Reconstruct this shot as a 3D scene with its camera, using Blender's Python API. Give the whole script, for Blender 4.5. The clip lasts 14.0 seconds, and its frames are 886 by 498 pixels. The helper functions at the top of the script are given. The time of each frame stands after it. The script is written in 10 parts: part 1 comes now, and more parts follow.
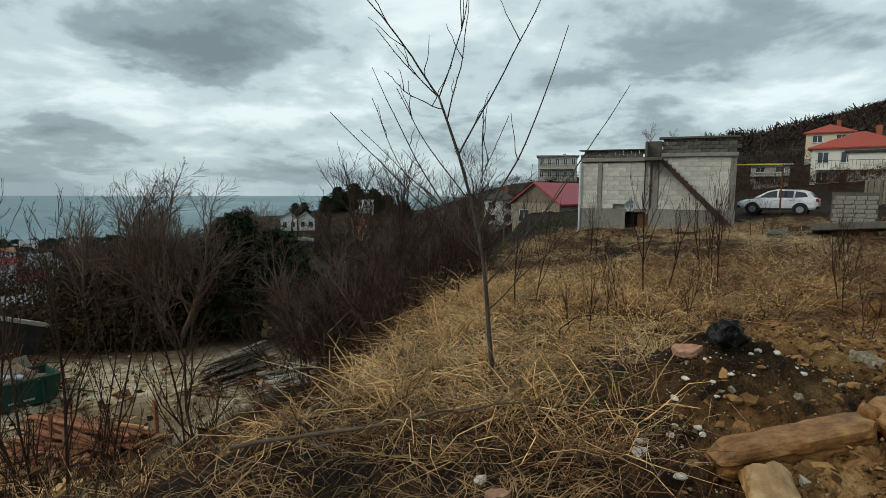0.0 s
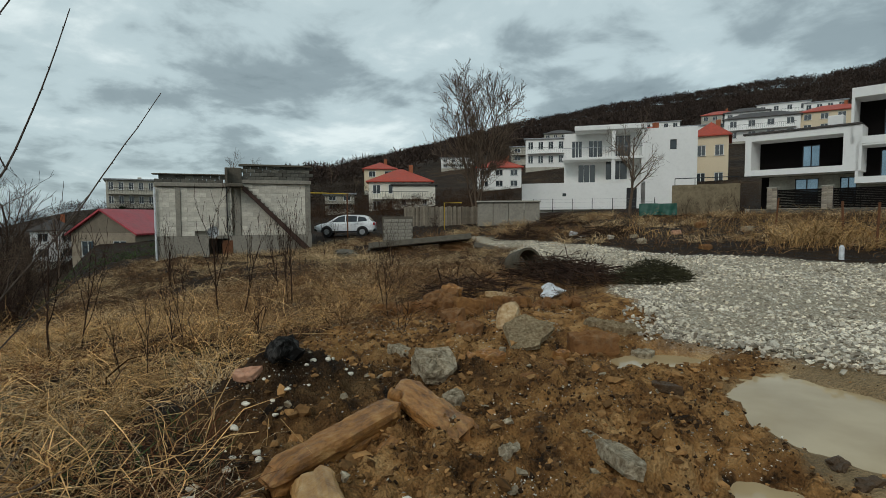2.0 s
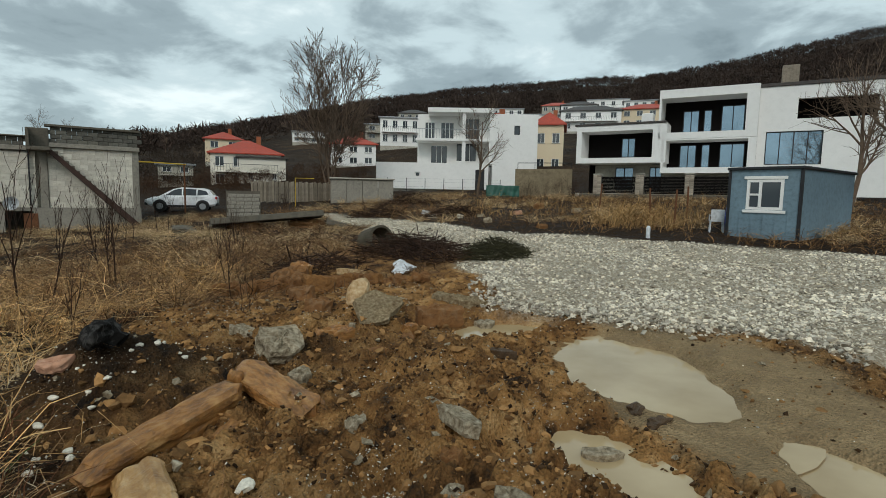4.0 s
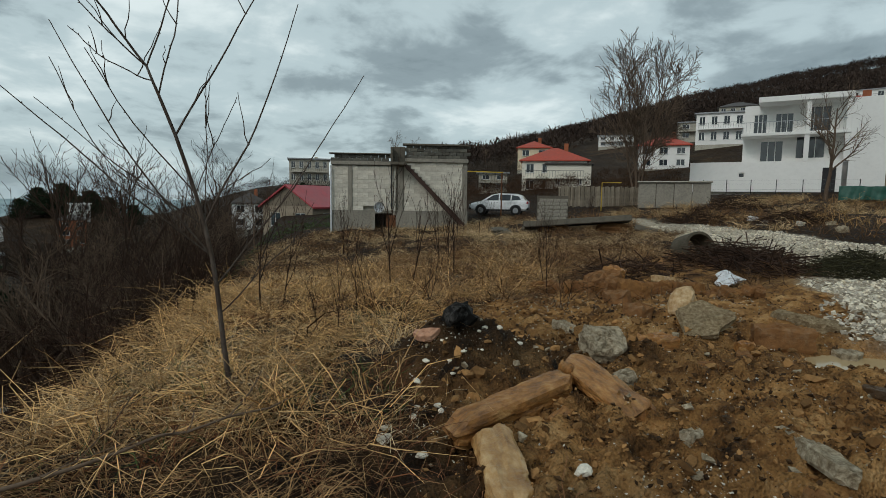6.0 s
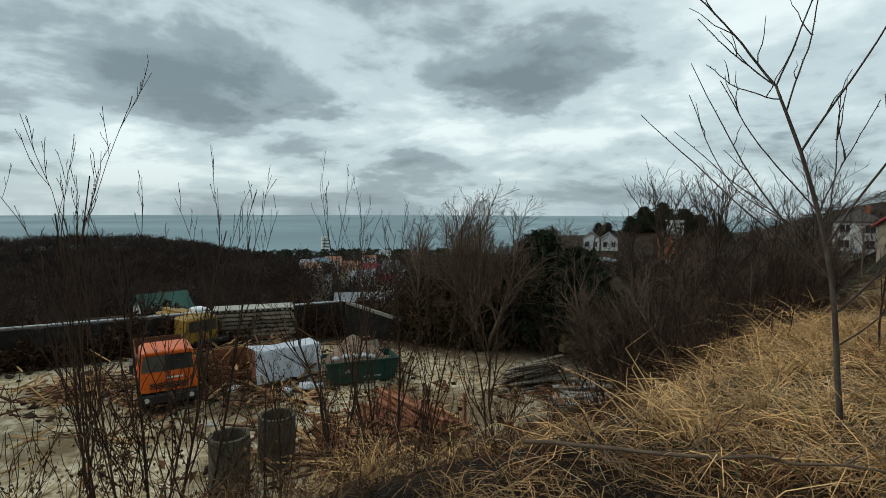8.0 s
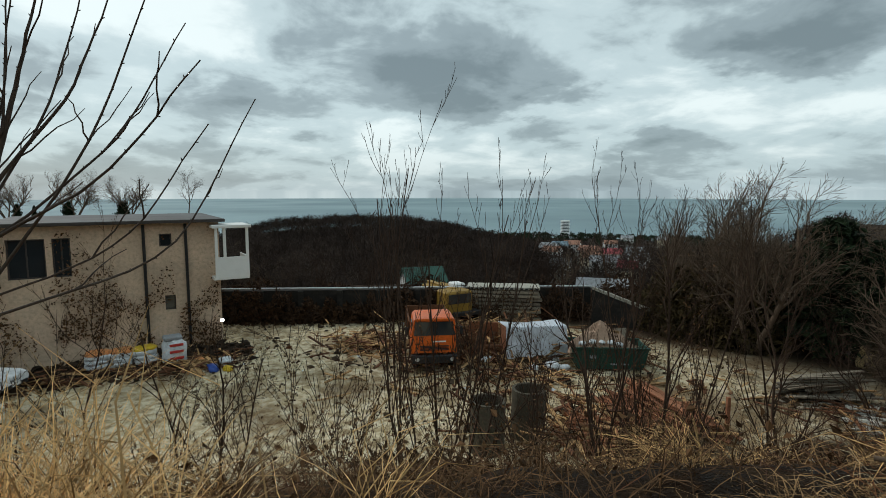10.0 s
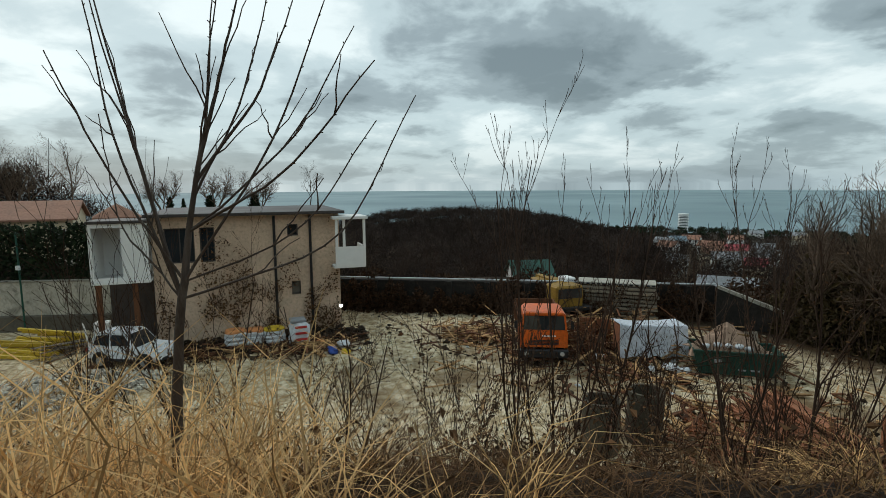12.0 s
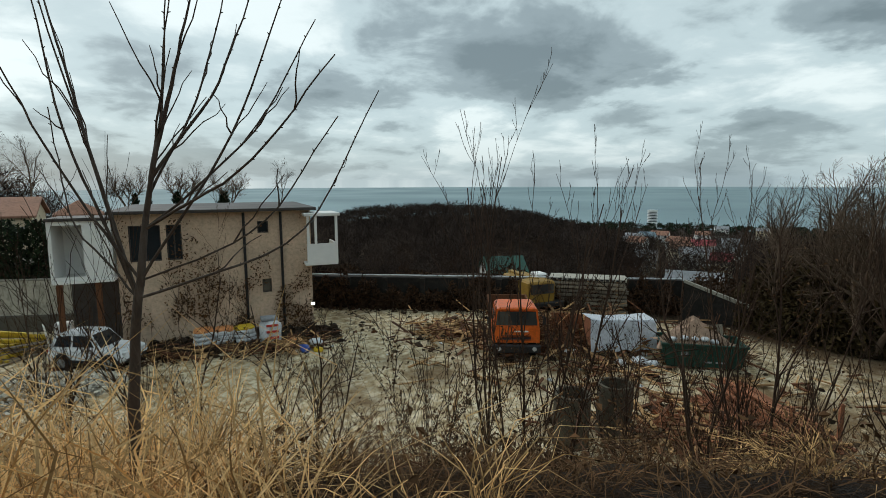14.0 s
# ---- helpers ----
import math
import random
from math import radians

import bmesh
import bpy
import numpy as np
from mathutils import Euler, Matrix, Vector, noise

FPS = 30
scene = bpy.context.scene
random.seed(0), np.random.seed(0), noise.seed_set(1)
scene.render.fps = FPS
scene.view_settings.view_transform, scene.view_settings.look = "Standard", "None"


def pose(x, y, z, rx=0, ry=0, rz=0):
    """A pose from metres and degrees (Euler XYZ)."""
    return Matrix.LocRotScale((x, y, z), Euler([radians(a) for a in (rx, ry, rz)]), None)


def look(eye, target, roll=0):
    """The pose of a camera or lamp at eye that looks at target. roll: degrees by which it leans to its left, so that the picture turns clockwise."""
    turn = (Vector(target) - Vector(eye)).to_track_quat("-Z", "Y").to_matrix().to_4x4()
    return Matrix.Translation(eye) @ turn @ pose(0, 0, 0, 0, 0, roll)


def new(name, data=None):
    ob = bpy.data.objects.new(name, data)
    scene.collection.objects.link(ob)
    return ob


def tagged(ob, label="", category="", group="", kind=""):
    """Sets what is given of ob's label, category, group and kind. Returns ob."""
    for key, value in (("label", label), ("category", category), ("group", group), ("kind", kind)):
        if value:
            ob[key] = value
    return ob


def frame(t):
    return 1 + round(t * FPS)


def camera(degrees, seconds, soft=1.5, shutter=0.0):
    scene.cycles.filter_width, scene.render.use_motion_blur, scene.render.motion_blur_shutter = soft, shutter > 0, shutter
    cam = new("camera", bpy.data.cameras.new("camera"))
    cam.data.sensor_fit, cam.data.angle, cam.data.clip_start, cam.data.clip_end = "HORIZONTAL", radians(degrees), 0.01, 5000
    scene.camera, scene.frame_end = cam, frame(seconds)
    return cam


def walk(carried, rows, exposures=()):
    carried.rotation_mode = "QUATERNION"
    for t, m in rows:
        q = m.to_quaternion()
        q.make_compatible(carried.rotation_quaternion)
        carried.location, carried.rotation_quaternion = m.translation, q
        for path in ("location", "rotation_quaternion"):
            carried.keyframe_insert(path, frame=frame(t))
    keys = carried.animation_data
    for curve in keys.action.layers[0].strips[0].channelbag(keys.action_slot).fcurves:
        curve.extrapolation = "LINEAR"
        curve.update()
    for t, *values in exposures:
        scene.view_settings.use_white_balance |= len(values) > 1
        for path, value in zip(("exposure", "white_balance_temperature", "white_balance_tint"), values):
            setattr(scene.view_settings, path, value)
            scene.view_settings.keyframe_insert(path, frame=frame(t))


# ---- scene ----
cam = camera(79.9, 14.0, soft=0.8)
# seconds, place of the eye, heading to the left of north, pitch, lean to the left
PATH = [
    (0, -0.001, 0.001, 1.722, 0.00, -6.39, 0.30),
    (0.5, 0.164, 0.139, 1.639, -11.61, -5.11, -0.29),
    (1, 0.271, 0.142, 1.635, -22.29, -4.95, -1.06),
    (1.5, 0.328, 0.142, 1.641, -31.95, -4.41, -0.87),
    (2, 0.396, 0.116, 1.657, -42.19, -3.46, -0.30),
    (2.5, 0.450, 0.098, 1.673, -51.00, -2.79, 0.12),
    (2.7, 0.461, 0.087, 1.673, -53.48, -2.56, 0.26),
    (3.7, 0.44, 0.07, 1.64, -58.5, -5.2, 0.9),
    (4.8, 0.341, 0.054, 1.590, -49.88, -9.80, 1.81),
    (5, 0.328, 0.066, 1.567, -46.68, -11.73, 1.78),
    (5.5, 0.269, 0.118, 1.557, -37.21, -11.12, 1.18),
    (6, 0.160, 0.159, 1.608, -26.13, -5.72, 0.77),
    (6.5, 0.102, 0.185, 1.605, -12.16, -3.04, 0.75),
    (7, 0.065, 0.161, 1.623, 4.00, -3.27, 1.32),
    (7.5, 0.016, 0.130, 1.619, 19.82, -3.75, 1.16),
    (8, -0.015, 0.047, 1.616, 31.95, -4.36, 0.23),
    (8.5, -0.090, -0.003, 1.625, 40.93, -5.40, -0.48),
    (9, -0.128, -0.113, 1.637, 48.78, -5.68, -0.61),
    (9.2, -0.134, -0.195, 1.666, 51.25, -5.69, -0.31),
    (11.3, -0.307, -0.861, 1.647, 64.83, -7.11, -0.63),
    (11.5, -0.310, -0.842, 1.669, 66.55, -7.12, -0.54),
    (12, -0.295, -0.770, 1.659, 68.89, -6.98, -0.35),
    (12.5, -0.274, -0.739, 1.650, 69.97, -7.30, -0.54),
    (13, -0.278, -0.749, 1.641, 70.07, -7.63, -0.61),
    (13.5, -0.298, -0.736, 1.651, 67.26, -7.68, -0.37),
    (14, -0.287, -0.719, 1.659, 66.05, -7.37, -0.26),
]
walk(cam, [(t, pose(x, y, z, 90 + pitch, 0, yaw) @ pose(0, 0, 0, 0, 0, roll)) for t, x, y, z, yaw, pitch, roll in PATH],
     [(0.0, -0.02), (0.5, 0.05), (1.0, 0.0), (1.5, -0.28), (2.0, -0.15), (2.7, -0.08), (4.8, 0.3), (5.5, 0.44), (6.0, -0.2), (6.5, -0.08), (7.0, 0.0), (14.0, 0.0)])

# ---- world: a broken overcast, with one weak wide sun behind it ----
world = bpy.data.worlds.new("overcast")
scene.world = world
world.use_nodes = True
nt = world.node_tree
nt.nodes.clear()


def wnode(kind, **values):
    n = nt.nodes.new(kind)
    for key, value in values.items():
        n.inputs[key].default_value = value
    return n


def wmath(op, a, b=None, clamp=False):
    n = nt.nodes.new("ShaderNodeMath")
    n.operation, n.use_clamp = op, clamp
    for i, v in enumerate((a, b)):
        if v is None:
            continue
        if isinstance(v, (int, float)):
            n.inputs[i].default_value = v
        else:
            nt.links.new(v, n.inputs[i])
    return n.outputs[0]


def wramp(fac, stops):
    n = nt.nodes.new("ShaderNodeValToRGB")
    n.color_ramp.interpolation = "EASE"
    while len(n.color_ramp.elements) < len(stops):
        n.color_ramp.elements.new(0.5)
    for el, (p, c) in zip(n.color_ramp.elements, stops):
        el.position, el.color = p, (*c, 1)
    nt.links.new(fac, n.inputs[0])
    return n.outputs[0]


def wmix(fac, a, b):
    n = nt.nodes.new("ShaderNodeMix")
    n.data_type = "RGBA"
    for sock, v in ((n.inputs[0], fac), (n.inputs[6], a), (n.inputs[7], b)):
        if isinstance(v, (int, float)):
            sock.default_value = v
        elif isinstance(v, tuple):
            sock.default_value = (*v, 1)
        else:
            nt.links.new(v, sock)
    return n.outputs[2]


SUN_AZ, SUN_EL = 245.0, 36.0
coord = wnode("ShaderNodeTexCoord")
split = wnode("ShaderNodeSeparateXYZ")
nt.links.new(coord.outputs["Generated"], split.inputs[0])
dz = wmath("ADD", wmath("MAXIMUM", split.outputs[2], 0.0), 0.24)
flat = wnode("ShaderNodeCombineXYZ")
nt.links.new(wmath("DIVIDE", split.outputs[0], dz), flat.inputs[0])
nt.links.new(wmath("DIVIDE", split.outputs[1], dz), flat.inputs[1])


def wnoise(scale, detail, rough, distortion, w):
    n = wnode("ShaderNodeTexNoise", Scale=scale, Detail=detail, Roughness=rough, Distortion=distortion)
    n.noise_dimensions = "4D"
    n.inputs["W"].default_value = w
    nt.links.new(flat.outputs[0], n.inputs["Vector"])
    return n.outputs["Fac"]


big = wnoise(0.95, 5.0, 0.50, 0.3, 5.3)
small = wnoise(3.0, 7.0, 0.58, 0.4, 8.4)
cover = wmath("ADD", wmath("MULTIPLY", big, 0.68), wmath("MULTIPLY", small, 0.32))
# broad masses, as heading and height in degrees, how tight, how thick (minus: dark)
MASSES = [(-53, 11.5, 70, -0.13), (-71, 9, 90, -0.07), (-35, 4, 260, -0.05), (-103, 6, 90, -0.05), (-20, 14, 110, -0.13), (-38, 17, 110, -0.04), (28, 13, 130, -0.03), (62, 18, 30, -0.05), (84, 16, 30, -0.075), (23, 9.5, 420, -0.03),
          (-107, 14, 60, 0.06), (-62, 4.6, 320, 0.06), (-42, 8, 220, 0.06), (-76, 4.5, 320, 0.05), (-84, 15, 110, 0.06), (-7, 9, 130, 0.06), (-33, 10.5, 260, 0.05), (14, 8, 130, 0.07), (36, 15, 50, 0.13), (31, 6.5, 260, 0.06), (10, 15, 90, 0.09)]
tall = nt.nodes.new("ShaderNodeVectorMath")
tall.operation = "MULTIPLY"
nt.links.new(coord.outputs["Generated"], tall.inputs[0])
tall.inputs[1].default_value = (1, 1, 2.4)
ragged = wnode("ShaderNodeTexNoise", Scale=2.2, Detail=5.0, Roughness=0.62)
nt.links.new(flat.outputs[0], ragged.inputs["Vector"])
torn = nt.nodes.new("ShaderNodeVectorMath")
torn.operation = "MULTIPLY_ADD"
nt.links.new(ragged.outputs["Color"], torn.inputs[0])
torn.inputs[1].default_value = (0.42, 0.42, 0.55)
nt.links.new(tall.outputs[0], torn.inputs[2])
torn_mid = nt.nodes.new("ShaderNodeVectorMath")
torn_mid.operation = "SUBTRACT"
nt.links.new(torn.outputs[0], torn_mid.inputs[0])
torn_mid.inputs[1].default_value = (0.21, 0.21, 0.275)
unit = nt.nodes.new("ShaderNodeVectorMath")
unit.operation = "NORMALIZE"
nt.links.new(torn_mid.outputs[0], unit.inputs[0])
for heading, up, tight, thick in MASSES:
    d = Vector((math.sin(radians(heading)) * math.cos(radians(up)), math.cos(radians(heading)) * math.cos(radians(up)), 2.4 * math.sin(radians(up)))).normalized()
    near = nt.nodes.new("ShaderNodeVectorMath")
    near.operation = "DOT_PRODUCT"
    nt.links.new(unit.outputs[0], near.inputs[0])
    near.inputs[1].default_value = d
    lump = wmath("EXPONENT", wmath("MULTIPLY", wmath("SUBTRACT", near.outputs["Value"], 1.0), float(tight)))
    cover = wmath("ADD", cover, wmath("MULTIPLY", lump, thick * 0.8))
cloud = wramp(cover, [(0.36, (0.20, 0.262, 0.28)), (0.44, (0.32, 0.405, 0.43)), (0.515, (0.59, 0.725, 0.75)), (0.61, (0.90, 1.02, 1.02))])
haze = wmath("POWER", wmath("SUBTRACT", 1.0, wmath("MULTIPLY", wmath("ABSOLUTE", split.outputs[2]), 4.5), True), 3.0)
cloud = wmix(wmath("MULTIPLY", haze, 0.55), cloud, (0.34, 0.45, 0.51))
sky = wnode("ShaderNodeTexSky")
sky.sky_type, sky.sun_disc = "NISHITA", False
sky.sun_elevation, sky.sun_rotation = radians(SUN_EL), radians(SUN_AZ)
dim = nt.nodes.new("ShaderNodeVectorMath")
dim.operation = "SCALE"
dim.inputs["Scale"].default_value = 0.10
nt.links.new(sky.outputs[0], dim.inputs[0])
both = wmix(0.90, dim.outputs[0], cloud)
background = wnode("ShaderNodeBackground", Strength=1.0)
nt.links.new(both, background.inputs[0])
nt.links.new(background.outputs[0], wnode("ShaderNodeOutputWorld").inputs[0])

sun = new("sun", bpy.data.lights.new("sun", "SUN"))
sun.data.energy, sun.data.angle, sun.data.color = 1.05, radians(20), (1.0, 0.96, 0.9)
sun.matrix_world = look((0, 0, 60), (-math.sin(radians(SUN_AZ)) * 10, -math.cos(radians(SUN_AZ)) * 10, 60 - 10 * math.tan(radians(SUN_EL))))

# ---- materials ----
MATS = {}


def shader(name):
    m = bpy.data.materials.new(name)
    m.use_nodes = True
    t = m.node_tree
    return m, t, t.nodes["Principled BSDF"]


def tex(t, kind, vec, **values):
    n = t.nodes.new(kind)
    for key, value in values.items():
        n.inputs[key].default_value = value
    if vec is not None:
        t.links.new(vec, n.inputs["Vector"])
    return n


def ramp(t, fac, stops):
    n = t.nodes.new("ShaderNodeValToRGB")
    while len(n.color_ramp.elements) < len(stops):
        n.color_ramp.elements.new(0.5)
    for el, (p, c) in zip(n.color_ramp.elements, stops):
        el.position, el.color = p, (*c, 1)
    t.links.new(fac, n.inputs[0])
    return n.outputs[0]


def blend(t, fac, a, b, mode="MIX"):
    n = t.nodes.new("ShaderNodeMix")
    n.data_type, n.blend_type = "RGBA", mode
    for sock, v in ((n.inputs[0], fac), (n.inputs[6], a), (n.inputs[7], b)):
        if isinstance(v, (int, float)):
            sock.default_value = v
        elif isinstance(v, tuple):
            sock.default_value = (*v, 1)
        else:
            t.links.new(v, sock)
    return n.outputs[2]


def bump(t, bsdf, heightsock, strength, distance):
    b = t.nodes.new("ShaderNodeBump")
    b.inputs["Strength"].default_value, b.inputs["Distance"].default_value = strength, distance
    t.links.new(heightsock, b.inputs["Height"])
    t.links.new(b.outputs[0], bsdf.inputs["Normal"])


def matt(name, colour, dark=None, light=None, coarse=1.2, fine=14.0, rough=0.85, metal=0.0, relief=0.25, depth=0.02, stain=None, amount=0.35, per=None, stretch=(1, 1, 1), vary=0.75):
    """A surface with variation at two scales, stains and relief. per: 'object' or 'island' gives each piece its own tone."""
    if name in MATS:
        return MATS[name]
    dark = dark or tuple(c * 0.72 for c in colour)
    light = light or tuple(min(1, c * 1.18) for c in colour)
    m, t, bsdf = shader(name)
    tc = t.nodes.new("ShaderNodeTexCoord")
    mp = t.nodes.new("ShaderNodeMapping")
    mp.inputs["Scale"].default_value = stretch
    t.links.new(tc.outputs["Object"], mp.inputs[0])
    v = mp.outputs[0]
    a = tex(t, "ShaderNodeTexNoise", v, Scale=fine, Detail=6.0, Roughness=0.65)
    b = tex(t, "ShaderNodeTexNoise", v, Scale=coarse, Detail=5.0, Roughness=0.6)
    col = ramp(t, a.outputs["Fac"], [(0.3, dark), (0.5, colour), (0.72, light)])
    big = ramp(t, b.outputs["Fac"], [(0.3, (0.72, 0.72, 0.72)), (0.65, (1.08, 1.08, 1.08))])
    col = blend(t, vary, col, big, "MULTIPLY")
    if stain:
        c = tex(t, "ShaderNodeTexNoise", v, Scale=coarse * 2.3, Detail=7.0, Roughness=0.7, Distortion=0.6)
        col = blend(t, ramp(t, c.outputs["Fac"], [(0.5, (0, 0, 0)), (0.72, (amount,) * 3)]), col, stain)
    if per:
        src = t.nodes.new("ShaderNodeObjectInfo").outputs["Random"] if per != "island" else t.nodes.new("ShaderNodeNewGeometry").outputs["Random Per Island"]
        col = blend(t, 1.0, col, ramp(t, src, [(0.0, (0.38, 0.36, 0.34)), (0.5, (0.9, 0.9, 0.9)), (1.0, (1.45, 1.42, 1.36))] if per == "island" else [(0.0, (0.86, 0.85, 0.83)), (1.0, (1.1, 1.1, 1.08))] if per == "slight" else [(0.0, (0.68, 0.66, 0.63)), (0.5, (0.95, 0.95, 0.95)), (1.0, (1.25, 1.23, 1.18))]), "MULTIPLY")
    t.links.new(col, bsdf.inputs["Base Color"])
    rr = ramp(t, b.outputs["Fac"], [(0.3, (max(0.02, rough - 0.1),) * 3), (0.7, (min(1, rough + 0.08),) * 3)])
    t.links.new(rr, bsdf.inputs["Roughness"])
    bsdf.inputs["Metallic"].default_value = metal
    bsdf.inputs["Specular IOR Level"].default_value = 0.35 if rough < 0.7 else 0.15
    if relief:
        bump(t, bsdf, a.outputs["Fac"], relief, depth)
    MATS[name] = m
    return m


concrete = matt("concrete", (0.29, 0.265, 0.22), coarse=0.7, fine=9, stain=(0.16, 0.15, 0.13), amount=0.6, relief=0.35)
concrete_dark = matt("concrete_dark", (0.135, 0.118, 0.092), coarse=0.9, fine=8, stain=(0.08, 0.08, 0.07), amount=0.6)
ring_concrete = matt("ring_concrete", (0.095, 0.080, 0.058), coarse=2, fine=12, stain=(0.035, 0.032, 0.02), amount=0.8, relief=0.6)
concrete_pale = matt("concrete_pale", (0.46, 0.43, 0.36), coarse=0.6, fine=9, stain=(0.25, 0.23, 0.19), amount=0.6)
block_white = matt("aerated_block", (0.66, 0.62, 0.54), dark=(0.54, 0.50, 0.42), light=(0.74, 0.71, 0.63), coarse=0.8, fine=10, stain=(0.36, 0.32, 0.26), amount=0.6, relief=0.15, per="slight")
white_paint = matt("white_paint", (0.83, 0.82, 0.79), dark=(0.79, 0.78, 0.75), light=(0.85, 0.84, 0.81), coarse=0.2, fine=3, rough=0.75, relief=0.03, vary=0.2, stain=(0.72, 0.71, 0.68), amount=0.25)
cream_paint = matt("cream_paint", (0.72, 0.60, 0.42), dark=(0.68, 0.56, 0.39), light=(0.75, 0.63, 0.45), coarse=0.25, fine=5, rough=0.8, relief=0.03, vary=0.25)
beige_render = matt("beige_render", (0.64, 0.47, 0.34), coarse=0.35, fine=6, rough=0.9, stain=(0.34, 0.29, 0.22), amount=0.5, relief=0.1)
red_tile = matt("red_roof", (0.42, 0.06, 0.03), coarse=0.5, fine=4, rough=0.55, stain=(0.25, 0.05, 0.03), amount=0.4, relief=0.1)
pink_sheet = matt("crimson_sheet", (0.42, 0.06, 0.07), coarse=0.5, fine=4, rough=0.45, relief=0.08, stain=(0.24, 0.04, 0.05))
rust_sheet = matt("rusty_sheet", (0.36, 0.19, 0.13), coarse=0.6, fine=5, rough=0.8, stain=(0.2, 0.1, 0.07))
green_sheet = matt("green_sheet", (0.018, 0.085, 0.06), coarse=0.5, fine=4, rough=0.5, relief=0.05)
grey_roof = matt("grey_roof", (0.33, 0.34, 0.35), coarse=0.5, fine=4, rough=0.7)
dark_roof = matt("dark_roof", (0.06, 0.05, 0.045), coarse=0.5, fine=5, rough=0.6)
# near-black: shade of the deep recesses is put into the cladding's brown
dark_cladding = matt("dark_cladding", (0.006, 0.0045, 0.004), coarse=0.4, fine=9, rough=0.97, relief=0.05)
black_metal = matt("black_metal", (0.02, 0.02, 0.022), coarse=1, fine=20, rough=0.45, relief=0.03)
grey_metal = matt("grey_metal", (0.32, 0.33, 0.34), coarse=1, fine=20, rough=0.45, metal=0.7, relief=0.05)
rust = matt("rust", (0.16, 0.07, 0.035), coarse=2, fine=18, rough=0.9, stain=(0.07, 0.035, 0.02))
timber = matt("timber", (0.46, 0.29, 0.14), coarse=1.5, fine=12, rough=0.85, per="object", stretch=(1, 1, 1), stain=(0.2, 0.14, 0.09))
timber_old = matt("timber_old", (0.26, 0.22, 0.17), coarse=1.5, fine=12, rough=0.9, per="object", stain=(0.13, 0.11, 0.09))
timber_red = matt("timber_red", (0.33, 0.14, 0.075), coarse=1.5, fine=12, rough=0.85, per="object", stain=(0.1, 0.06, 0.05))
yellow_paint = matt("yellow_paint", (0.62, 0.42, 0.03), coarse=1.5, fine=12, rough=0.6, per="object", stain=(0.3, 0.18, 0.05))
orange_paint = matt("orange_paint", (0.72, 0.13, 0.015), coarse=1.0, fine=8, rough=0.4, relief=0.03, stain=(0.42, 0.1, 0.03), amount=0.4)
car_white = matt("car_white", (0.78, 0.79, 0.80), coarse=0.8, fine=4, rough=0.25, relief=0.0)
tyre_black = matt("tyre", (0.022, 0.021, 0.02), coarse=3, fine=25, rough=0.85)
brick_red = matt("brick_red", (0.34, 0.12, 0.06), coarse=0.5, fine=8, rough=0.9)
stone_pillar = matt("stone_cladding", (0.36, 0.31, 0.25), coarse=2.5, fine=9, rough=0.9, per="object")
blue_sheet = matt("blue_grey_sheet", (0.17, 0.25, 0.30), coarse=0.6, fine=7, rough=0.5, stain=(0.12, 0.16, 0.18), amount=0.4, relief=0.05)
plastic_white = matt("white_plastic", (0.70, 0.72, 0.74), coarse=3, fine=10, rough=0.5, relief=0.1, stain=(0.45, 0.43, 0.4))
plastic_blue = matt("blue_plastic", (0.03, 0.08, 0.35), coarse=3, fine=10, rough=0.4, relief=0.02)
plastic_red = matt("red_print", (0.55, 0.05, 0.04), coarse=3, fine=10, rough=0.5, relief=0.0)
plastic_orange = matt("orange_plastic", (0.7, 0.28, 0.10), coarse=3, fine=10, rough=0.6, relief=0.05)
skip_green = matt("skip_green", (0.010, 0.055, 0.038), coarse=1.5, fine=10, rough=0.6, stain=(0.05, 0.05, 0.035), amount=0.6)
sandstone = matt("sandstone", (0.34, 0.152, 0.042), dark=(0.10, 0.042, 0.014), light=(0.48, 0.27, 0.10), coarse=2.4, fine=9, rough=0.5, stain=(0.06, 0.03, 0.014), amount=0.85, relief=0.8, depth=0.02, stretch=(0.7, 1.7, 1.7))
sandstone_worn = matt("sandstone_worn", (0.42, 0.235, 0.085), dark=(0.26, 0.12, 0.036), light=(0.60, 0.42, 0.22), coarse=1.6, fine=7, rough=0.38, stain=(0.16, 0.07, 0.025), amount=0.7, relief=0.5, depth=0.02, stretch=(0.8, 1.5, 1.5))
sandstone_pale = matt("sandstone_pale", (0.52, 0.35, 0.18), dark=(0.30, 0.17, 0.07), light=(0.66, 0.52, 0.34), coarse=3, fine=14, rough=0.8, stain=(0.24, 0.11, 0.04), amount=0.6, relief=0.6, depth=0.03)
burnt_clay = matt("wet_clay", (0.085, 0.048, 0.022), coarse=3, fine=20, rough=0.6, stain=(0.03, 0.018, 0.01), amount=0.7, relief=0.8, depth=0.03)
clod_block = matt("clay_block", (0.25, 0.12, 0.042), coarse=3, fine=20, rough=0.9, stain=(0.10, 0.055, 0.024), amount=0.7, relief=0.8, depth=0.03)
brown_rock = matt("brown_rock", (0.22, 0.105, 0.04), coarse=3, fine=18, rough=0.85, stain=(0.30, 0.25, 0.18), relief=0.7, depth=0.03)
grey_rock = matt("grey_rock", (0.36, 0.295, 0.20), dark=(0.13, 0.10, 0.062), light=(0.56, 0.49, 0.37), coarse=4, fine=22, rough=0.9, stain=(0.115, 0.07, 0.035), amount=0.85, relief=0.9, depth=0.04)
burnt_rock = matt("burnt_rock", (0.010, 0.009, 0.008), coarse=5, fine=20, rough=0.95, stain=(0.16, 0.15, 0.14), amount=0.6, relief=0.5)
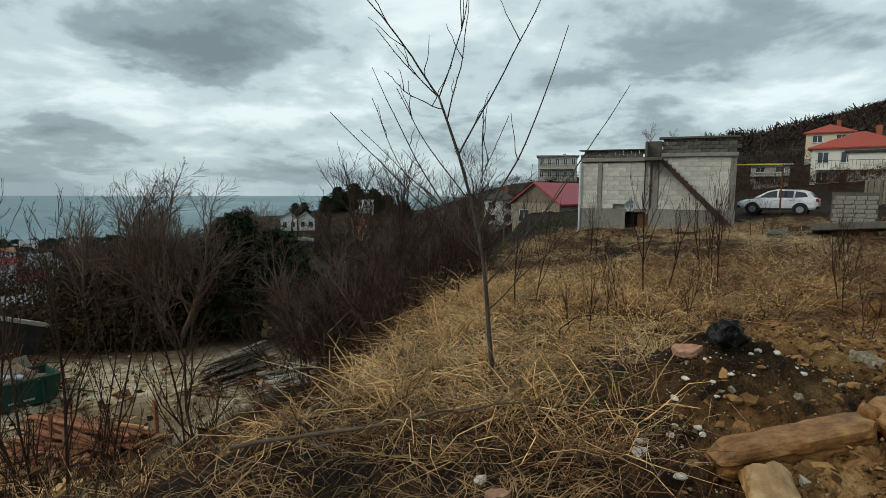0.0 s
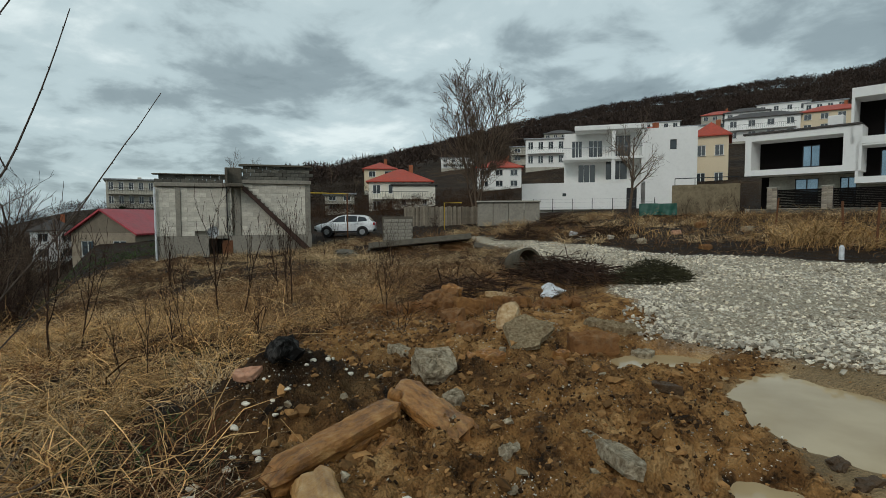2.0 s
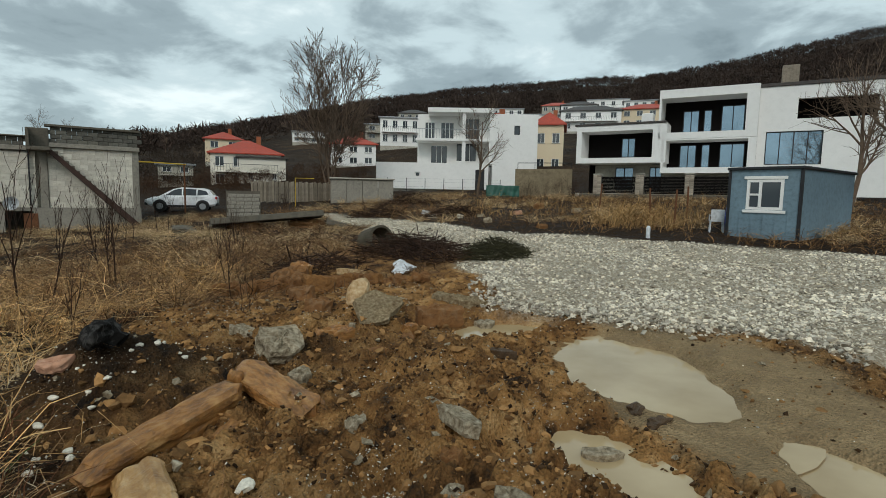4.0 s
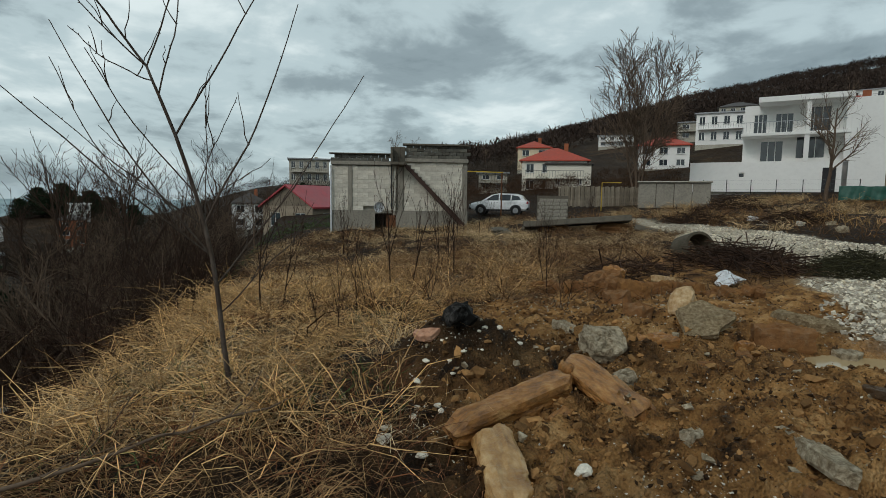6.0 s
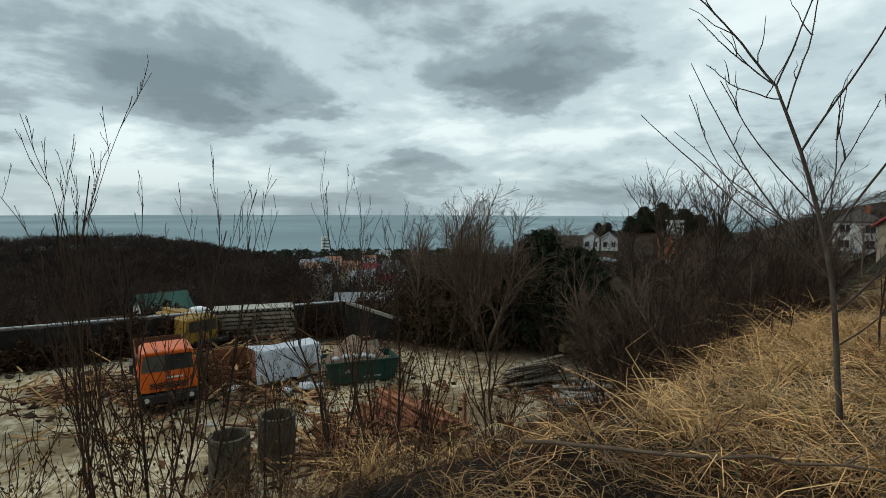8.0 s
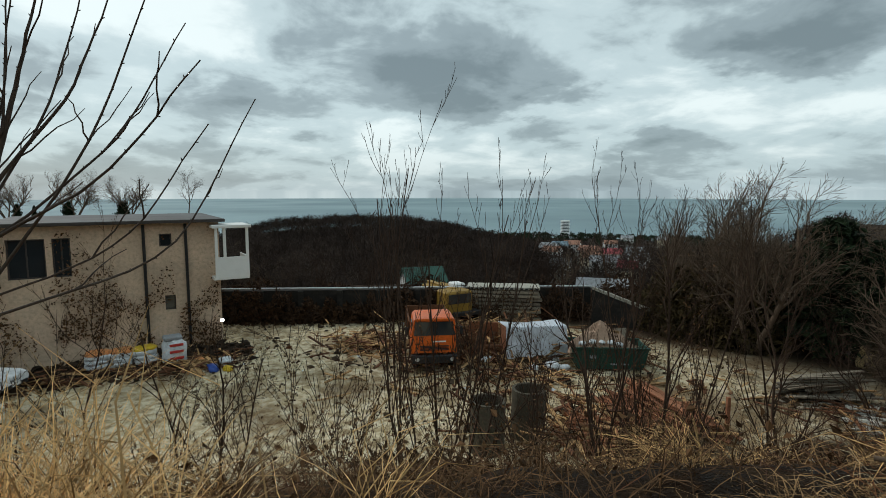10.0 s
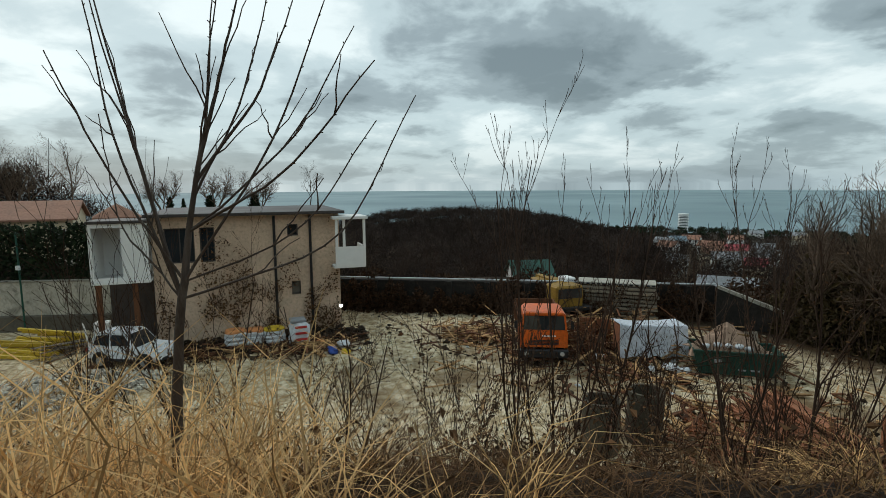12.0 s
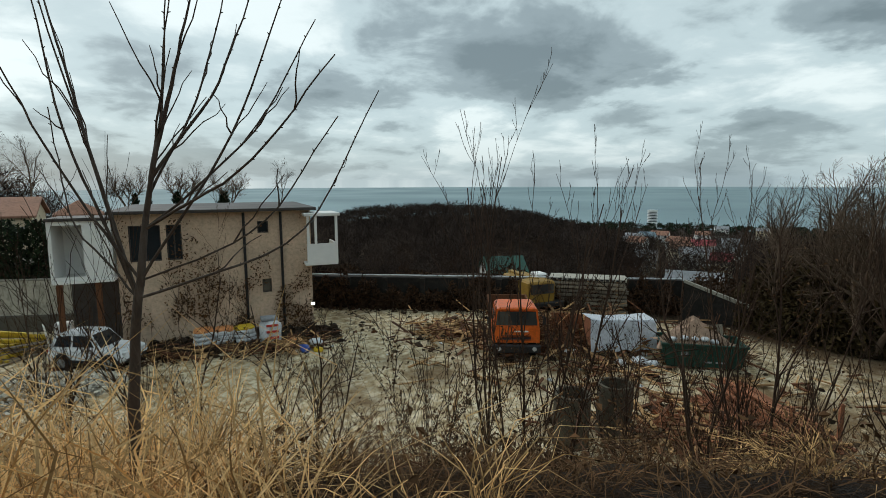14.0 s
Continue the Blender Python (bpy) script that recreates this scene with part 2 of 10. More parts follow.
white_stone = matt("white_stone", (0.60, 0.56, 0.48), coarse=6, fine=30, rough=0.9, stain=(0.36, 0.27, 0.17), per="island", relief=0.5)
road_stone = matt("road_stone", (0.68, 0.62, 0.51), coarse=0.35, fine=20, rough=0.9, stain=(0.36, 0.28, 0.18), amount=0.6, per="island", relief=0.3)
clod = matt("clay_clod", (0.30, 0.163, 0.064), coarse=2.2, fine=22, rough=0.9, per="island", stain=(0.10, 0.055, 0.024), amount=0.7, relief=0.6)
terracotta = matt("terracotta", (0.50, 0.27, 0.17), coarse=4, fine=20, rough=0.9, stain=(0.55, 0.45, 0.36))
bark = matt("bark", (0.07, 0.05, 0.04), coarse=3, fine=30, rough=0.9, stain=(0.2, 0.17, 0.14), amount=0.5, relief=0.3, stretch=(1, 1, 0.35))
bark_pale = matt("bark_pale", (0.15, 0.105, 0.074), coarse=2, fine=20, rough=0.9, per="island", relief=0.2)
twig = matt("twig", (0.046, 0.025, 0.015), coarse=1.5, fine=12, rough=0.9, per="island", relief=0.0)
twig_red = matt("twig_red", (0.050, 0.028, 0.019), coarse=1.5, fine=12, rough=0.9, per="island", relief=0.0)
far_wood = matt("bare_woods", (0.050, 0.034, 0.027), dark=(0.018, 0.012, 0.009), light=(0.105, 0.077, 0.062), coarse=0.03, fine=0.16, rough=0.95, per="island", relief=0.0, vary=1.0)
dead_leaf = matt("dead_leaf", (0.14, 0.072, 0.033), coarse=1.5, fine=12, rough=0.85, per="island", relief=0.0)
evergreen = matt("evergreen", (0.022, 0.036, 0.016), coarse=0.6, fine=6, rough=0.75, per="island", relief=0.0)
green_leaf = matt("green_leaf", (0.07, 0.11, 0.035), coarse=0.8, fine=6, rough=0.7, per="island", relief=0.0)
straw = matt("straw", (0.70, 0.425, 0.18), coarse=1.1, fine=4, rough=0.75, per="island", relief=0.0, stain=(0.13, 0.075, 0.035), amount=1.0, vary=1.0)
straw_pale = matt("straw_pale", (0.84, 0.53, 0.235), coarse=0.45, fine=4, rough=0.7, per="island", relief=0.0, stain=(0.36, 0.21, 0.095), amount=0.7)
hay_dark = matt("hay_dark", (0.15, 0.082, 0.04), coarse=0.35, fine=4, rough=0.85, per="island", relief=0.0)


def glossy(name, colour, rough, metal=0.0, spec=0.5):
    m, t, bsdf = shader(name)
    v = t.nodes.new("ShaderNodeTexCoord").outputs["Object"]
    n = tex(t, "ShaderNodeTexNoise", v, Scale=1.3, Detail=3.0)
    t.links.new(ramp(t, n.outputs["Fac"], [(0.35, tuple(c * 0.85 for c in colour)), (0.65, colour)]), bsdf.inputs["Base Color"])
    bsdf.inputs["Roughness"].default_value, bsdf.inputs["Metallic"].default_value = rough, metal
    bsdf.inputs["Specular IOR Level"].default_value = spec
    return m


glass_dark = glossy("window_glass", (0.025, 0.032, 0.038), 0.06, 0.0, 0.9)
glass_solar = glossy("solar_glass", (0.30, 0.40, 0.48), 0.05, 0.85)
lamp_clear = glossy("lamp_glass", (0.6, 0.6, 0.58), 0.1, 0.2)
red_lens = glossy("red_lens", (0.35, 0.02, 0.02), 0.15)
chrome = glossy("chrome", (0.6, 0.6, 0.6), 0.15, 1.0)


# ---- terrain: one height for every place ----
def vnoise(x, y, seed=0):
    """Smooth value noise in 0..1 on a unit lattice."""
    x, y = np.asarray(x, float), np.asarray(y, float)
    xi, yi = np.floor(x), np.floor(y)
    fx, fy = x - xi, y - yi
    fx, fy = fx * fx * (3 - 2 * fx), fy * fy * (3 - 2 * fy)

    def lattice(a, b):
        n = np.sin(a * 127.1 + b * 311.7 + seed * 74.7) * 43758.5453
        return n - np.floor(n)
    return ((lattice(xi, yi) * (1 - fx) + lattice(xi + 1, yi) * fx) * (1 - fy)
            + (lattice(xi, yi + 1) * (1 - fx) + lattice(xi + 1, yi + 1) * fx) * fy)


def fbm(x, y, seed=0, octaves=4):
    total, amp, norm = 0.0, 1.0, 0.0
    for k in range(octaves):
        total = total + amp * vnoise(np.asarray(x) * 2 ** k, np.asarray(y) * 2 ** k, seed + k)
        norm += amp
        amp *= 0.5
    return total / norm


def step(a, b, v):
    t = np.clip((np.asarray(v, float) - a) / (b - a), 0, 1)
    return t * t * (3 - 2 * t)


def crest_x(y):
    return -1.9 + np.where(y > 0, 0.2, 0.06) * y


def clay_zone(x, y):
    """1 on the dug-over clay, 0 on the grass."""
    edge = np.where(y < 6, 0.35 + 0.36 * np.maximum(y, -3), 2.5 + (y - 6) * 2.0)
    edge = edge + 0.9 * (fbm(np.asarray(x) * 0.7, np.asarray(y) * 0.7, 5, 3) - 0.5)
    return step(-0.25, 0.35, np.asarray(x) - edge)


def gravel_zone(x, y):
    """1 on the crushed-stone road and yard."""
    x, y = np.asarray(x, float), np.asarray(y, float)
    n = 1.6 * (fbm(x * 0.5, y * 0.5, 9, 3) - 0.5)
    inner = np.where(y < 3.4, 7.2, np.where(y < 8.4, 7.2 + (y - 3.4) * 1.3, 13.7 + (y - 8.4) * 0.6)) + n
    outer = np.where(y < 8, 18.8, 18.8 + (y - 8) * 0.3) + n
    return step(-0.3, 0.3, x - inner) * step(-0.4, 0.4, outer - x) * step(-14, -12, y) * step(40, 34, y)


POOLS = [(5.72, 1.15, 1.35, 0.78, 38), (3.55, 0.62, 1.0, 0.27, 55), (6.42, 2.92, 0.78, 0.44, -50), (4.3, -0.45, 0.7, 0.35, 30), (7.0, -1.6, 1.0, 0.7, 0)]


def pool_depth(x, y):
    """1 in the middle of a puddle's hollow, 0 outside."""
    out = np.zeros(np.broadcast(x, y).shape)
    for px, py, a, b, turn in POOLS:
        c, s = math.cos(radians(turn)), math.sin(radians(turn))
        u, v = ((x - px) * c + (y - py) * s) / a, (-(x - px) * s + (y - py) * c) / b
        r = np.sqrt(u * u + v * v) + 1.0 * (fbm(np.asarray(x) * 1.1, np.asarray(y) * 1.1, 3, 4) - 0.5)
        out = np.maximum(out, step(1.25, 0.7, r))
    return out


def mud_zone(x, y):
    """1 on the smooth wet mud beside the puddles."""
    c, s = math.cos(radians(40)), math.sin(radians(40))
    dx, dy = np.asarray(x) - 5.3, np.asarray(y) - 0.05
    u, v = (dx * c + dy * s) / 2.7, (-dx * s + dy * c) / 1.15
    return step(1.15, 0.8, np.sqrt(u * u + v * v) + 0.8 * (fbm(np.asarray(x) * 0.9, np.asarray(y) * 0.9, 13, 3) - 0.5))


def humus_zone(x, y):
    """1 on the dark earth of the spoil heap and along the edge of the grass."""
    a = np.exp(-((x - 2.55) / 1.0) ** 2 - ((y - 4.3) / 0.75) ** 2)
    b = 0.9 * np.exp(-((x - 1.35) / 0.45) ** 2 - ((y - 3.1) / 1.5) ** 2)
    c = 0.7 * np.exp(-((x - 1.5) / 0.9) ** 2 - ((y - 1.7) / 0.6) ** 2)
    return np.maximum(np.maximum(a, b), c) ** 0.6


def height(x, y, rough=True):
    x, y = np.asarray(x, float), np.asarray(y, float)
    r = np.hypot(x, y)
    az = np.degrees(np.arctan2(x, y))
    # the upper ground rises slowly to the houses, then steeply up the wooded hill
    e = 0.97 * x + 0.2 * y - 15
    up = 0.07 * 0.5 * (e + np.sqrt(e * e + 16)) - 0.02 * np.maximum(y - 5, 0) * step(160, 60, r)
    up = np.minimum(up, 5.0) - 0.8 * step(8.5, 2.5, x) * step(8, 19, y) * step(90, 40, r)
    el = 11.1 * step(5, 68, az) * step(175, 130, az) + 0.12 * np.clip(az - 76, 0, 40)
    climb = np.clip((r - 62) / 380, 0, 1)
    hill = np.tan(np.radians(el)) * 430 * climb ** 1.15 * (1 - 0.5 * step(470, 900, r))
    up = up + hill + 6 * (fbm(x / 60, y / 60, 21, 3) - 0.5) * step(70, 200, r) * step(10, 30, az)
    # the lower ground: a levelled yard, then a long fall to the coast
    s = crest_x(y) - x
    west = step(-18, -34, az)
    fall = np.clip((r - 40) / 700, 0, 1)
    low = -6.7 - west * (20 * step(45, 140, r) + 34 * fall) - (1 - west) * (5 * step(40, 130, r))
    low = low + 20 * np.exp(-((az + 63.5) / 14) ** 2 - ((r - 330) / 90) ** 2) + 9 * np.exp(-((az + 80) / 10) ** 2 - ((r - 330) / 90) ** 2)
    low = low + 13 * np.exp(-((az + 92) / 14) ** 2 - ((r - 200) / 70) ** 2) + 19 * np.exp(-((az + 116) / 16) ** 2 - ((r - 95) / 40) ** 2) * step(41, 62, r)
    low = low + 7 * np.exp(-((az + 8) / 9) ** 2 - ((r - 190) / 45) ** 2)
    low = low + 5 * (fbm(x / 45, y / 45, 31, 3) - 0.5) * step(50, 120, r)
    low = low - 60 * (1 - west) * step(260, 420, r)
    low = low - 30 * step(735, 800, r)
    bank = step(0, 1, np.clip(s / (12 - 3.5 * step(0, 4, y)), 0, 1) ** (1 - 0.3 * step(2.0, 4.5, y)))
    far = step(60, 140, r)
    side = bank * (1 - far) + far * step(9, -8, az) * step(-178, -150, az)
    z = up * (1 - side) + low * side
    # the crest rounds off before the bank falls away
    z = z - 0.32 * step(1.7, -0.3, x - crest_x(y)) * (1 - side) * step(3.2, 5.5, y) * step(60, 40, r)
    if rough:
        near = step(40, 12, r)
        z = z + near * (1 - side) * 0.16 * (fbm(x * 0.45, y * 0.45, 41, 3) - 0.5)
        tuft = (1 - clay_zone(x, y)) * (1 - gravel_zone(x, y)) * (1 - side) * step(1.6, 3.5, r) * step(60, 28, r)
        z = z + tuft * (0.22 * (fbm(x * 0.8, y * 0.8, 141, 3) - 0.5) + 0.10 * (vnoise(x * 2.6, y * 2.6, 142) - 0.5))
        clay = clay_zone(x, y) * (1 - 0.85 * mud_zone(x, y)) * (1 - gravel_zone(x, y)) * step(13, 9, x) * near
        z = z + clay * (0.20 * (fbm(x * 1.3, y * 1.3, 43, 3) - 0.5) + 0.26 * (fbm(x * 4.5, y * 4.5, 44, 4) - 0.5) + (0.15 * (vnoise(x * 14, y * 14, 45) - 0.5) + 0.05 * (vnoise(x * 31, y * 31, 46) - 0.5)) * step(9, 6, r))
        # the spoil heap behind the long stones, and a low ridge of clay along the puddles
        z = z + 0.34 * np.exp(-((x - 2.6) / 0.7) ** 2 - ((y - 4.35) / 0.75) ** 2) + 0.16 * np.exp(-((x - 5.1) / 1.3) ** 2 - ((y - 4.6) / 0.7) ** 2)
        z = z + 0.10 * np.exp(-((x - 3.2) / 0.9) ** 2 - ((y - 2.3) / 0.9) ** 2)
        pool = pool_depth(x, y)
        z = z * (1 - pool) + pool * -0.11
        z = z + near * bank * 0.35 * (fbm(x * 0.8, y * 0.8, 47, 3) - 0.5) * step(9.5, 5, s)
    return z


# ---- mesh tools ----
class Shape:
    """Collects vertices and faces of one part."""

    def __init__(self):
        self.v, self.f = [], []

    def add(self, verts, faces, m=None):
        n = len(self.v)
        self.v += [tuple(m @ Vector(p)) for p in verts] if m is not None else [tuple(p) for p in verts]
        self.f += [tuple(i + n for i in f) for f in faces]
        return self

    def box(self, cx, cy, cz, sx, sy, sz, bevel=0.0, m=None):
        """A box round a centre, with chamfered edges."""
        hx, hy, hz = sx / 2, sy / 2, sz / 2
        b = min(bevel, hx * 0.49, hy * 0.49, hz * 0.49)
        if b <= 0:
            vs = [(cx + i * hx, cy + j * hy, cz + k * hz) for k in (-1, 1) for j in (-1, 1) for i in (-1, 1)]
            return self.add(vs, [(0, 2, 3, 1), (4, 5, 7, 6), (0, 1, 5, 4), (2, 6, 7, 3), (0, 4, 6, 2), (1, 3, 7, 5)], m)
        vs, at = [], {}
        for i in (-1, 1):
            for j in (-1, 1):
                for k in (-1, 1):
                    for ax in range(3):
                        d = [hx - b, hy - b, hz - b]
                        d[ax] += b
                        at[i, j, k, ax] = len(vs)
                        vs.append((cx + i * d[0], cy + j * d[1], cz + k * d[2]))
        fs = []
        for s in (-1, 1):
            fs.append([at[s, j, k, 0] for j, k in ((-1, -1), (1, -1), (1, 1), (-1, 1))][::s])
            fs.append([at[i, s, k, 1] for i, k in ((-1, -1), (-1, 1), (1, 1), (1, -1))][::s])
            fs.append([at[i, j, s, 2] for i, j in ((-1, -1), (1, -1), (1, 1), (-1, 1))][::s])
            for q in (-1, 1):
                fs.append([at[s, q, -1, 0], at[s, q, -1, 1], at[s, q, 1, 1], at[s, q, 1, 0]])
                fs.append([at[s, -1, q, 0], at[s, 1, q, 0], at[s, 1, q, 2], at[s, -1, q, 2]])
                fs.append([at[-1, s, q, 1], at[1, s, q, 1], at[1, s, q, 2], at[-1, s, q, 2]])
                for w in (-1, 1):
                    fs.append([at[s, q, w, 0], at[s, q, w, 1], at[s, q, w, 2]])
        return self.add(vs, fs, m)

    def prism(self, outline, y0, y1, m=None):
        """An outline in x and z, drawn out along y."""
        n = len(outline)
        vs = [(x, y0, z) for x, z in outline] + [(x, y1, z) for x, z in outline]
        fs = [tuple(range(n)), tuple(range(2 * n - 1, n - 1, -1))] + [(i, i + n, (i + 1) % n + n, (i + 1) % n) for i in range(n)]
        return self.add(vs, fs, m)

    def tube(self, pts, radii, sides=6, cap=True, m=None):
        pts = [Vector(p) for p in pts]
        n, vs, fs = len(pts), [], []
        side = None
        for i, p in enumerate(pts):
            d = (pts[min(i + 1, n - 1)] - pts[max(i - 1, 0)]).normalized()
            if side is None:
                side = d.orthogonal().normalized()
            side = (side - d * side.dot(d)).normalized()
            up = d.cross(side)
            r = radii[i] if hasattr(radii, "__len__") else radii
            vs += [p + (side * math.cos(2 * math.pi * k / sides) + up * math.sin(2 * math.pi * k / sides)) * r for k in range(sides)]
        for i in range(n - 1):
            for k in range(sides):
                a, b = i * sides + k, i * sides + (k + 1) % sides
                fs.append((a, b, b + sides, a + sides))
        if cap:
            fs += [tuple(range(sides - 1, -1, -1)), tuple(range((n - 1) * sides, n * sides))]
        return self.add(vs, fs, m)

    def ring(self, cx, cy, z0, z1, ro, ri, sides=24, m=None):
        """A hollow upright ring, open at both ends."""
        vs, fs = [], []
        for r, z in ((ro, z0), (ro, z1), (ri, z1), (ri, z0)):
            vs += [(cx + r * math.cos(2 * math.pi * k / sides), cy + r * math.sin(2 * math.pi * k / sides), z) for k in range(sides)]
        for j in range(4):
            for k in range(sides):
                fs.append((j * sides + k, j * sides + (k + 1) % sides, (j + 1) % 4 * sides + (k + 1) % sides, (j + 1) % 4 * sides + k))
        return self.add(vs, fs, m)

    def mesh(self, name, material, smooth=False):
        me = bpy.data.meshes.new(name)
        me.from_pydata(self.v, [], self.f)
        bm = bmesh.new()
        bm.from_mesh(me)
        bmesh.ops.remove_doubles(bm, verts=bm.verts, dist=1e-5)
        bmesh.ops.recalc_face_normals(bm, faces=bm.faces)
        bm.to_mesh(me)
        bm.free()
        if smooth:
            me.polygons.foreach_set("use_smooth", [True] * len(me.polygons))
        me.materials.append(material)
        return me


def big_mesh(name, verts, faces, material, smooth=False):
    """A mesh straight from arrays; faces all triangles or all quads."""
    me = bpy.data.meshes.new(name)
    verts, faces = np.asarray(verts, np.float32), np.asarray(faces, np.int32)
    n, k = faces.shape
    me.vertices.add(len(verts))
    me.vertices.foreach_set("co", verts.ravel())
    me.loops.add(n * k)
    me.loops.foreach_set("vertex_index", faces.ravel())
    me.polygons.add(n)
    me.polygons.foreach_set("loop_start", np.arange(0, n * k, k, dtype=np.int32))
    me.polygons.foreach_set("loop_total", np.full(n, k, np.int32))
    me.polygons.foreach_set("use_smooth", np.full(n, smooth, bool))
    me.materials.append(material)
    me.update(calc_edges=True)
    return me


def thing(name, m, label, category, group="", kind=""):
    ob = new(name)
    ob.matrix_basis = m
    return tagged(ob, label, category, group, kind)


def part(name, shape, material, parent, label="", smooth=False, m=None):
    """Links a shape, or a ready mesh, as one mesh object under a thing or a part."""
    ob = new(name, shape if isinstance(shape, bpy.types.Mesh) else shape.mesh(name, material, smooth))
    ob.parent = parent
    if m is not None:
        ob.matrix_basis = m
    return tagged(ob, label)


def single(name, shape, material, m, label, category, group="", kind="", smooth=False):
    ob = new(name, shape if isinstance(shape, bpy.types.Mesh) else shape.mesh(name, material, smooth))
    ob.matrix_basis = m
    return tagged(ob, label, category, group, kind)


def hz(x, y):
    return float(height(x, y))


def B(cx, cy, cz, sx, sy, sz, bevel=0.0, m=None):
    return Shape().box(cx, cy, cz, sx, sy, sz, bevel, m)


def facing(x, y, z, tx, ty):
    """A pose at a place with local -y turned to (tx, ty), so that local x runs to the right of one who looks from there."""
    return pose(x, y, z, 0, 0, math.degrees(math.atan2(ty - y, tx - x)) + 90)


# ---- rocks ----
def ico(level):
    bm = bmesh.new()
    bmesh.ops.create_icosphere(bm, subdivisions=level, radius=1)
    v = np.array([p.co for p in bm.verts])
    f = np.array([[p.index for p in q.verts] for q in bm.faces])
    bm.free()
    return v, f


ICO = {k: ico(k) for k in (0, 1, 2, 3)}


def rock_shape(seed, size, level=2, knobby=0.35, boxy=0.0):
    """A broken stone; boxy towards 1 makes it a slab with flat sides."""
    rng = np.random.default_rng(seed)
    v, f = ICO[level]
    v = v.copy()
    if boxy:
        v = v / (np.abs(v) ** 6).sum(1)[:, None] ** (1 / 6) * boxy + v * (1 - boxy)
    for _ in range(9):
        d = rng.normal(size=3)
        d /= np.linalg.norm(d)
        cut = rng.uniform(0.62, 0.95) if not boxy else rng.uniform(0.95, 1.25)
        over = np.maximum(v @ d - cut, 0)
        v -= over[:, None] * d
    v *= (1 + knobby * (vnoise(v[:, 0] * 2 + seed, v[:, 1] * 2 + v[:, 2] * 2.7, seed) - 0.5))[:, None]
    v *= (1 + 0.12 * (vnoise(v[:, 0] * 7 + seed, v[:, 1] * 7 + v[:, 2] * 6.1, seed + 1) - 0.5))[:, None]
    s = Shape()
    return s.add(v * np.array(size) / 2, f.tolist())


PEBBLE = np.array([(1, 0, 0), (-1, 0, 0), (0, 1, 0), (0, -1, 0), (0, 0, 1), (0, 0, -1)], float)
PEBBLE_F = np.array([(0, 2, 4), (2, 1, 4), (1, 3, 4), (3, 0, 4), (2, 0, 5), (1, 2, 5), (3, 1, 5), (0, 3, 5)])
CHIP = np.array([(i, j, k) for k in (-1, 1) for j in (-1, 1) for i in (-1, 1)], float) * 0.72
CHIP_F = np.array([(0, 2, 3), (0, 3, 1), (4, 5, 7), (4, 7, 6), (0, 1, 5), (0, 5, 4), (2, 6, 7), (2, 7, 3), (0, 4, 6), (0, 6, 2), (1, 3, 7), (1, 7, 5)])


def scatter(rng, places, sizes, flat=0.6, base=CHIP, faces=CHIP_F):
    """Many small uneven stones as one set of triangles."""
    n, k = len(places), len(base)
    v = base[None] * (1 + 0.35 * rng.uniform(-1, 1, (n, k, 1))) + 0.15 * rng.normal(size=(n, k, 3))
    q = rng.normal(size=(n, 4))
    q /= np.linalg.norm(q, axis=1)[:, None]
    w, x, y, z = q.T
    rot = np.stack([1 - 2 * (y * y + z * z), 2 * (x * y - z * w), 2 * (x * z + y * w), 2 * (x * y + z * w), 1 - 2 * (x * x + z * z), 2 * (y * z - x * w),
                    2 * (x * z - y * w), 2 * (y * z + x * w), 1 - 2 * (x * x + y * y)], 1).reshape(n, 3, 3)
    v = np.einsum("nij,nkj->nki", rot, v * np.stack([np.ones(n), rng.uniform(0.6, 1, n), rng.uniform(0.4, 0.8, n)], 1)[:, None])
    v[:, :, 2] *= flat
    v = v * (np.asarray(sizes) / 2)[:, None, None] + np.asarray(places)[:, None]
    return v.reshape(-1, 3), (faces[None] + (np.arange(n) * k)[:, None, None]).reshape(-1, 3)


# ---- grass ----
def blades(rng, base, length, heading, lean, droop, width, kink=0.2):
    """Arching blades, four points long. lean: how far over at the tip (0 upright), droop: how far the tip falls."""
    n = len(base)
    t = np.array([0.0, 0.3, 0.65, 1.0])
    out = lean[:, None] * t + 0.55 * droop[:, None] * t ** 2
    up = np.sqrt(np.maximum(1 - lean ** 2, 0.05))[:, None] * t - 0.75 * droop[:, None] * t ** 2.5
    d = np.stack([np.cos(heading), np.sin(heading)], 1)
    p = np.stack([-d[:, 1], d[:, 0]], 1)
    sway = kink * rng.normal(size=(n, 4)) * t
    xy = base[:, None, :2] + length[:, None, None] * (out[..., None] * d[:, None] + sway[..., None] * p[:, None])
    z = base[:, None, 2] + length[:, None] * up
    mid = np.concatenate([xy, z[..., None]], 2)
    taper = np.array([0.9, 1.0, 0.75, 0.12])
    twist = rng.uniform(-0.9, 0.9, n)
    side = np.concatenate([p * np.cos(twist)[:, None], np.sin(twist)[:, None]], 1)
    w = width[:, None, None] * taper[None, :, None] / 2 * side[:, None]
    v = np.stack([mid - w, mid + w], 2).reshape(n, 8, 3)
    f = np.array([(0, 1, 3, 2), (2, 3, 5, 4), (4, 5, 7, 6)])
    return v.reshape(-1, 3), (f[None] + (np.arange(n) * 8)[:, None, None]).reshape(-1, 4)


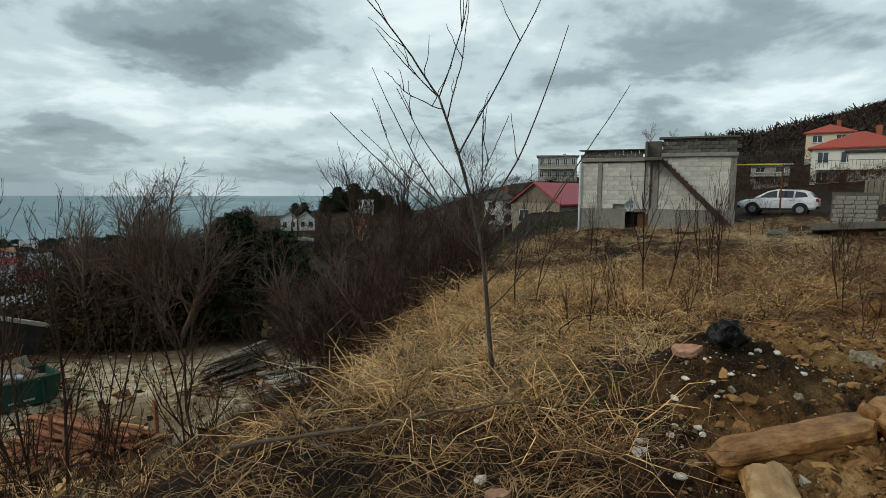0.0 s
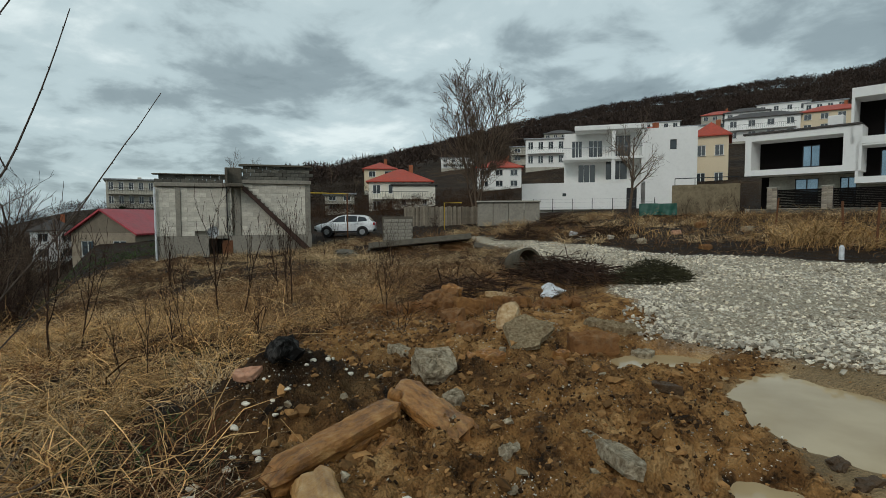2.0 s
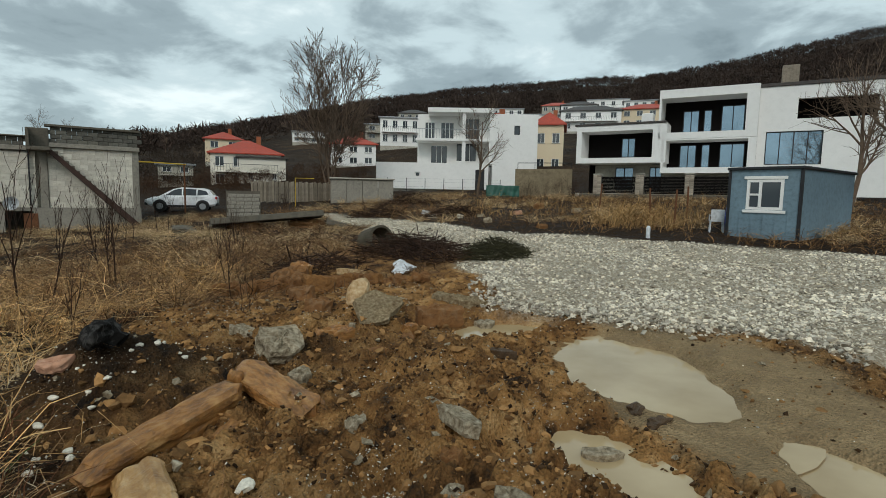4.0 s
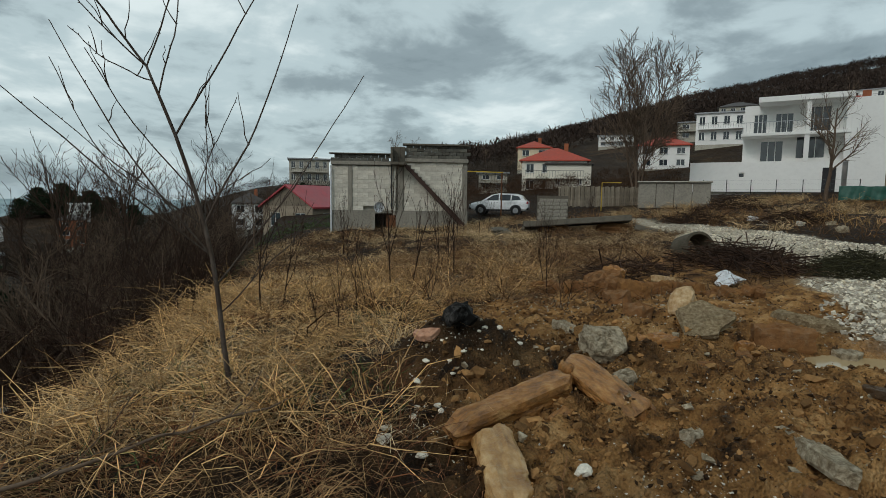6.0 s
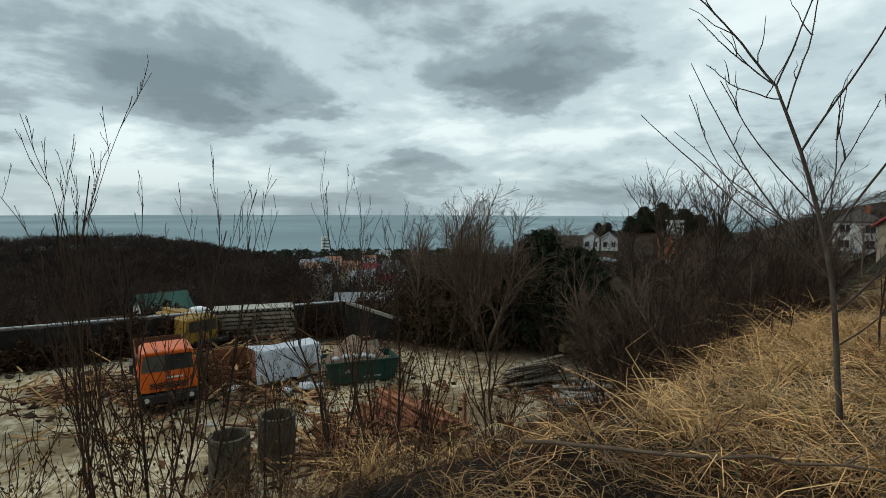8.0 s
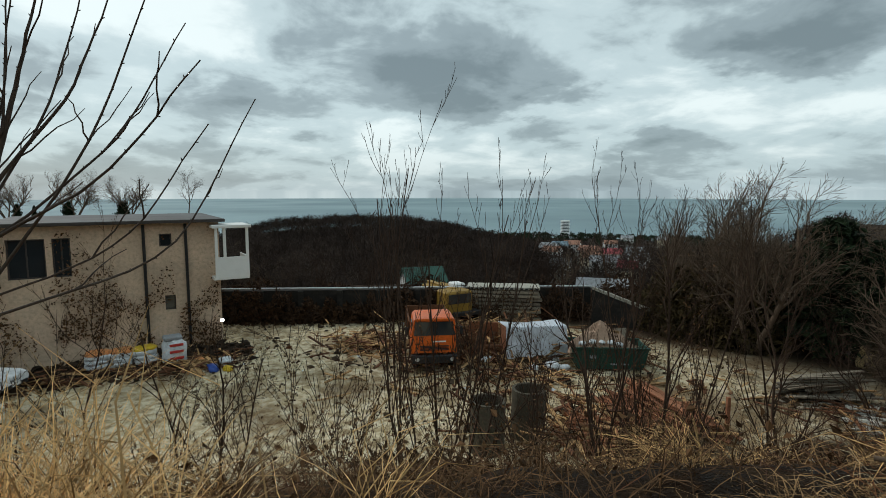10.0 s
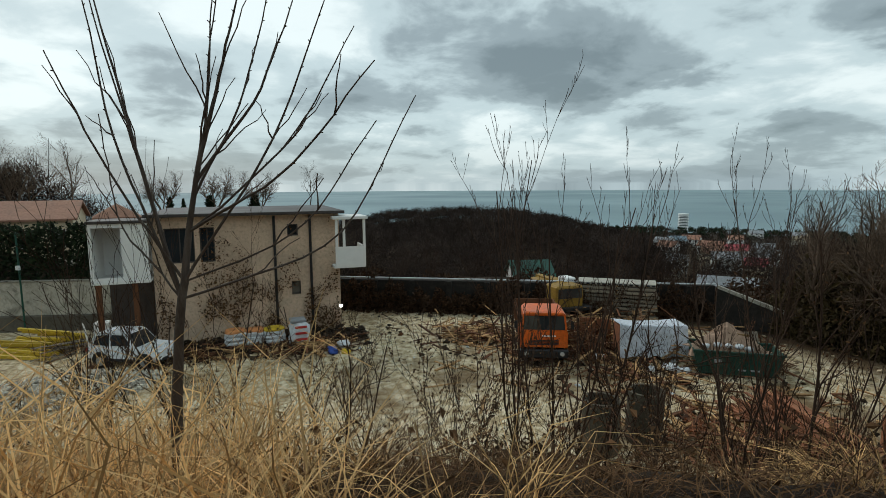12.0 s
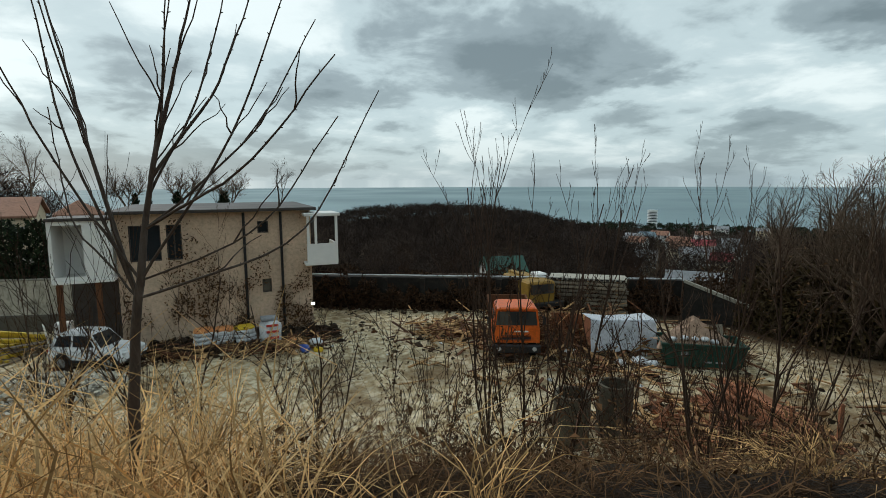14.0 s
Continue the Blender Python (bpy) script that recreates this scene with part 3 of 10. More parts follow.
# ---- bare wood ----
def grow(rng, out, start, way, length, radius, level, depth, kids, spread, rise, wander=0.12, segs=5, shrink=0.62, first=0.25):
    """Adds limbs to out: rows of (points, radii, level)."""
    pts, d = [np.array(start, float)], np.array(way, float)
    rad = [radius]
    n = max(2, segs - level)
    for i in range(n):
        d = d + rng.normal(size=3) * wander + np.array([0, 0, rise * 0.12])
        d /= np.linalg.norm(d)
        pts.append(pts[-1] + d * length / n)
        rad.append(radius * (1 - 0.72 * (i + 1) / n))
    out.append((np.array(pts), np.array(rad), level))
    if level >= depth:
        return
    for k in range(kids[level]):
        u = first + (0.97 - first) * (k + rng.uniform(0, 1)) / kids[level]
        i = min(int(u * n), n - 1)
        w = u * n - i
        at = pts[i] * (1 - w) + pts[i + 1] * w
        along = pts[i + 1] - pts[i]
        along /= np.linalg.norm(along)
        a = rng.uniform(0, 2 * math.pi)
        ortho = np.cross(along, [math.cos(a), math.sin(a), 0.3])
        ortho /= np.linalg.norm(ortho) + 1e-9
        ang = radians(spread) * rng.uniform(0.6, 1.3)
        nd = along * math.cos(ang) + ortho * math.sin(ang)
        nd[2] += rise * 0.3
        nd /= np.linalg.norm(nd)
        r = radius * (1 - 0.72 * u) * 0.68
        grow(rng, out, at, nd, length * shrink * rng.uniform(0.65, 1.15) * (1.1 - 0.45 * u), r, level + 1, depth, kids, spread, rise, wander, segs, shrink, first * 0.7)


def wood_mesh(name, limbs, material, thin=0.002, sides=(7, 5, 4, 3, 3)):
    vs, fs, n0 = [], [], 0
    for pts, rad, level in limbs:
        s = sides[min(level, len(sides) - 1)]
        n = len(pts)
        d = np.gradient(pts, axis=0)
        d /= np.linalg.norm(d, axis=1)[:, None] + 1e-9
        ref = np.array([0.31, 0.87, 0.2]) if abs(d[0, 2]) > 0.8 else np.array([0.1, 0.05, 1.0])
        a = np.cross(d, ref)
        a /= np.linalg.norm(a, axis=1)[:, None] + 1e-9
        b = np.cross(d, a)
        ang = 2 * np.pi * np.arange(s) / s
        ring = a[:, None] * np.cos(ang)[None, :, None] + b[:, None] * np.sin(ang)[None, :, None]
        v = pts[:, None] + ring * np.maximum(rad, thin)[:, None, None]
        idx = np.arange(n * s).reshape(n, s) + n0
        q = np.stack([idx[:-1], np.roll(idx, -1, 1)[:-1], np.roll(idx, -1, 1)[1:], idx[1:]], -1).reshape(-1, 4)
        vs.append(v.reshape(-1, 3))
        fs.append(q)
        n0 += n * s
    return big_mesh(name, np.concatenate(vs), np.concatenate(fs), material, True)


def leaf_mesh(name, rng, places, size, material, fold=0.35, long=1.7):
    """Small folded leaves, each two faces meeting at a bent midrib."""
    n = len(places)
    d = rng.normal(size=(n, 3))
    d /= np.linalg.norm(d, axis=1)[:, None]
    s = np.cross(d, rng.normal(size=(n, 3)))
    s /= np.linalg.norm(s, axis=1)[:, None] + 1e-9
    u = np.cross(d, s)
    z = (size * rng.uniform(0.6, 1.3, n))[:, None]
    p = np.asarray(places)
    v = np.stack([p - d * z * long / 2, p + s * z / 2 + u * z * fold, p + d * z * long / 2, p - s * z / 2 + u * z * fold], 1)
    f = np.array([(0, 1, 2), (0, 2, 3)])
    return big_mesh(name, v.reshape(-1, 3), (f[None] + (np.arange(n) * 4)[:, None, None]).reshape(-1, 3), material)


# ---- ground, sea, puddles ----
def ground_material():
    m, t, bsdf = shader("soil")
    v = t.nodes.new("ShaderNodeTexCoord").outputs["Object"]

    def zone(name):
        n = t.nodes.new("ShaderNodeAttribute")
        n.attribute_name = name
        return n.outputs["Fac"]
    fine = tex(t, "ShaderNodeTexNoise", v, Scale=26.0, Detail=8.0, Roughness=0.7)
    mid = tex(t, "ShaderNodeTexNoise", v, Scale=2.4, Detail=8.0, Roughness=0.65)
    wide = tex(t, "ShaderNodeTexNoise", v, Scale=0.22, Detail=6.0, Roughness=0.6)
    chips = tex(t, "ShaderNodeTexVoronoi", v, Scale=24.0)
    small = tex(t, "ShaderNodeTexVoronoi", v, Scale=60.0)
    # soil tone pulled near black: carries the shade in gaps between blades
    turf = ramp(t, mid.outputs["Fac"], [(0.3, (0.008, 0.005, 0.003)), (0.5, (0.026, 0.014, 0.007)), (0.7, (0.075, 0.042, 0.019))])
    clay = ramp(t, mid.outputs["Fac"], [(0.34, (0.026, 0.013, 0.005)), (0.44, (0.20, 0.096, 0.033)), (0.56, (0.40, 0.21, 0.075)), (0.70, (0.58, 0.36, 0.16))])
    clay = blend(t, ramp(t, wide.outputs["Fac"], [(0.5, (0, 0, 0)), (0.62, (0.4,) * 3)]), clay, (0.095, 0.056, 0.028))
    clay = blend(t, zone("mud"), clay, ramp(t, mid.outputs["Fac"], [(0.35, (0.26, 0.175, 0.09)), (0.65, (0.42, 0.295, 0.16))]))
    clay = blend(t, zone("humus"), clay, ramp(t, mid.outputs["Fac"], [(0.35, (0.008, 0.005, 0.003)), (0.65, (0.06, 0.034, 0.017))]))
    grit = ramp(t, small.outputs["Distance"], [(0.12, (1, 1, 1)), (0.2, (0, 0, 0))])
    clay = blend(t, blend(t, 1.0, grit, ramp(t, mid.outputs["Color"], [(0.45, (0, 0, 0)), (0.6, (0.7,) * 3)]), "MULTIPLY"), clay, (0.42, 0.36, 0.27))
    chip_col = ramp(t, chips.outputs["Color"], [(0.1, (0.46, 0.39, 0.28)), (0.5, (0.66, 0.58, 0.45)), (0.9, (0.82, 0.75, 0.61))])
    gravel = blend(t, ramp(t, chips.outputs["Distance"], [(0.25, (0, 0, 0)), (0.6, (0.75,) * 3)]), chip_col, (0.30, 0.23, 0.15))
    yard = ramp(t, mid.outputs["Fac"], [(0.34, (0.25, 0.16, 0.08)), (0.46, (0.63, 0.48, 0.28)), (0.60, (0.92, 0.80, 0.58))])
    yard = blend(t, ramp(t, wide.outputs["Fac"], [(0.49, (0, 0, 0)), (0.62, (0.8,) * 3)]), yard, (0.20, 0.12, 0.055))
    # darkened ground under brush and trees, with their shade in the colour
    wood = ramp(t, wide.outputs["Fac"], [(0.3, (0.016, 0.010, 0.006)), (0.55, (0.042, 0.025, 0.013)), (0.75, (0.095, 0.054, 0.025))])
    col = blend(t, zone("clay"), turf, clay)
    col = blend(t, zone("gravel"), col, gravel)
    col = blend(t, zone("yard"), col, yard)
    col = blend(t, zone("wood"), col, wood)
    col = blend(t, 0.6, col, ramp(t, fine.outputs["Fac"], [(0.3, (0.55,) * 3), (0.7, (1.25,) * 3)]), "MULTIPLY")
    t.links.new(col, bsdf.inputs["Base Color"])
    bsdf.inputs["Specular IOR Level"].default_value = 0.12
    wet = ramp(t, mid.outputs["Fac"], [(0.3, (0.5,) * 3), (0.55, (0.95,) * 3)])
    t.links.new(wet, bsdf.inputs["Roughness"])
    crumb = tex(t, "ShaderNodeTexVoronoi", v, Scale=42.0)
    rough_ = blend(t, 0.5, fine.outputs["Fac"], crumb.outputs["Distance"])
    bump(t, bsdf, rough_, 1.0, 0.06)
    return m


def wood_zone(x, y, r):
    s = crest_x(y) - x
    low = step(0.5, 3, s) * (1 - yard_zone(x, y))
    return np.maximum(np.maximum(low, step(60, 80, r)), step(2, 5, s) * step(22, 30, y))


def yard_zone(x, y):
    n = 3 * (fbm(np.asarray(x) * 0.25, np.asarray(y) * 0.25, 51, 3) - 0.5)
    s = crest_x(y) - x
    return step(9.0, 10.6, s + n) * step(40, 37, -x + n) * step(27, 23, y + n - 0.3 * (x + 20)) * step(-34, -30, y)


def build_ground():
    radii = np.concatenate([np.linspace(0.0, 12, 251), np.geomspace(12.05, 60, 120)[1:], np.geomspace(60, 1300, 90)[1:]])
    az = np.linspace(0, 2 * np.pi, 900, endpoint=False)
    rr, aa = np.meshgrid(radii, az, indexing="ij")
    x, y = rr * np.sin(aa), rr * np.cos(aa)
    z = height(x, y)
    v = np.stack([x, y, z], -1).reshape(-1, 3)
    idx = np.arange(v.shape[0]).reshape(rr.shape)
    q = np.stack([idx[:-1], idx[1:], np.roll(idx, -1, 1)[1:], np.roll(idx, -1, 1)[:-1]], -1).reshape(-1, 4)
    me = big_mesh("ground", v, q, ground_material(), True)
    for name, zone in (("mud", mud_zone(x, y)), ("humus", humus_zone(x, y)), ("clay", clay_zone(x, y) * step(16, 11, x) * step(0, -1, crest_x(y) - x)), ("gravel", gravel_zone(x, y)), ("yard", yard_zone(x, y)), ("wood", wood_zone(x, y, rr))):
        me.attributes.new(name, "FLOAT", "POINT").data.foreach_set("value", np.asarray(zone, np.float32).ravel())
    single("ground", me, None, Matrix(), "rough clay, dry turf and crushed stone on a hillside", "ground", kind="structure")


build_ground()


def build_sea():
    m, t, bsdf = shader("sea")
    v = t.nodes.new("ShaderNodeTexCoord").outputs["Object"]
    wide = tex(t, "ShaderNodeTexNoise", v, Scale=0.0016, Detail=4.0, Roughness=0.5)
    t.links.new(ramp(t, wide.outputs["Fac"], [(0.35, (0.15, 0.23, 0.25)), (0.65, (0.25, 0.35, 0.37))]), bsdf.inputs["Base Color"])
    bsdf.inputs["Roughness"].default_value = 0.55
    bsdf.inputs["Specular IOR Level"].default_value = 0.25
    wave = tex(t, "ShaderNodeTexNoise", v, Scale=0.12, Detail=6.0, Roughness=0.6)
    bump(t, bsdf, wave.outputs["Fac"], 0.4, 1.0)
    az = np.linspace(0, 2 * np.pi, 128, endpoint=False)
    rings = [0.0, 300, 800, 1500, 2600, 3800, 4990]
    vs = np.array([(r * math.sin(a), r * math.cos(a), -60.0) for r in rings for a in az])
    idx = np.arange(len(vs)).reshape(len(rings), -1)
    q = np.stack([idx[:-1], idx[1:], np.roll(idx, -1, 1)[1:], np.roll(idx, -1, 1)[:-1]], -1).reshape(-1, 4)
    single("water", big_mesh("sea", vs, q, m), None, Matrix(), "calm grey-green sea reaching the horizon", "sea", kind="structure")


build_sea()


def build_puddles():
    m, t, bsdf = shader("muddy_water")
    v = t.nodes.new("ShaderNodeTexCoord").outputs["Object"]
    silt = tex(t, "ShaderNodeTexNoise", v, Scale=1.3, Detail=4.0)
    t.links.new(ramp(t, silt.outputs["Fac"], [(0.35, (0.38, 0.275, 0.145)), (0.65, (0.50, 0.38, 0.22))]), bsdf.inputs["Base Color"])
    bsdf.inputs["Roughness"].default_value = 0.08
    bsdf.inputs["Specular IOR Level"].default_value = 0.3
    ripple = tex(t, "ShaderNodeTexNoise", v, Scale=7.0, Detail=2.0)
    bump(t, bsdf, ripple.outputs["Fac"], 0.04, 0.01)
    for px, py, a, b, turn in POOLS:
        n = 40
        s = Shape()
        s.add([(0, 0, 0)] + [(1.45 * a * math.cos(2 * math.pi * k / n), 1.45 * b * math.sin(2 * math.pi * k / n), 0) for k in range(n)],
              [(0, k + 1, (k + 1) % n + 1) for k in range(n)])
        single("puddle", s, m, pose(px, py, -0.055 - 0.004 * POOLS.index((px, py, a, b, turn)), 0, 0, turn), "shallow milky brown puddle lying on wet clay", "puddle", "puddles on the clay", "structure")


build_puddles()


# ---- buildings ----
def face_pose(left, right, z):
    """Local x runs from left to right along a front, y goes in behind it."""
    return pose(left[0], left[1], z, 0, 0, math.degrees(math.atan2(right[1] - left[1], right[0] - left[0])))


def wall_shape(w, h, th, holes, m=None):
    """An upright wall in x and z with openings that go through it. holes: x, z, width, height."""
    xs = sorted({0.0, w, *[v for x, z, a, b in holes for v in (x, x + a)]})
    zs = sorted({0.0, h, *[v for x, z, a, b in holes for v in (z, z + b)]})
    solid = [[not any(x < (xs[i] + xs[i + 1]) / 2 < x + a and z < (zs[k] + zs[k + 1]) / 2 < z + b for x, z, a, b in holes) for k in range(len(zs) - 1)] for i in range(len(xs) - 1)]
    s = Shape()
    nx, nz = len(xs) - 1, len(zs) - 1
    for i in range(nx):
        for k in range(nz):
            if not solid[i][k]:
                continue
            x0, x1, z0, z1 = xs[i], xs[i + 1], zs[k], zs[k + 1]
            s.add([(x0, 0, z0), (x1, 0, z0), (x1, 0, z1), (x0, 0, z1)], [(0, 1, 2, 3)], m)
            s.add([(x0, th, z0), (x1, th, z0), (x1, th, z1), (x0, th, z1)], [(3, 2, 1, 0)], m)
            for di, dk, a, b in ((-1, 0, (x0, z0), (x0, z1)), (1, 0, (x1, z0), (x1, z1)), (0, -1, (x0, z0), (x1, z0)), (0, 1, (x0, z1), (x1, z1))):
                p, q = i + di, k + dk
                if not (0 <= p < nx and 0 <= q < nz) or not solid[p][q]:
                    s.add([(a[0], 0, a[1]), (b[0], 0, b[1]), (b[0], th, b[1]), (a[0], th, a[1])], [(0, 1, 2, 3)], m)
    return s


def window(parent, x, z, w, h, m=None, frame=None, glass=None, bars=1, sill=True, deep=0.1, bar=0.06):
    """A framed window in an opening; parent's local x and z."""
    cell = (w - bar * (bars + 2)) / (bars + 1)
    s = wall_shape(w, h, 0.07, [(bar + k * (cell + bar), bar, cell, h - 2 * bar) for k in range(bars + 1)], (m if m is not None else Matrix()) @ pose(x, deep - 0.035, z))
    win = part("window", s, frame or white_paint, parent)
    part("pane", B(x + w / 2, deep + 0.02, z + h / 2, w - bar, 0.02, h - bar, 0, m), glass or glass_dark, win)
    if sill:
        part("sill", B(x + w / 2, -0.04, z - 0.03, w + 0.12, 0.16, 0.05, 0.01, m), grey_roof, win)
    return win


def gable_roof(w, d, z, rise, over=0.35, th=0.16, along_x=True, ridge=0.5):
    """Two slabs that meet at the ridge."""
    s = Shape()
    if along_x:
        for y0, y1 in ((-over, d * ridge), (d + over, d * ridge)):
            k = rise / (d * ridge if y0 < 0 else d * (1 - ridge))
            e = z - k * over
            s.add([(-over, y0, e), (w + over, y0, e), (w + over, y1, z + rise), (-over, y1, z + rise), (-over, y0, e + th), (w + over, y0, e + th), (w + over, y1, z + rise + th), (-over, y1, z + rise + th)],
                  [(0, 1, 2, 3), (4, 5, 6, 7), (0, 1, 5, 4), (1, 2, 6, 5), (2, 3, 7, 6), (3, 0, 4, 7)])
    else:
        for x0, x1 in ((-over, w * ridge), (w + over, w * ridge)):
            k = rise / (w * ridge if x0 < 0 else w * (1 - ridge))
            e = z - k * over
            s.add([(x0, -over, e), (x0, d + over, e), (x1, d + over, z + rise), (x1, -over, z + rise), (x0, -over, e + th), (x0, d + over, e + th), (x1, d + over, z + rise + th), (x1, -over, z + rise + th)],
                  [(0, 1, 2, 3), (4, 5, 6, 7), (0, 1, 5, 4), (1, 2, 6, 5), (2, 3, 7, 6), (3, 0, 4, 7)])
    return s


def hip_roof(w, d, z, rise, over=0.4, th=0.15):
    i = min(w, d) / 2 + over
    a = [(-over, -over, z), (w + over, -over, z), (w + over, d + over, z), (-over, d + over, z)]
    if w >= d:
        r = [(i - over, d / 2, z + rise), (w - i + over, d / 2, z + rise)]
        f = [(4, 5, 9, 8), (5, 6, 9), (6, 7, 8, 9), (7, 4, 8)]
    else:
        r = [(w / 2, i - over, z + rise), (w / 2, d - i + over, z + rise)]
        f = [(4, 5, 8), (5, 6, 9, 8), (6, 7, 9), (7, 4, 8, 9)]
    return Shape().add(a + [(x, y, zz + th) for x, y, zz in a] + [(x, y, zz + th) for x, y, zz in r], [(3, 2, 1, 0), (0, 1, 5, 4), (1, 2, 6, 5), (2, 3, 7, 6), (3, 0, 4, 7)] + f)


def house(m, w, d, h, label, wall, roof, form="gable", rise=1.6, storeys=2, cols=3, balcony=False, chimney=True, name="house", category="house", group="", win=None, glass=None, deep_base=3.0, along_x=True):
    """A house with four walls, framed windows on the front and one side, a roof and what stands on it."""
    ob = thing(name, m, label, category, group)
    sh = h / storeys
    win = win or (min(1.3, w / cols * 0.5), min(1.4, sh * 0.55))
    holes = [(w * (c + 0.5) / cols - win[0] / 2, sh * k + sh * 0.3, *win) for k in range(storeys) for c in range(cols)]
    holes_side = [(d * (c + 0.5) / 2 - win[0] / 2, sh * k + sh * 0.3, *win) for k in range(storeys) for c in range(2)]
    th = 0.25
    part("wall", wall_shape(w, h, th, holes), wall, ob)
    part("wall", wall_shape(w - 0.004, h, th, [], pose(0.002, d - th, 0)), wall, ob)
    turn_r, turn_l = pose(w, th, 0, 0, 0, 90), pose(0, d - th, 0, 0, 0, -90)
    for turn in (turn_r, turn_l):
        part("wall", wall_shape(d - 2 * th, h, th, [(x, z, a, b) for x, z, a, b in holes_side if x + a < d - 2 * th]), wall, ob, m=turn)
        for x, z, a, b in holes_side:
            if x + a < d - 2 * th:
                window(ob, x, z, a, b, turn, glass=glass, sill=False)
    part("foundation", B(w / 2, d / 2, -deep_base / 2, w - 0.02, d - 0.02, deep_base), concrete_pale, ob)
    for x, z, a, b in holes:
        window(ob, x, z, a, b, glass=glass)
    if form == "gable":
        part("roof", gable_roof(w, d, h, rise, along_x=along_x), roof, ob)
        if along_x:
            for x in (0.0, w - th):
                g = Shape().add([(x, 0, h), (x, d, h), (x, d / 2, h + rise), (x + th, 0, h), (x + th, d, h), (x + th, d / 2, h + rise)], [(0, 1, 2), (5, 4, 3), (0, 3, 4, 1), (1, 4, 5, 2), (2, 5, 3, 0)])
                part("gable", g, wall, ob)
        else:
            for y in (0.0, d - th):
                g = Shape().add([(0, y, h), (w, y, h), (w / 2, y, h + rise), (0, y + th, h), (w, y + th, h), (w / 2, y + th, h + rise)], [(0, 1, 2), (5, 4, 3), (0, 3, 4, 1), (1, 4, 5, 2), (2, 5, 3, 0)])
                part("gable", g, wall, ob)
    elif form == "hip":
        part("roof", hip_roof(w, d, h, rise), roof, ob)
    else:
        part("roof", B(w / 2, d / 2, h + 0.12, w + 0.7, d + 0.7, 0.24, 0.03), roof, ob)
        part("ceiling_slab", B(w / 2, d / 2, h - 0.05, w - 0.6, d - 0.6, 0.1), wall, ob)
    if chimney:
        part("chimney", B(w * 0.68, d * 0.5, h + rise + 0.1, 0.6, 0.6, 1.3, 0.03), brick_red if form != "flat" else wall, ob)
    if balcony:
        for k in range(1, storeys):
            b = part("balcony", B(w / 2, -0.55, sh * k - 0.05, w * 0.9, 1.1, 0.18, 0.02), wall, ob)
            rail = Shape().box(w / 2, -1.05, sh * k + 0.95, w * 0.9, 0.05, 0.05)
            for i in range(int(w * 2.5)):
                rail.box(w * 0.06 + w * 0.88 * i / (w * 2.5 - 1), -1.05, sh * k + 0.5, 0.03, 0.03, 0.9)
            part("railing", rail, black_metal, b)
    return ob


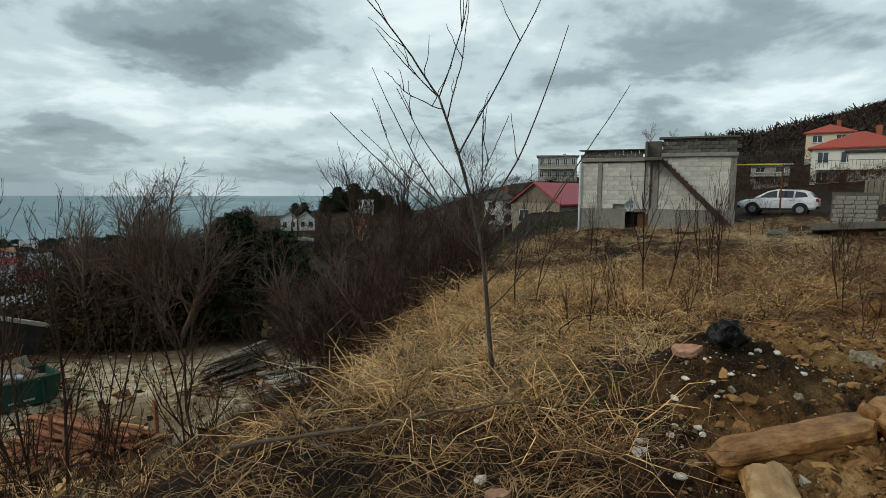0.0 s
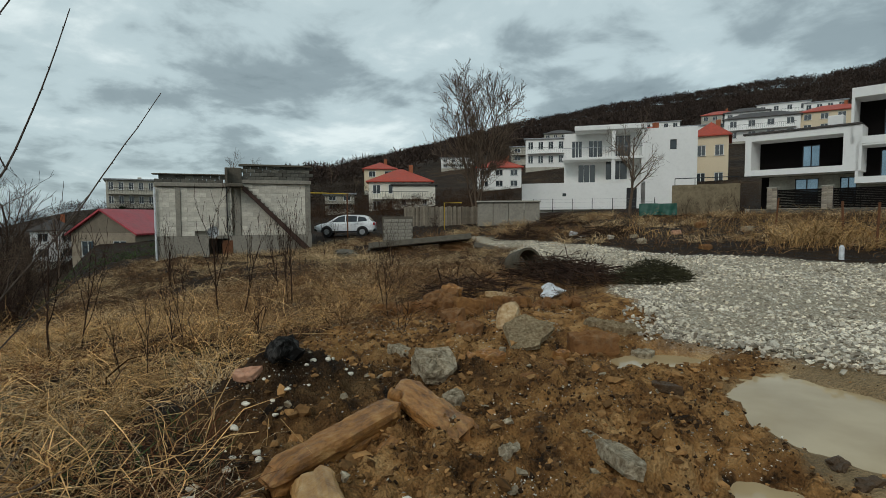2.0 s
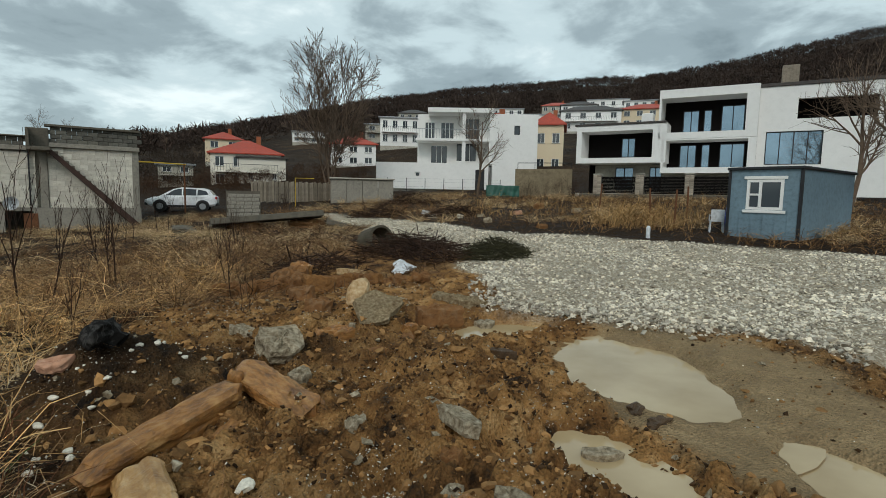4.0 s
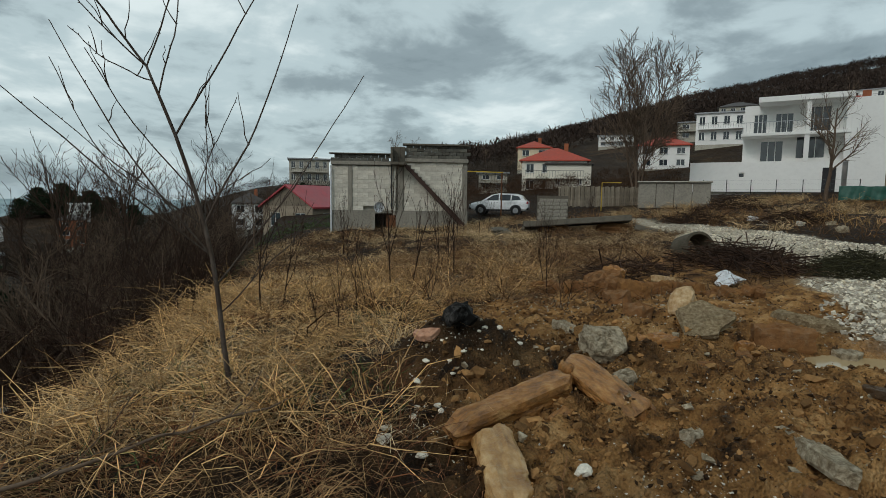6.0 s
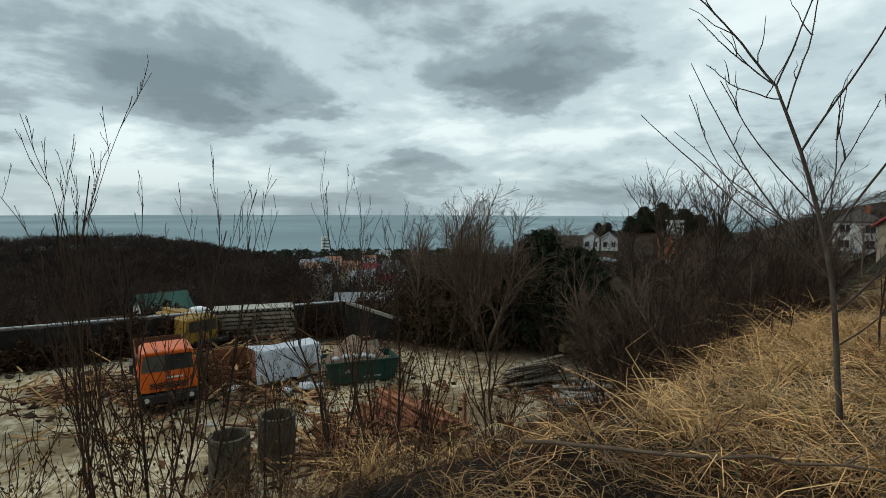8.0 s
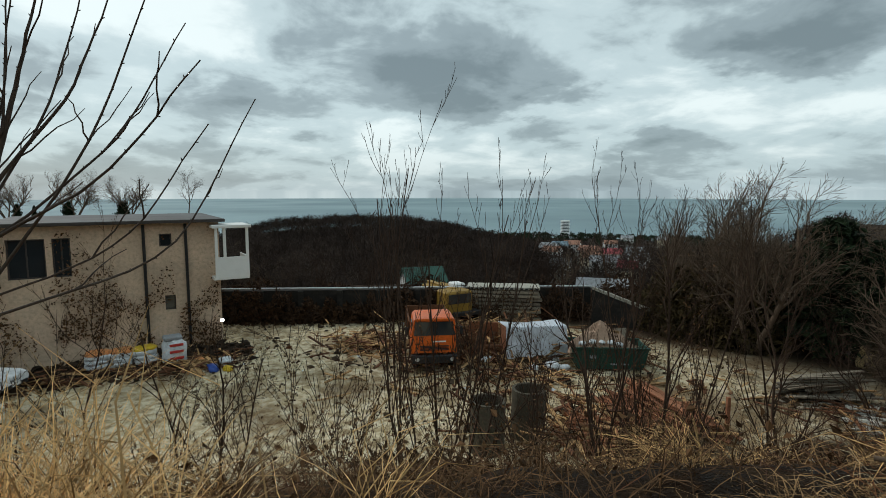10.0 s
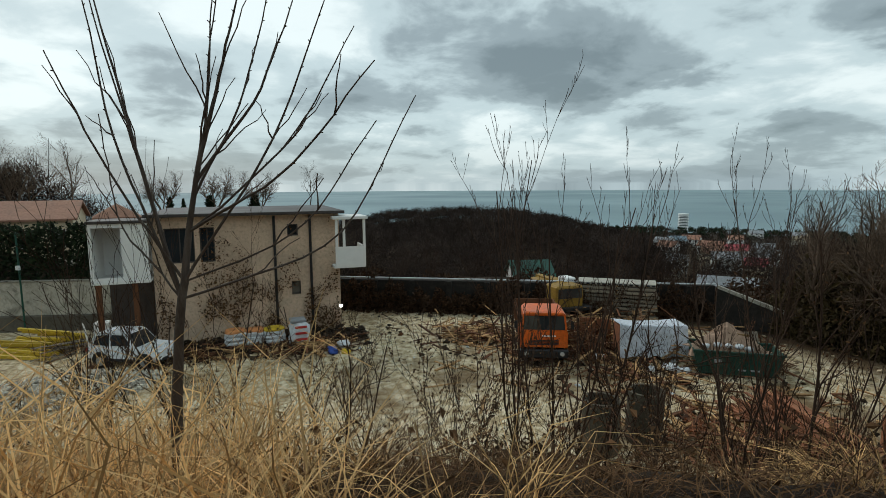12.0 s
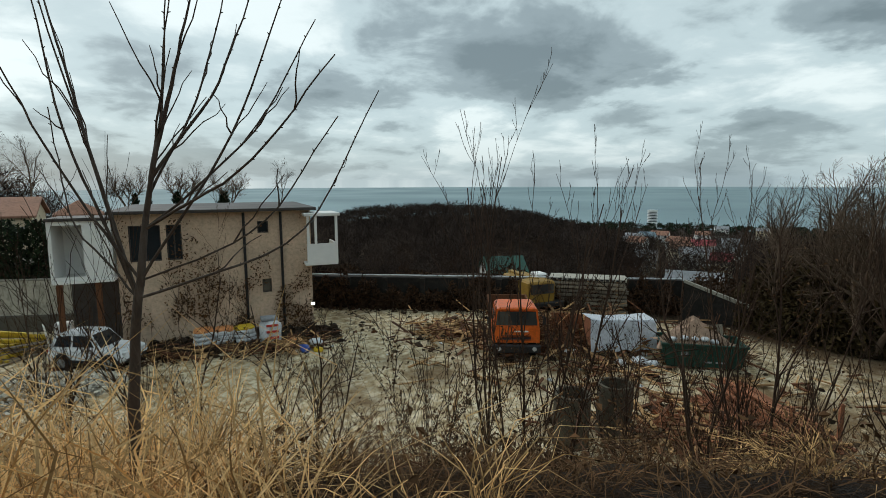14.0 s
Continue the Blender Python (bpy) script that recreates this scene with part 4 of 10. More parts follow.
def build_hut():
    """The unfinished block building with an outside stair."""
    m = face_pose((7.5, 29.3), (14.6, 26.5), -0.5)
    ob = thing("unfinished_house", m, "unfinished aerated-block house with grey concrete beams and stair", "house")
    w, d = 7.62, 8.0
    part("plinth", wall_shape(w, 2.25, 0.4, [(2.42, 0.0, 1.0, 2.1)], pose(0, 0, -1.0)), concrete, ob, "stained concrete basement wall")
    # added dark panel, makes the doorway read as black shade
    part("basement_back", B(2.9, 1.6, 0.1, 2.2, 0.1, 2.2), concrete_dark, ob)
    part("door_sheet", B(3.32, -0.06, 0.15, 0.52, 0.03, 1.7, 0.008, pose(0, 0, 0, -4)), rust, ob, "rusty sheet leaning over the doorway")
    part("core_wall", B(w / 2, 0.33, 2.5, w - 0.1, 0.1, 2.6), concrete_pale, ob)
    part("side_wall", B(0.15, d / 2 + 0.2, 1.5, 0.3, d - 0.4, 5.0), concrete_pale, ob)
    part("side_wall", B(w - 0.15, d / 2 + 0.2, 1.5, 0.3, d - 0.4, 5.0), concrete_pale, ob)
    part("back_wall", B(w / 2, d, 1.5, w, 0.3, 5.0), concrete_pale, ob)
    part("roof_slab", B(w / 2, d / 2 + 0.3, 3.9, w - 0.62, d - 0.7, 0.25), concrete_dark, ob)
    for name, x, a in (("column", 1.05, 0.24), ("column", 3.86, 0.30), ("column", 7.44, 0.28)):
        part(name, B(x, 0.12, 2.5, a, 0.26, 2.55, 0.015), concrete, ob)
    part("ring_beam", B(1.66, 0.08, 3.86, 3.3, 0.36, 0.2, 0.02), concrete, ob)
    part("ring_beam", B(5.75, 0.08, 4.06, 3.74, 0.36, 0.2, 0.02), concrete, ob)
    part("coping", B(1.68, 0.1, 4.375, 3.5, 0.5, 0.06, 0.01), concrete_dark, ob)
    part("coping", B(5.8, 0.1, 4.92, 3.7, 0.5, 0.1, 0.01), concrete_dark, ob)
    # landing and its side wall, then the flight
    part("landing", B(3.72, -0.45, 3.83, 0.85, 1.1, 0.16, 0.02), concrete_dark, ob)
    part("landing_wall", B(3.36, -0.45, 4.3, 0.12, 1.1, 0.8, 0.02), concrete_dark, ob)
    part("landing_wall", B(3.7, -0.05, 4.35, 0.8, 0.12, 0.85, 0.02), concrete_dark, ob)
    run, drop = 3.5, 3.75
    f = Shape().prism([(4.1, 3.9), (4.1, 3.66), (4.1 + run, 0.0), (4.1 + run + 0.25, 0.0), (4.1 + run + 0.25, 0.14)], -0.62, -0.02)
    flight = part("stair_flight", f, matt("stair_concrete", (0.07, 0.042, 0.034), coarse=1, fine=9), ob)
    for k in range(18):
        part("step", B(4.2 + run * (k + 0.5) / 18, -0.32, 3.83 - drop * (k + 0.6) / 18, 0.22, 0.58, 0.12, 0.01), concrete_dark, flight)
    part("downpipe", Shape().tube([(0.02, -0.08, -1), (0.02, -0.08, 3.7)], 0.05, 8), plastic_white, ob)
    # thin dark upright line below the landing
    part("stair_edge", B(3.34, -0.05, 2.6, 0.06, 0.08, 2.5), black_metal, ob)
    dish = Shape()
    n = 20
    for r, y in ((0.0, 0.10), (0.14, 0.085), (0.24, 0.04), (0.3, 0.0)):
        dish.v += [(r * math.cos(2 * math.pi * k / n), y, r * math.sin(2 * math.pi * k / n)) for k in range(n)]
    dish.f += [(j * n + k, j * n + (k + 1) % n, (j + 1) * n + (k + 1) % n, (j + 1) * n + k) for j in range(3) for k in range(n)]
    dish.v += [(x, y + 0.012, z) for x, y, z in dish.v]
    dish.f += [tuple(i + 4 * n for i in reversed(q)) for q in dish.f[:3 * n]]
    dm = pose(7.5, 29.3, -0.5, 0, 0, math.degrees(math.atan2(-2.8, 7.1))) @ pose(2.68, -0.5, 1.45, 12, 0, 25)
    sd = thing("satellite_dish", dm, "white satellite dish fixed to a block wall", "satellite dish")
    part("reflector", dish, plastic_white, sd, smooth=True)
    part("arm", Shape().tube([(0, 0.1, -0.05), (0, 0.5, -0.1)], 0.02, 6), grey_metal, sd)
    part("receiver", B(0, -0.28, 0.02, 0.05, 0.1, 0.05, 0.01), black_metal, sd)
    part("feed_arm", Shape().tube([(0, 0.06, -0.28), (0, -0.28, 0.0)], 0.012, 5), grey_metal, sd)
    # facing blocks, each a piece, with the joints left open between them
    rng = random.Random(4)
    me = Shape().box(0, 0, 0, 0.596, 0.2, 0.242, 0.006).mesh("block", block_white)
    half = Shape().box(0, 0, 0, 0.296, 0.2, 0.242, 0.006).mesh("block", block_white)
    grey = Shape().box(0, 0, 0, 0.385, 0.2, 0.185, 0.012).mesh("block", matt("grey_block", (0.135, 0.13, 0.112), coarse=1, fine=10, per="object", stain=(0.06, 0.06, 0.05)))
    for x0, x1, top in ((0.05, 0.93, 3.75), (1.17, 3.7, 3.75), (4.02, 7.3, 3.95)):
        z, r = 1.38, 0
        while z < top - 0.1:
            x = x0
            if r % 2:
                part("block", half, None, ob, m=pose(x + 0.145, 0.15, z))
                x += 0.3
            while x < x1 - 0.2:
                big = x + 0.6 <= x1 + 0.05
                gap = rng.random() < 0.05
                if not gap:
                    part("block", me if big else half, None, ob, m=pose(x + (0.3 if big else 0.15), 0.15 + rng.uniform(-0.012, 0.012), z, 0, rng.uniform(-0.4, 0.4), 0))
                x += 0.6 if big else 0.3
            z += 0.245
            r += 1
    for x0, x1, z0, z1 in ((0.0, 3.3, 4.05, 4.36), (3.95, 7.62, 4.25, 4.84)):
        z, r = z0, 0
        while z < z1:
            x = x0 + (0.2 if r % 2 else 0)
            while x < x1 - 0.2:
                part("parapet_block", grey, None, ob, m=pose(x + 0.2, 0.12 + rng.uniform(-0.01, 0.01), z))
                x += 0.4
            z += 0.195
            r += 1


build_hut()


def framed_bay(ob, x0, x1, z0, z1, depth, wins, left=0.4, right=0.4, top=0.45, bottom=0.4):
    """A white projecting surround with a dark recessed wall and tall windows behind."""
    part("surround", wall_shape(x1 - x0, z1 - z0, depth, [(left, bottom, x1 - x0 - left - right, z1 - z0 - top - bottom)], pose(x0, -0.3, z0)), white_paint, ob, "white rendered surround")
    back = part("recessed_wall", wall_shape(x1 - x0 - 0.1, z1 - z0 - 0.1, 0.2, [(a - x0 - 0.05, b - z0 - 0.05, c, e) for a, b, c, e in wins], pose(x0 + 0.05, depth - 0.5, z0 + 0.05)), dark_cladding, ob, "dark brown cladding, recess shade put into its colour")
    for a, b, c, e in wins:
        window(back, a, b, c, e, pose(0, depth - 0.5, 0), black_metal, glass_solar, 1 if c > 0.8 else 0, False)


def build_modern():
    m = face_pose((42.25, 13.83), (42.6, 2.2), 2.1)
    ob = thing("modern_villa", m, "white and black modern villa with large windows", "house")
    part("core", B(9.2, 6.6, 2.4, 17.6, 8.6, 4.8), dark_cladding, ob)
    framed_bay(ob, 0.0, 6.6, 2.33, 5.2, 2.3, [(3.0, 2.9, 1.05, 1.5), (5.3, 3.0, 0.7, 1.5)], 0.4, 0.95)
    framed_bay(ob, 6.0, 12.3, 4.0, 7.5, 2.3, [(7.4, 4.5, 1.1, 1.75), (8.8, 4.6, 0.55, 1.65), (9.95, 4.5, 1.5, 2.0)], 0.15, 0.75, 0.6, 0.45)
    framed_bay(ob, 6.3, 12.3, 1.55, 3.98, 2.2, [(7.3, 1.98, 1.15, 1.75), (8.78, 1.98, 0.57, 1.75), (9.98, 1.98, 1.62, 1.8)], 0.15, 0.5, 0.1, 0.4)
    part("upper_block", B(9.2, 5.0, 5.9, 6.2, 6.0, 3.0), white_paint, ob)
    part("ground_wall", wall_shape(11.0, 2.3, 0.3, [(1.6, 0.3, 1.4, 1.8), (4.2, 0.3, 0.9, 1.8)], pose(1.0, 1.9, 0)), concrete_pale, ob)
    for x, w in ((1.6, 1.4), (4.2, 0.9)):
        window(ob, 1.0 + x, 0.3, w, 1.8, pose(0, 1.9, 0), black_metal, glass_solar, 1, False)
    part("foundation", B(9.0, 4.0, -1.5, 18, 8, 3.0), concrete_pale, ob)
    part("roof_edge", B(3.2, 2.0, 5.27, 6.7, 4.8, 0.14, 0.02), dark_roof, ob)
    part("chimney", B(4.5, 4.2, 5.9, 0.9, 0.9, 1.3, 0.03), white_paint, ob)
    # the rendered wing
    part("wing_wall", wall_shape(7.5, 7.3, 0.35, [(0.5, 2.1, 3.2, 2.2), (2.2, 5.1, 4.2, 1.3)], pose(12.31, 0.2, 0)), white_paint, ob, "plain white rendered wall")
    window(ob, 12.81, 2.1, 3.2, 2.2, pose(0, 0.25, 0), black_metal, glass_solar, 3, False)
    # dark sheet stands for the shade inside the loggia opening
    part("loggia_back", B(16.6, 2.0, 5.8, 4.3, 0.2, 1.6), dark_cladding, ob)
    part("wing_roof", B(16.1, 3.4, 7.38, 7.8, 6.6, 0.22, 0.02), dark_roof, ob)
    part("stone_chimney", B(14.0, 2.2, 8.2, 1.0, 0.9, 1.5, 0.04), stone_pillar, ob, "chimney clad in pale stone")
    # fence: plinth, stone pillars, slatted panels
    fm = m @ pose(0, -1.4, -0.1)
    fence = thing("slatted_fence", fm, "black slatted metal fence between stone-clad pillars", "fence")
    part("plinth", B(8.0, 0, -0.55, 14.5, 0.4, 1.25, 0.03), concrete_dark, fence)
    xs = [2.1, 5.15, 8.45, 11.6, 14.6]
    rng = random.Random(9)
    stone = Shape().box(0, 0, 0, 0.29, 0.16, 0.15, 0.02).mesh("stone", stone_pillar)
    for x in xs:
        p = part("pillar", B(x, 0, 0.75, 0.5, 0.44, 1.45), concrete_pale, fence)
        for k in range(9):
            for s in (-1, 1):
                part("stone", stone, None, p, m=pose(x + s * 0.145 + rng.uniform(-0.01, 0.01), -0.2, 0.11 + 0.158 * k, 0, rng.uniform(-2, 2), 0))
        part("cap", B(x, 0, 1.52, 0.62, 0.56, 0.07, 0.01), concrete_pale, p)
    slat = Shape().box(0, 0, 0, 1.0, 0.03, 0.094).mesh("slat", dark_cladding)
    for a, b in zip(xs, xs[1:]):
        w = b - a - 0.5
        panel = part("panel", Shape().box(a + 0.28, 0, 0.72, 0.05, 0.06, 1.3).box(b - 0.28, 0, 0.72, 0.05, 0.06, 1.3).box((a + b) / 2, 0.02, 0.72, 0.05, 0.05, 1.3), black_metal, fence)
        for k in range(12):
            part("slat", slat, None, panel, m=Matrix.Translation(((a + b) / 2, 0, 0.16 + 0.104 * k)) @ Matrix.Diagonal((w, 1, 1, 1)))


build_modern()


def build_white_house():
    m = face_pose((46.9, 38.06), (55.9, 23.06), 2.4)
    ob = thing("white_house", m, "large plain white rendered house with terraces", "house")
    part("terrace_wall", wall_shape(12.3, 2.85, 0.3, [(4.3, 1.35, 0.5, 0.45), (10.9, 0.0, 1.0, 2.2)], pose(0, -0.9, 0)), white_paint, ob)
    window(ob, 4.3, 1.35, 0.5, 0.45, pose(0, -0.85, 0), sill=False, bars=0)
    part("door", B(11.4, -0.7, 1.1, 1.0, 0.08, 2.2, 0.02), black_metal, ob)
    part("terrace_floor", B(6.2, 2.0, 2.7, 12.2, 5.4, 0.2), white_paint, ob)
    part("terrace_side", B(0.15, 2.0, 1.35, 0.3, 5.5, 2.7), white_paint, ob)
    # middle and upper storeys with their loggias
    part("front_wall", wall_shape(8.6, 5.6, 0.3, [(1.5, 0.15, 1.9, 2.0), (0.8, 2.9, 1.15, 1.85), (2.6, 2.9, 1.5, 1.85), (4.4, 0.4, 2.3, 2.1), (5.0, 2.9, 2.0, 2.3)], pose(4.35, 1.5, 2.8)), white_paint, ob)
    for x, z, w, h in ((5.85, 2.95, 1.9, 2.0), (5.15, 5.7, 1.15, 1.85), (6.95, 5.7, 1.5, 1.85), (8.75, 3.2, 2.3, 2.1), (9.35, 5.7, 2.0, 2.3)):
        window(ob, x, z, w, h, pose(0, 1.5, 0), sill=False, bars=2)
    part("balcony_slab", B(8.5, 0.3, 5.35, 8.4, 2.7, 0.28, 0.02), white_paint, ob)
    part("roof_slab", B(9.2, 1.0, 8.5, 7.2, 4.4, 0.5, 0.03), white_paint, ob)
    for x in (9.55, 12.5):
        part("column", B(x, -0.75, 5.6, 0.4, 0.4, 5.6, 0.02), white_paint, ob)
    rail = Shape().box(6.9, -0.95, 6.5, 5.2, 0.04, 0.05).box(11.1, -0.95, 6.5, 2.6, 0.04, 0.05)
    for k in range(26):
        rail.box(4.4 + k * 0.31, -0.95, 6.0, 0.02, 0.02, 1.0)
    part("railing", rail, grey_metal, ob)
    part("blank_wall", wall_shape(4.85, 8.1, 0.3, [(2.3, 5.9, 0.62, 0.98)], pose(12.7, -0.95, 0.1)), white_paint, ob)
    window(ob, 15.0, 6.0, 0.62, 0.98, pose(0, -0.9, 0), bars=0, sill=False, frame=black_metal)
    part("body", B(11.0, 6.0, 4.1, 13.0, 8.4, 8.1), white_paint, ob)
    part("foundation", B(9.0, 4.5, -1.5, 17.4, 10, 3.0), concrete_pale, ob)
    part("side_wall", B(17.4, 3.0, 4.1, 0.3, 7.4, 8.1), white_paint, ob)
    part("stair_house", B(9.0, 5.0, 8.95, 4.5, 3.0, 0.6, 0.03), white_paint, ob)
    # wire fence along its foot
    f = thing("wire_fence", m @ pose(1.5, -2.6, -0.6), "wire fence on thin dark metal posts", "fence")
    for k in range(7):
        part("post", Shape().tube([(k * 2.0, 0, -0.3), (k * 2.0, 0, 1.7)], 0.035, 6), black_metal, f)
    for z in (0.3, 0.8, 1.3, 1.65):
        part("wire", Shape().tube([(0, 0, z), (12, 0, z)], 0.008, 4), grey_metal, f)


build_white_house()

pale_render = matt("pale_render", (0.76, 0.72, 0.62), dark=(0.71, 0.67, 0.57), light=(0.79, 0.75, 0.66), coarse=0.25, fine=5, rough=0.8, relief=0.03, vary=0.25)
house(face_pose((72.5, 30.3), (73.9, 26.3), 4.8), 4.2, 9, 7.2, "cream rendered house with a red hip roof", cream_paint, red_tile, "hip", 2.0, 2, 2)
house(face_pose((63.5, 33.5), (71.5, 29.5), 6.5), 7.5, 6, 4.6, "cream house with a red tiled roof", cream_paint, red_tile, "hip", 2.2, 2, 3)
house(face_pose((42.9, 62.5), (49.9, 57.0), 2.0), 8.8, 8, 4.6, "pale house with red hip roof and balconies", pale_render, red_tile, "hip", 2.0, 2, 4, True)
house(face_pose((45.3, 60.0), (49.7, 56.4), 2.2), 5.9, 4, 3.9, "small pale rendered annex with a dark flat roof", pale_render, dark_roof, "flat", 0, 1, 2, chimney=False, win=(0.6, 0.8))
house(facing(64.0, 57.0, 6.0, 0, 0) @ pose(-3.4, 0, 0), 7.0, 6, 3.4, "white house with a red roof among trees", white_paint, red_tile, "hip", 1.5, 2, 3)

HILL_HOUSES = [
    (84.0, 62.8, 11.0, 7.5, 5.2, "flat", "a"), (90.7, 62.0, 12.3, 3.6, 3.4, "red", "b"), (141.8, 67.7, 23.6, 9.0, 4.0, "flat", "a"),
    (125.4, 38.4, 17.8, 13.5, 4.6, "dark", "a"), (191.5, 52.7, 32.3, 14.0, 5.6, "flat", "a"), (129.8, 26.9, 18.6, 11.0, 4.2, "red", "b"),
    (92.7, 96.4, 14.0, 8.0, 2.4, "flat", "a"), (94.9, 76.9, 14.0, 6.0, 3.4, "flat", "c"), (134.3, 95.5, 23.1, 9.0, 4.0, "dark", "c"),
    (60.8, 84.8, 6.7, 6.0, 4.0, "red", "b"), (40.5, 66.3, 2.2, 4.0, 2.4, "flat", "c"), (110.0, 62.0, 15.3, 8.0, 3.6, "flat", "c"),
    (152.0, 50.0, 24.5, 10.0, 4.6, "dark", "a"), (165.0, 36.0, 27.0, 9.0, 5.0, "flat", "a"), (118.0, 48.0, 17.0, 8.0, 4.0, "flat", "a"), (172.0, 64.0, 29.0, 10.0, 4.4, "red", "c"),
]
for x, y, z, w, h, form, tone in HILL_HOUSES:
    wallm = {"a": white_paint, "b": cream_paint, "c": concrete_pale}[tone]
    z = hz(x, y) + 0.1
    house(facing(x, y, z, 0, 0) @ pose(-w / 2, -2, 0), w, 7, h, {"flat": "pale flat-roofed house on a wooded slope", "red": "cream hillside house with a red roof", "dark": "white hillside house with a dark pitched roof"}[form],
          wallm, {"flat": grey_roof, "red": red_tile, "dark": dark_roof}[form], "flat" if form == "flat" else "hip", 1.5, 2, 4 if w > 7 else 2, form != "red", form == "red", group="houses on the hillside")

# houses to the north and on the ridge
ch = facing(10.9, 57.1, -2.6, 0, 0) @ pose(-3.4, 0, 0, 0, 0, -38)
ob = house(ch, 6.2, 8.5, 3.0, "timber-gabled house with a crimson metal roof", timber_old, pink_sheet, "gable", 2.0, 1, 2, chimney=False, along_x=False)
house(facing(21.0, 98.0, hz(21, 98) + 0.5, 0, 0) @ pose(-3.6, 0, 0), 7.0, 8, 6.6, "large grey many-storeyed house with glazed loggias", concrete_pale, grey_roof, "flat", 0, 3, 5, True, True)
house(facing(10.7, 99.6, hz(10.7, 99.6) + 1, 0, 0) @ pose(-3, 0, 0), 6.0, 6, 4.6, "pale house with a dark hip roof", white_paint, dark_roof, "hip", 1.8, 2, 2)
house(facing(30.0, 96.0, hz(30, 96), 0, 0) @ pose(-3, 0, 0), 5.0, 6, 6.0, "white house behind the block building", white_paint, grey_roof, "flat", 0, 2, 2)
for dx in (-4.4, 0.2):
    house(facing(-38.5, 140.0, -9.2, 0, 0) @ pose(dx, 0, 0), 4.2, 7, 3.0, "white twin-gabled villa on a wooded ridge", white_paint, dark_roof, "gable", 1.6, 1, 2, True, False, along_x=False, group="twin villa on the ridge", deep_base=5)
house(facing(-20.1, 128.6, -9.6, 0, 0) @ pose(-2.2, 0, 0), 4.6, 6, 5.3, "red brick house with a wide window strip", brick_red, dark_roof, "hip", 1.0, 3, 2, False, False, deep_base=5)
house(facing(-24.5, 168.4, -8.4, 0, 0) @ pose(-2.4, 0, 0), 4.8, 5, 6.6, "white tower-like house with a railed roof", white_paint, white_paint, "flat", 0, 3, 3, True, True, deep_base=5)
house(facing(-30.3, 113.4, -12.0, 0, 0) @ pose(-2.4, 0, 0), 4.8, 5, 2.4, "small pale house among trees", concrete_pale, grey_roof, "hip", 0.8, 1, 2, False, False, deep_base=5)

# the village below and the hotel at the coast
VILLAGE = [(-192, 185, 8, "w", "r"), (-190, 210, 11, "w", "r"), (-174, 210, 10, "r", "p"), (-161, 209, 11, "w", "g"), (-228, 229, 9, "w", "b"), (-147, 172, 11, "w", "g"), (-205, 195, 8, "w", "g"),
           (-165, 185, 8, "c", "r"), (-240, 250, 10, "w", "r"), (-178, 232, 9, "c", "g"), (-150, 150, 8, "w", "g"), (-130, 165, 7, "c", "p"), (-286, 410, 9, "c", "g"), (-330, 420, 11, "w", "g"), (-250, 300, 9, "w", "r")]
for x, y, w, a, b in VILLAGE:
    house(facing(x, y, hz(x, y) + 3.5, 0, 0) @ pose(-w / 2, -2, 0, 0, 0, (x * 7 + y) % 40 - 20), w, 8, 4.4, "village house with a weathered pitched roof", {"w": white_paint, "c": cream_paint, "r": cream_paint}[a],
          {"r": rust_sheet, "p": pink_sheet, "g": grey_roof, "b": blue_sheet}[b], "gable", 2.2, 2, 3, False, False, group="houses of the village below", deep_base=9)
house(facing(-64.5, 38.0, hz(-64.5, 38) - 2.4, 0, 0) @ pose(-2.8, 0, 0, 0, 0, 15), 5.6, 6, 3.6, "white house with a green metal roof", white_paint, green_sheet, "gable", 1.8, 1, 2, False, False, deep_base=6)
house(facing(-38.7, 45.3, hz(-38.7, 45.3) - 1.9, 0, 0) @ pose(-3.0, 0, 0), 5.0, 4, 1.9, "low shed with a grey sheet roof", concrete_dark, grey_roof, "gable", 0.7, 1, 2, False, False)
house(facing(-53.0, -16.7, -4.2, 0, 0) @ pose(-3.6, 0, 0, 0, 0, -12), 6.5, 7, 3.2, "house with a faded rusty sheet roof", cream_paint, rust_sheet, "gable", 1.3, 1, 3, False, False, deep_base=5)
house(facing(-60.0, -11.7, -3.4, 0, 0) @ pose(-1.8, 0, 0), 3.4, 4, 1.9, "outbuilding with a terracotta hip roof", cream_paint, rust_sheet, "hip", 1.3, 1, 2, False, False, deep_base=5)


def build_hotel():
    m = facing(-521.7, 531.4, -60, 0, 0)
    ob = thing("hotel_tower", m, "white multi-storey hotel tower by the sea", "hotel")
    n = 24
    part("core", Shape().tube([(0, 0, -3), (0, 0, 21)], 5.4, n), glass_dark, ob)
    for k in range(11):
        part("balcony_ring", Shape().ring(0, 0, k * 2.0, k * 2.0 + 1.05, 6.3, 5.3, n), white_paint, ob)
    part("roof", Shape().tube([(0, 0, 21), (0, 0, 22.4)], 6.4, n), white_paint, ob)


build_hotel()


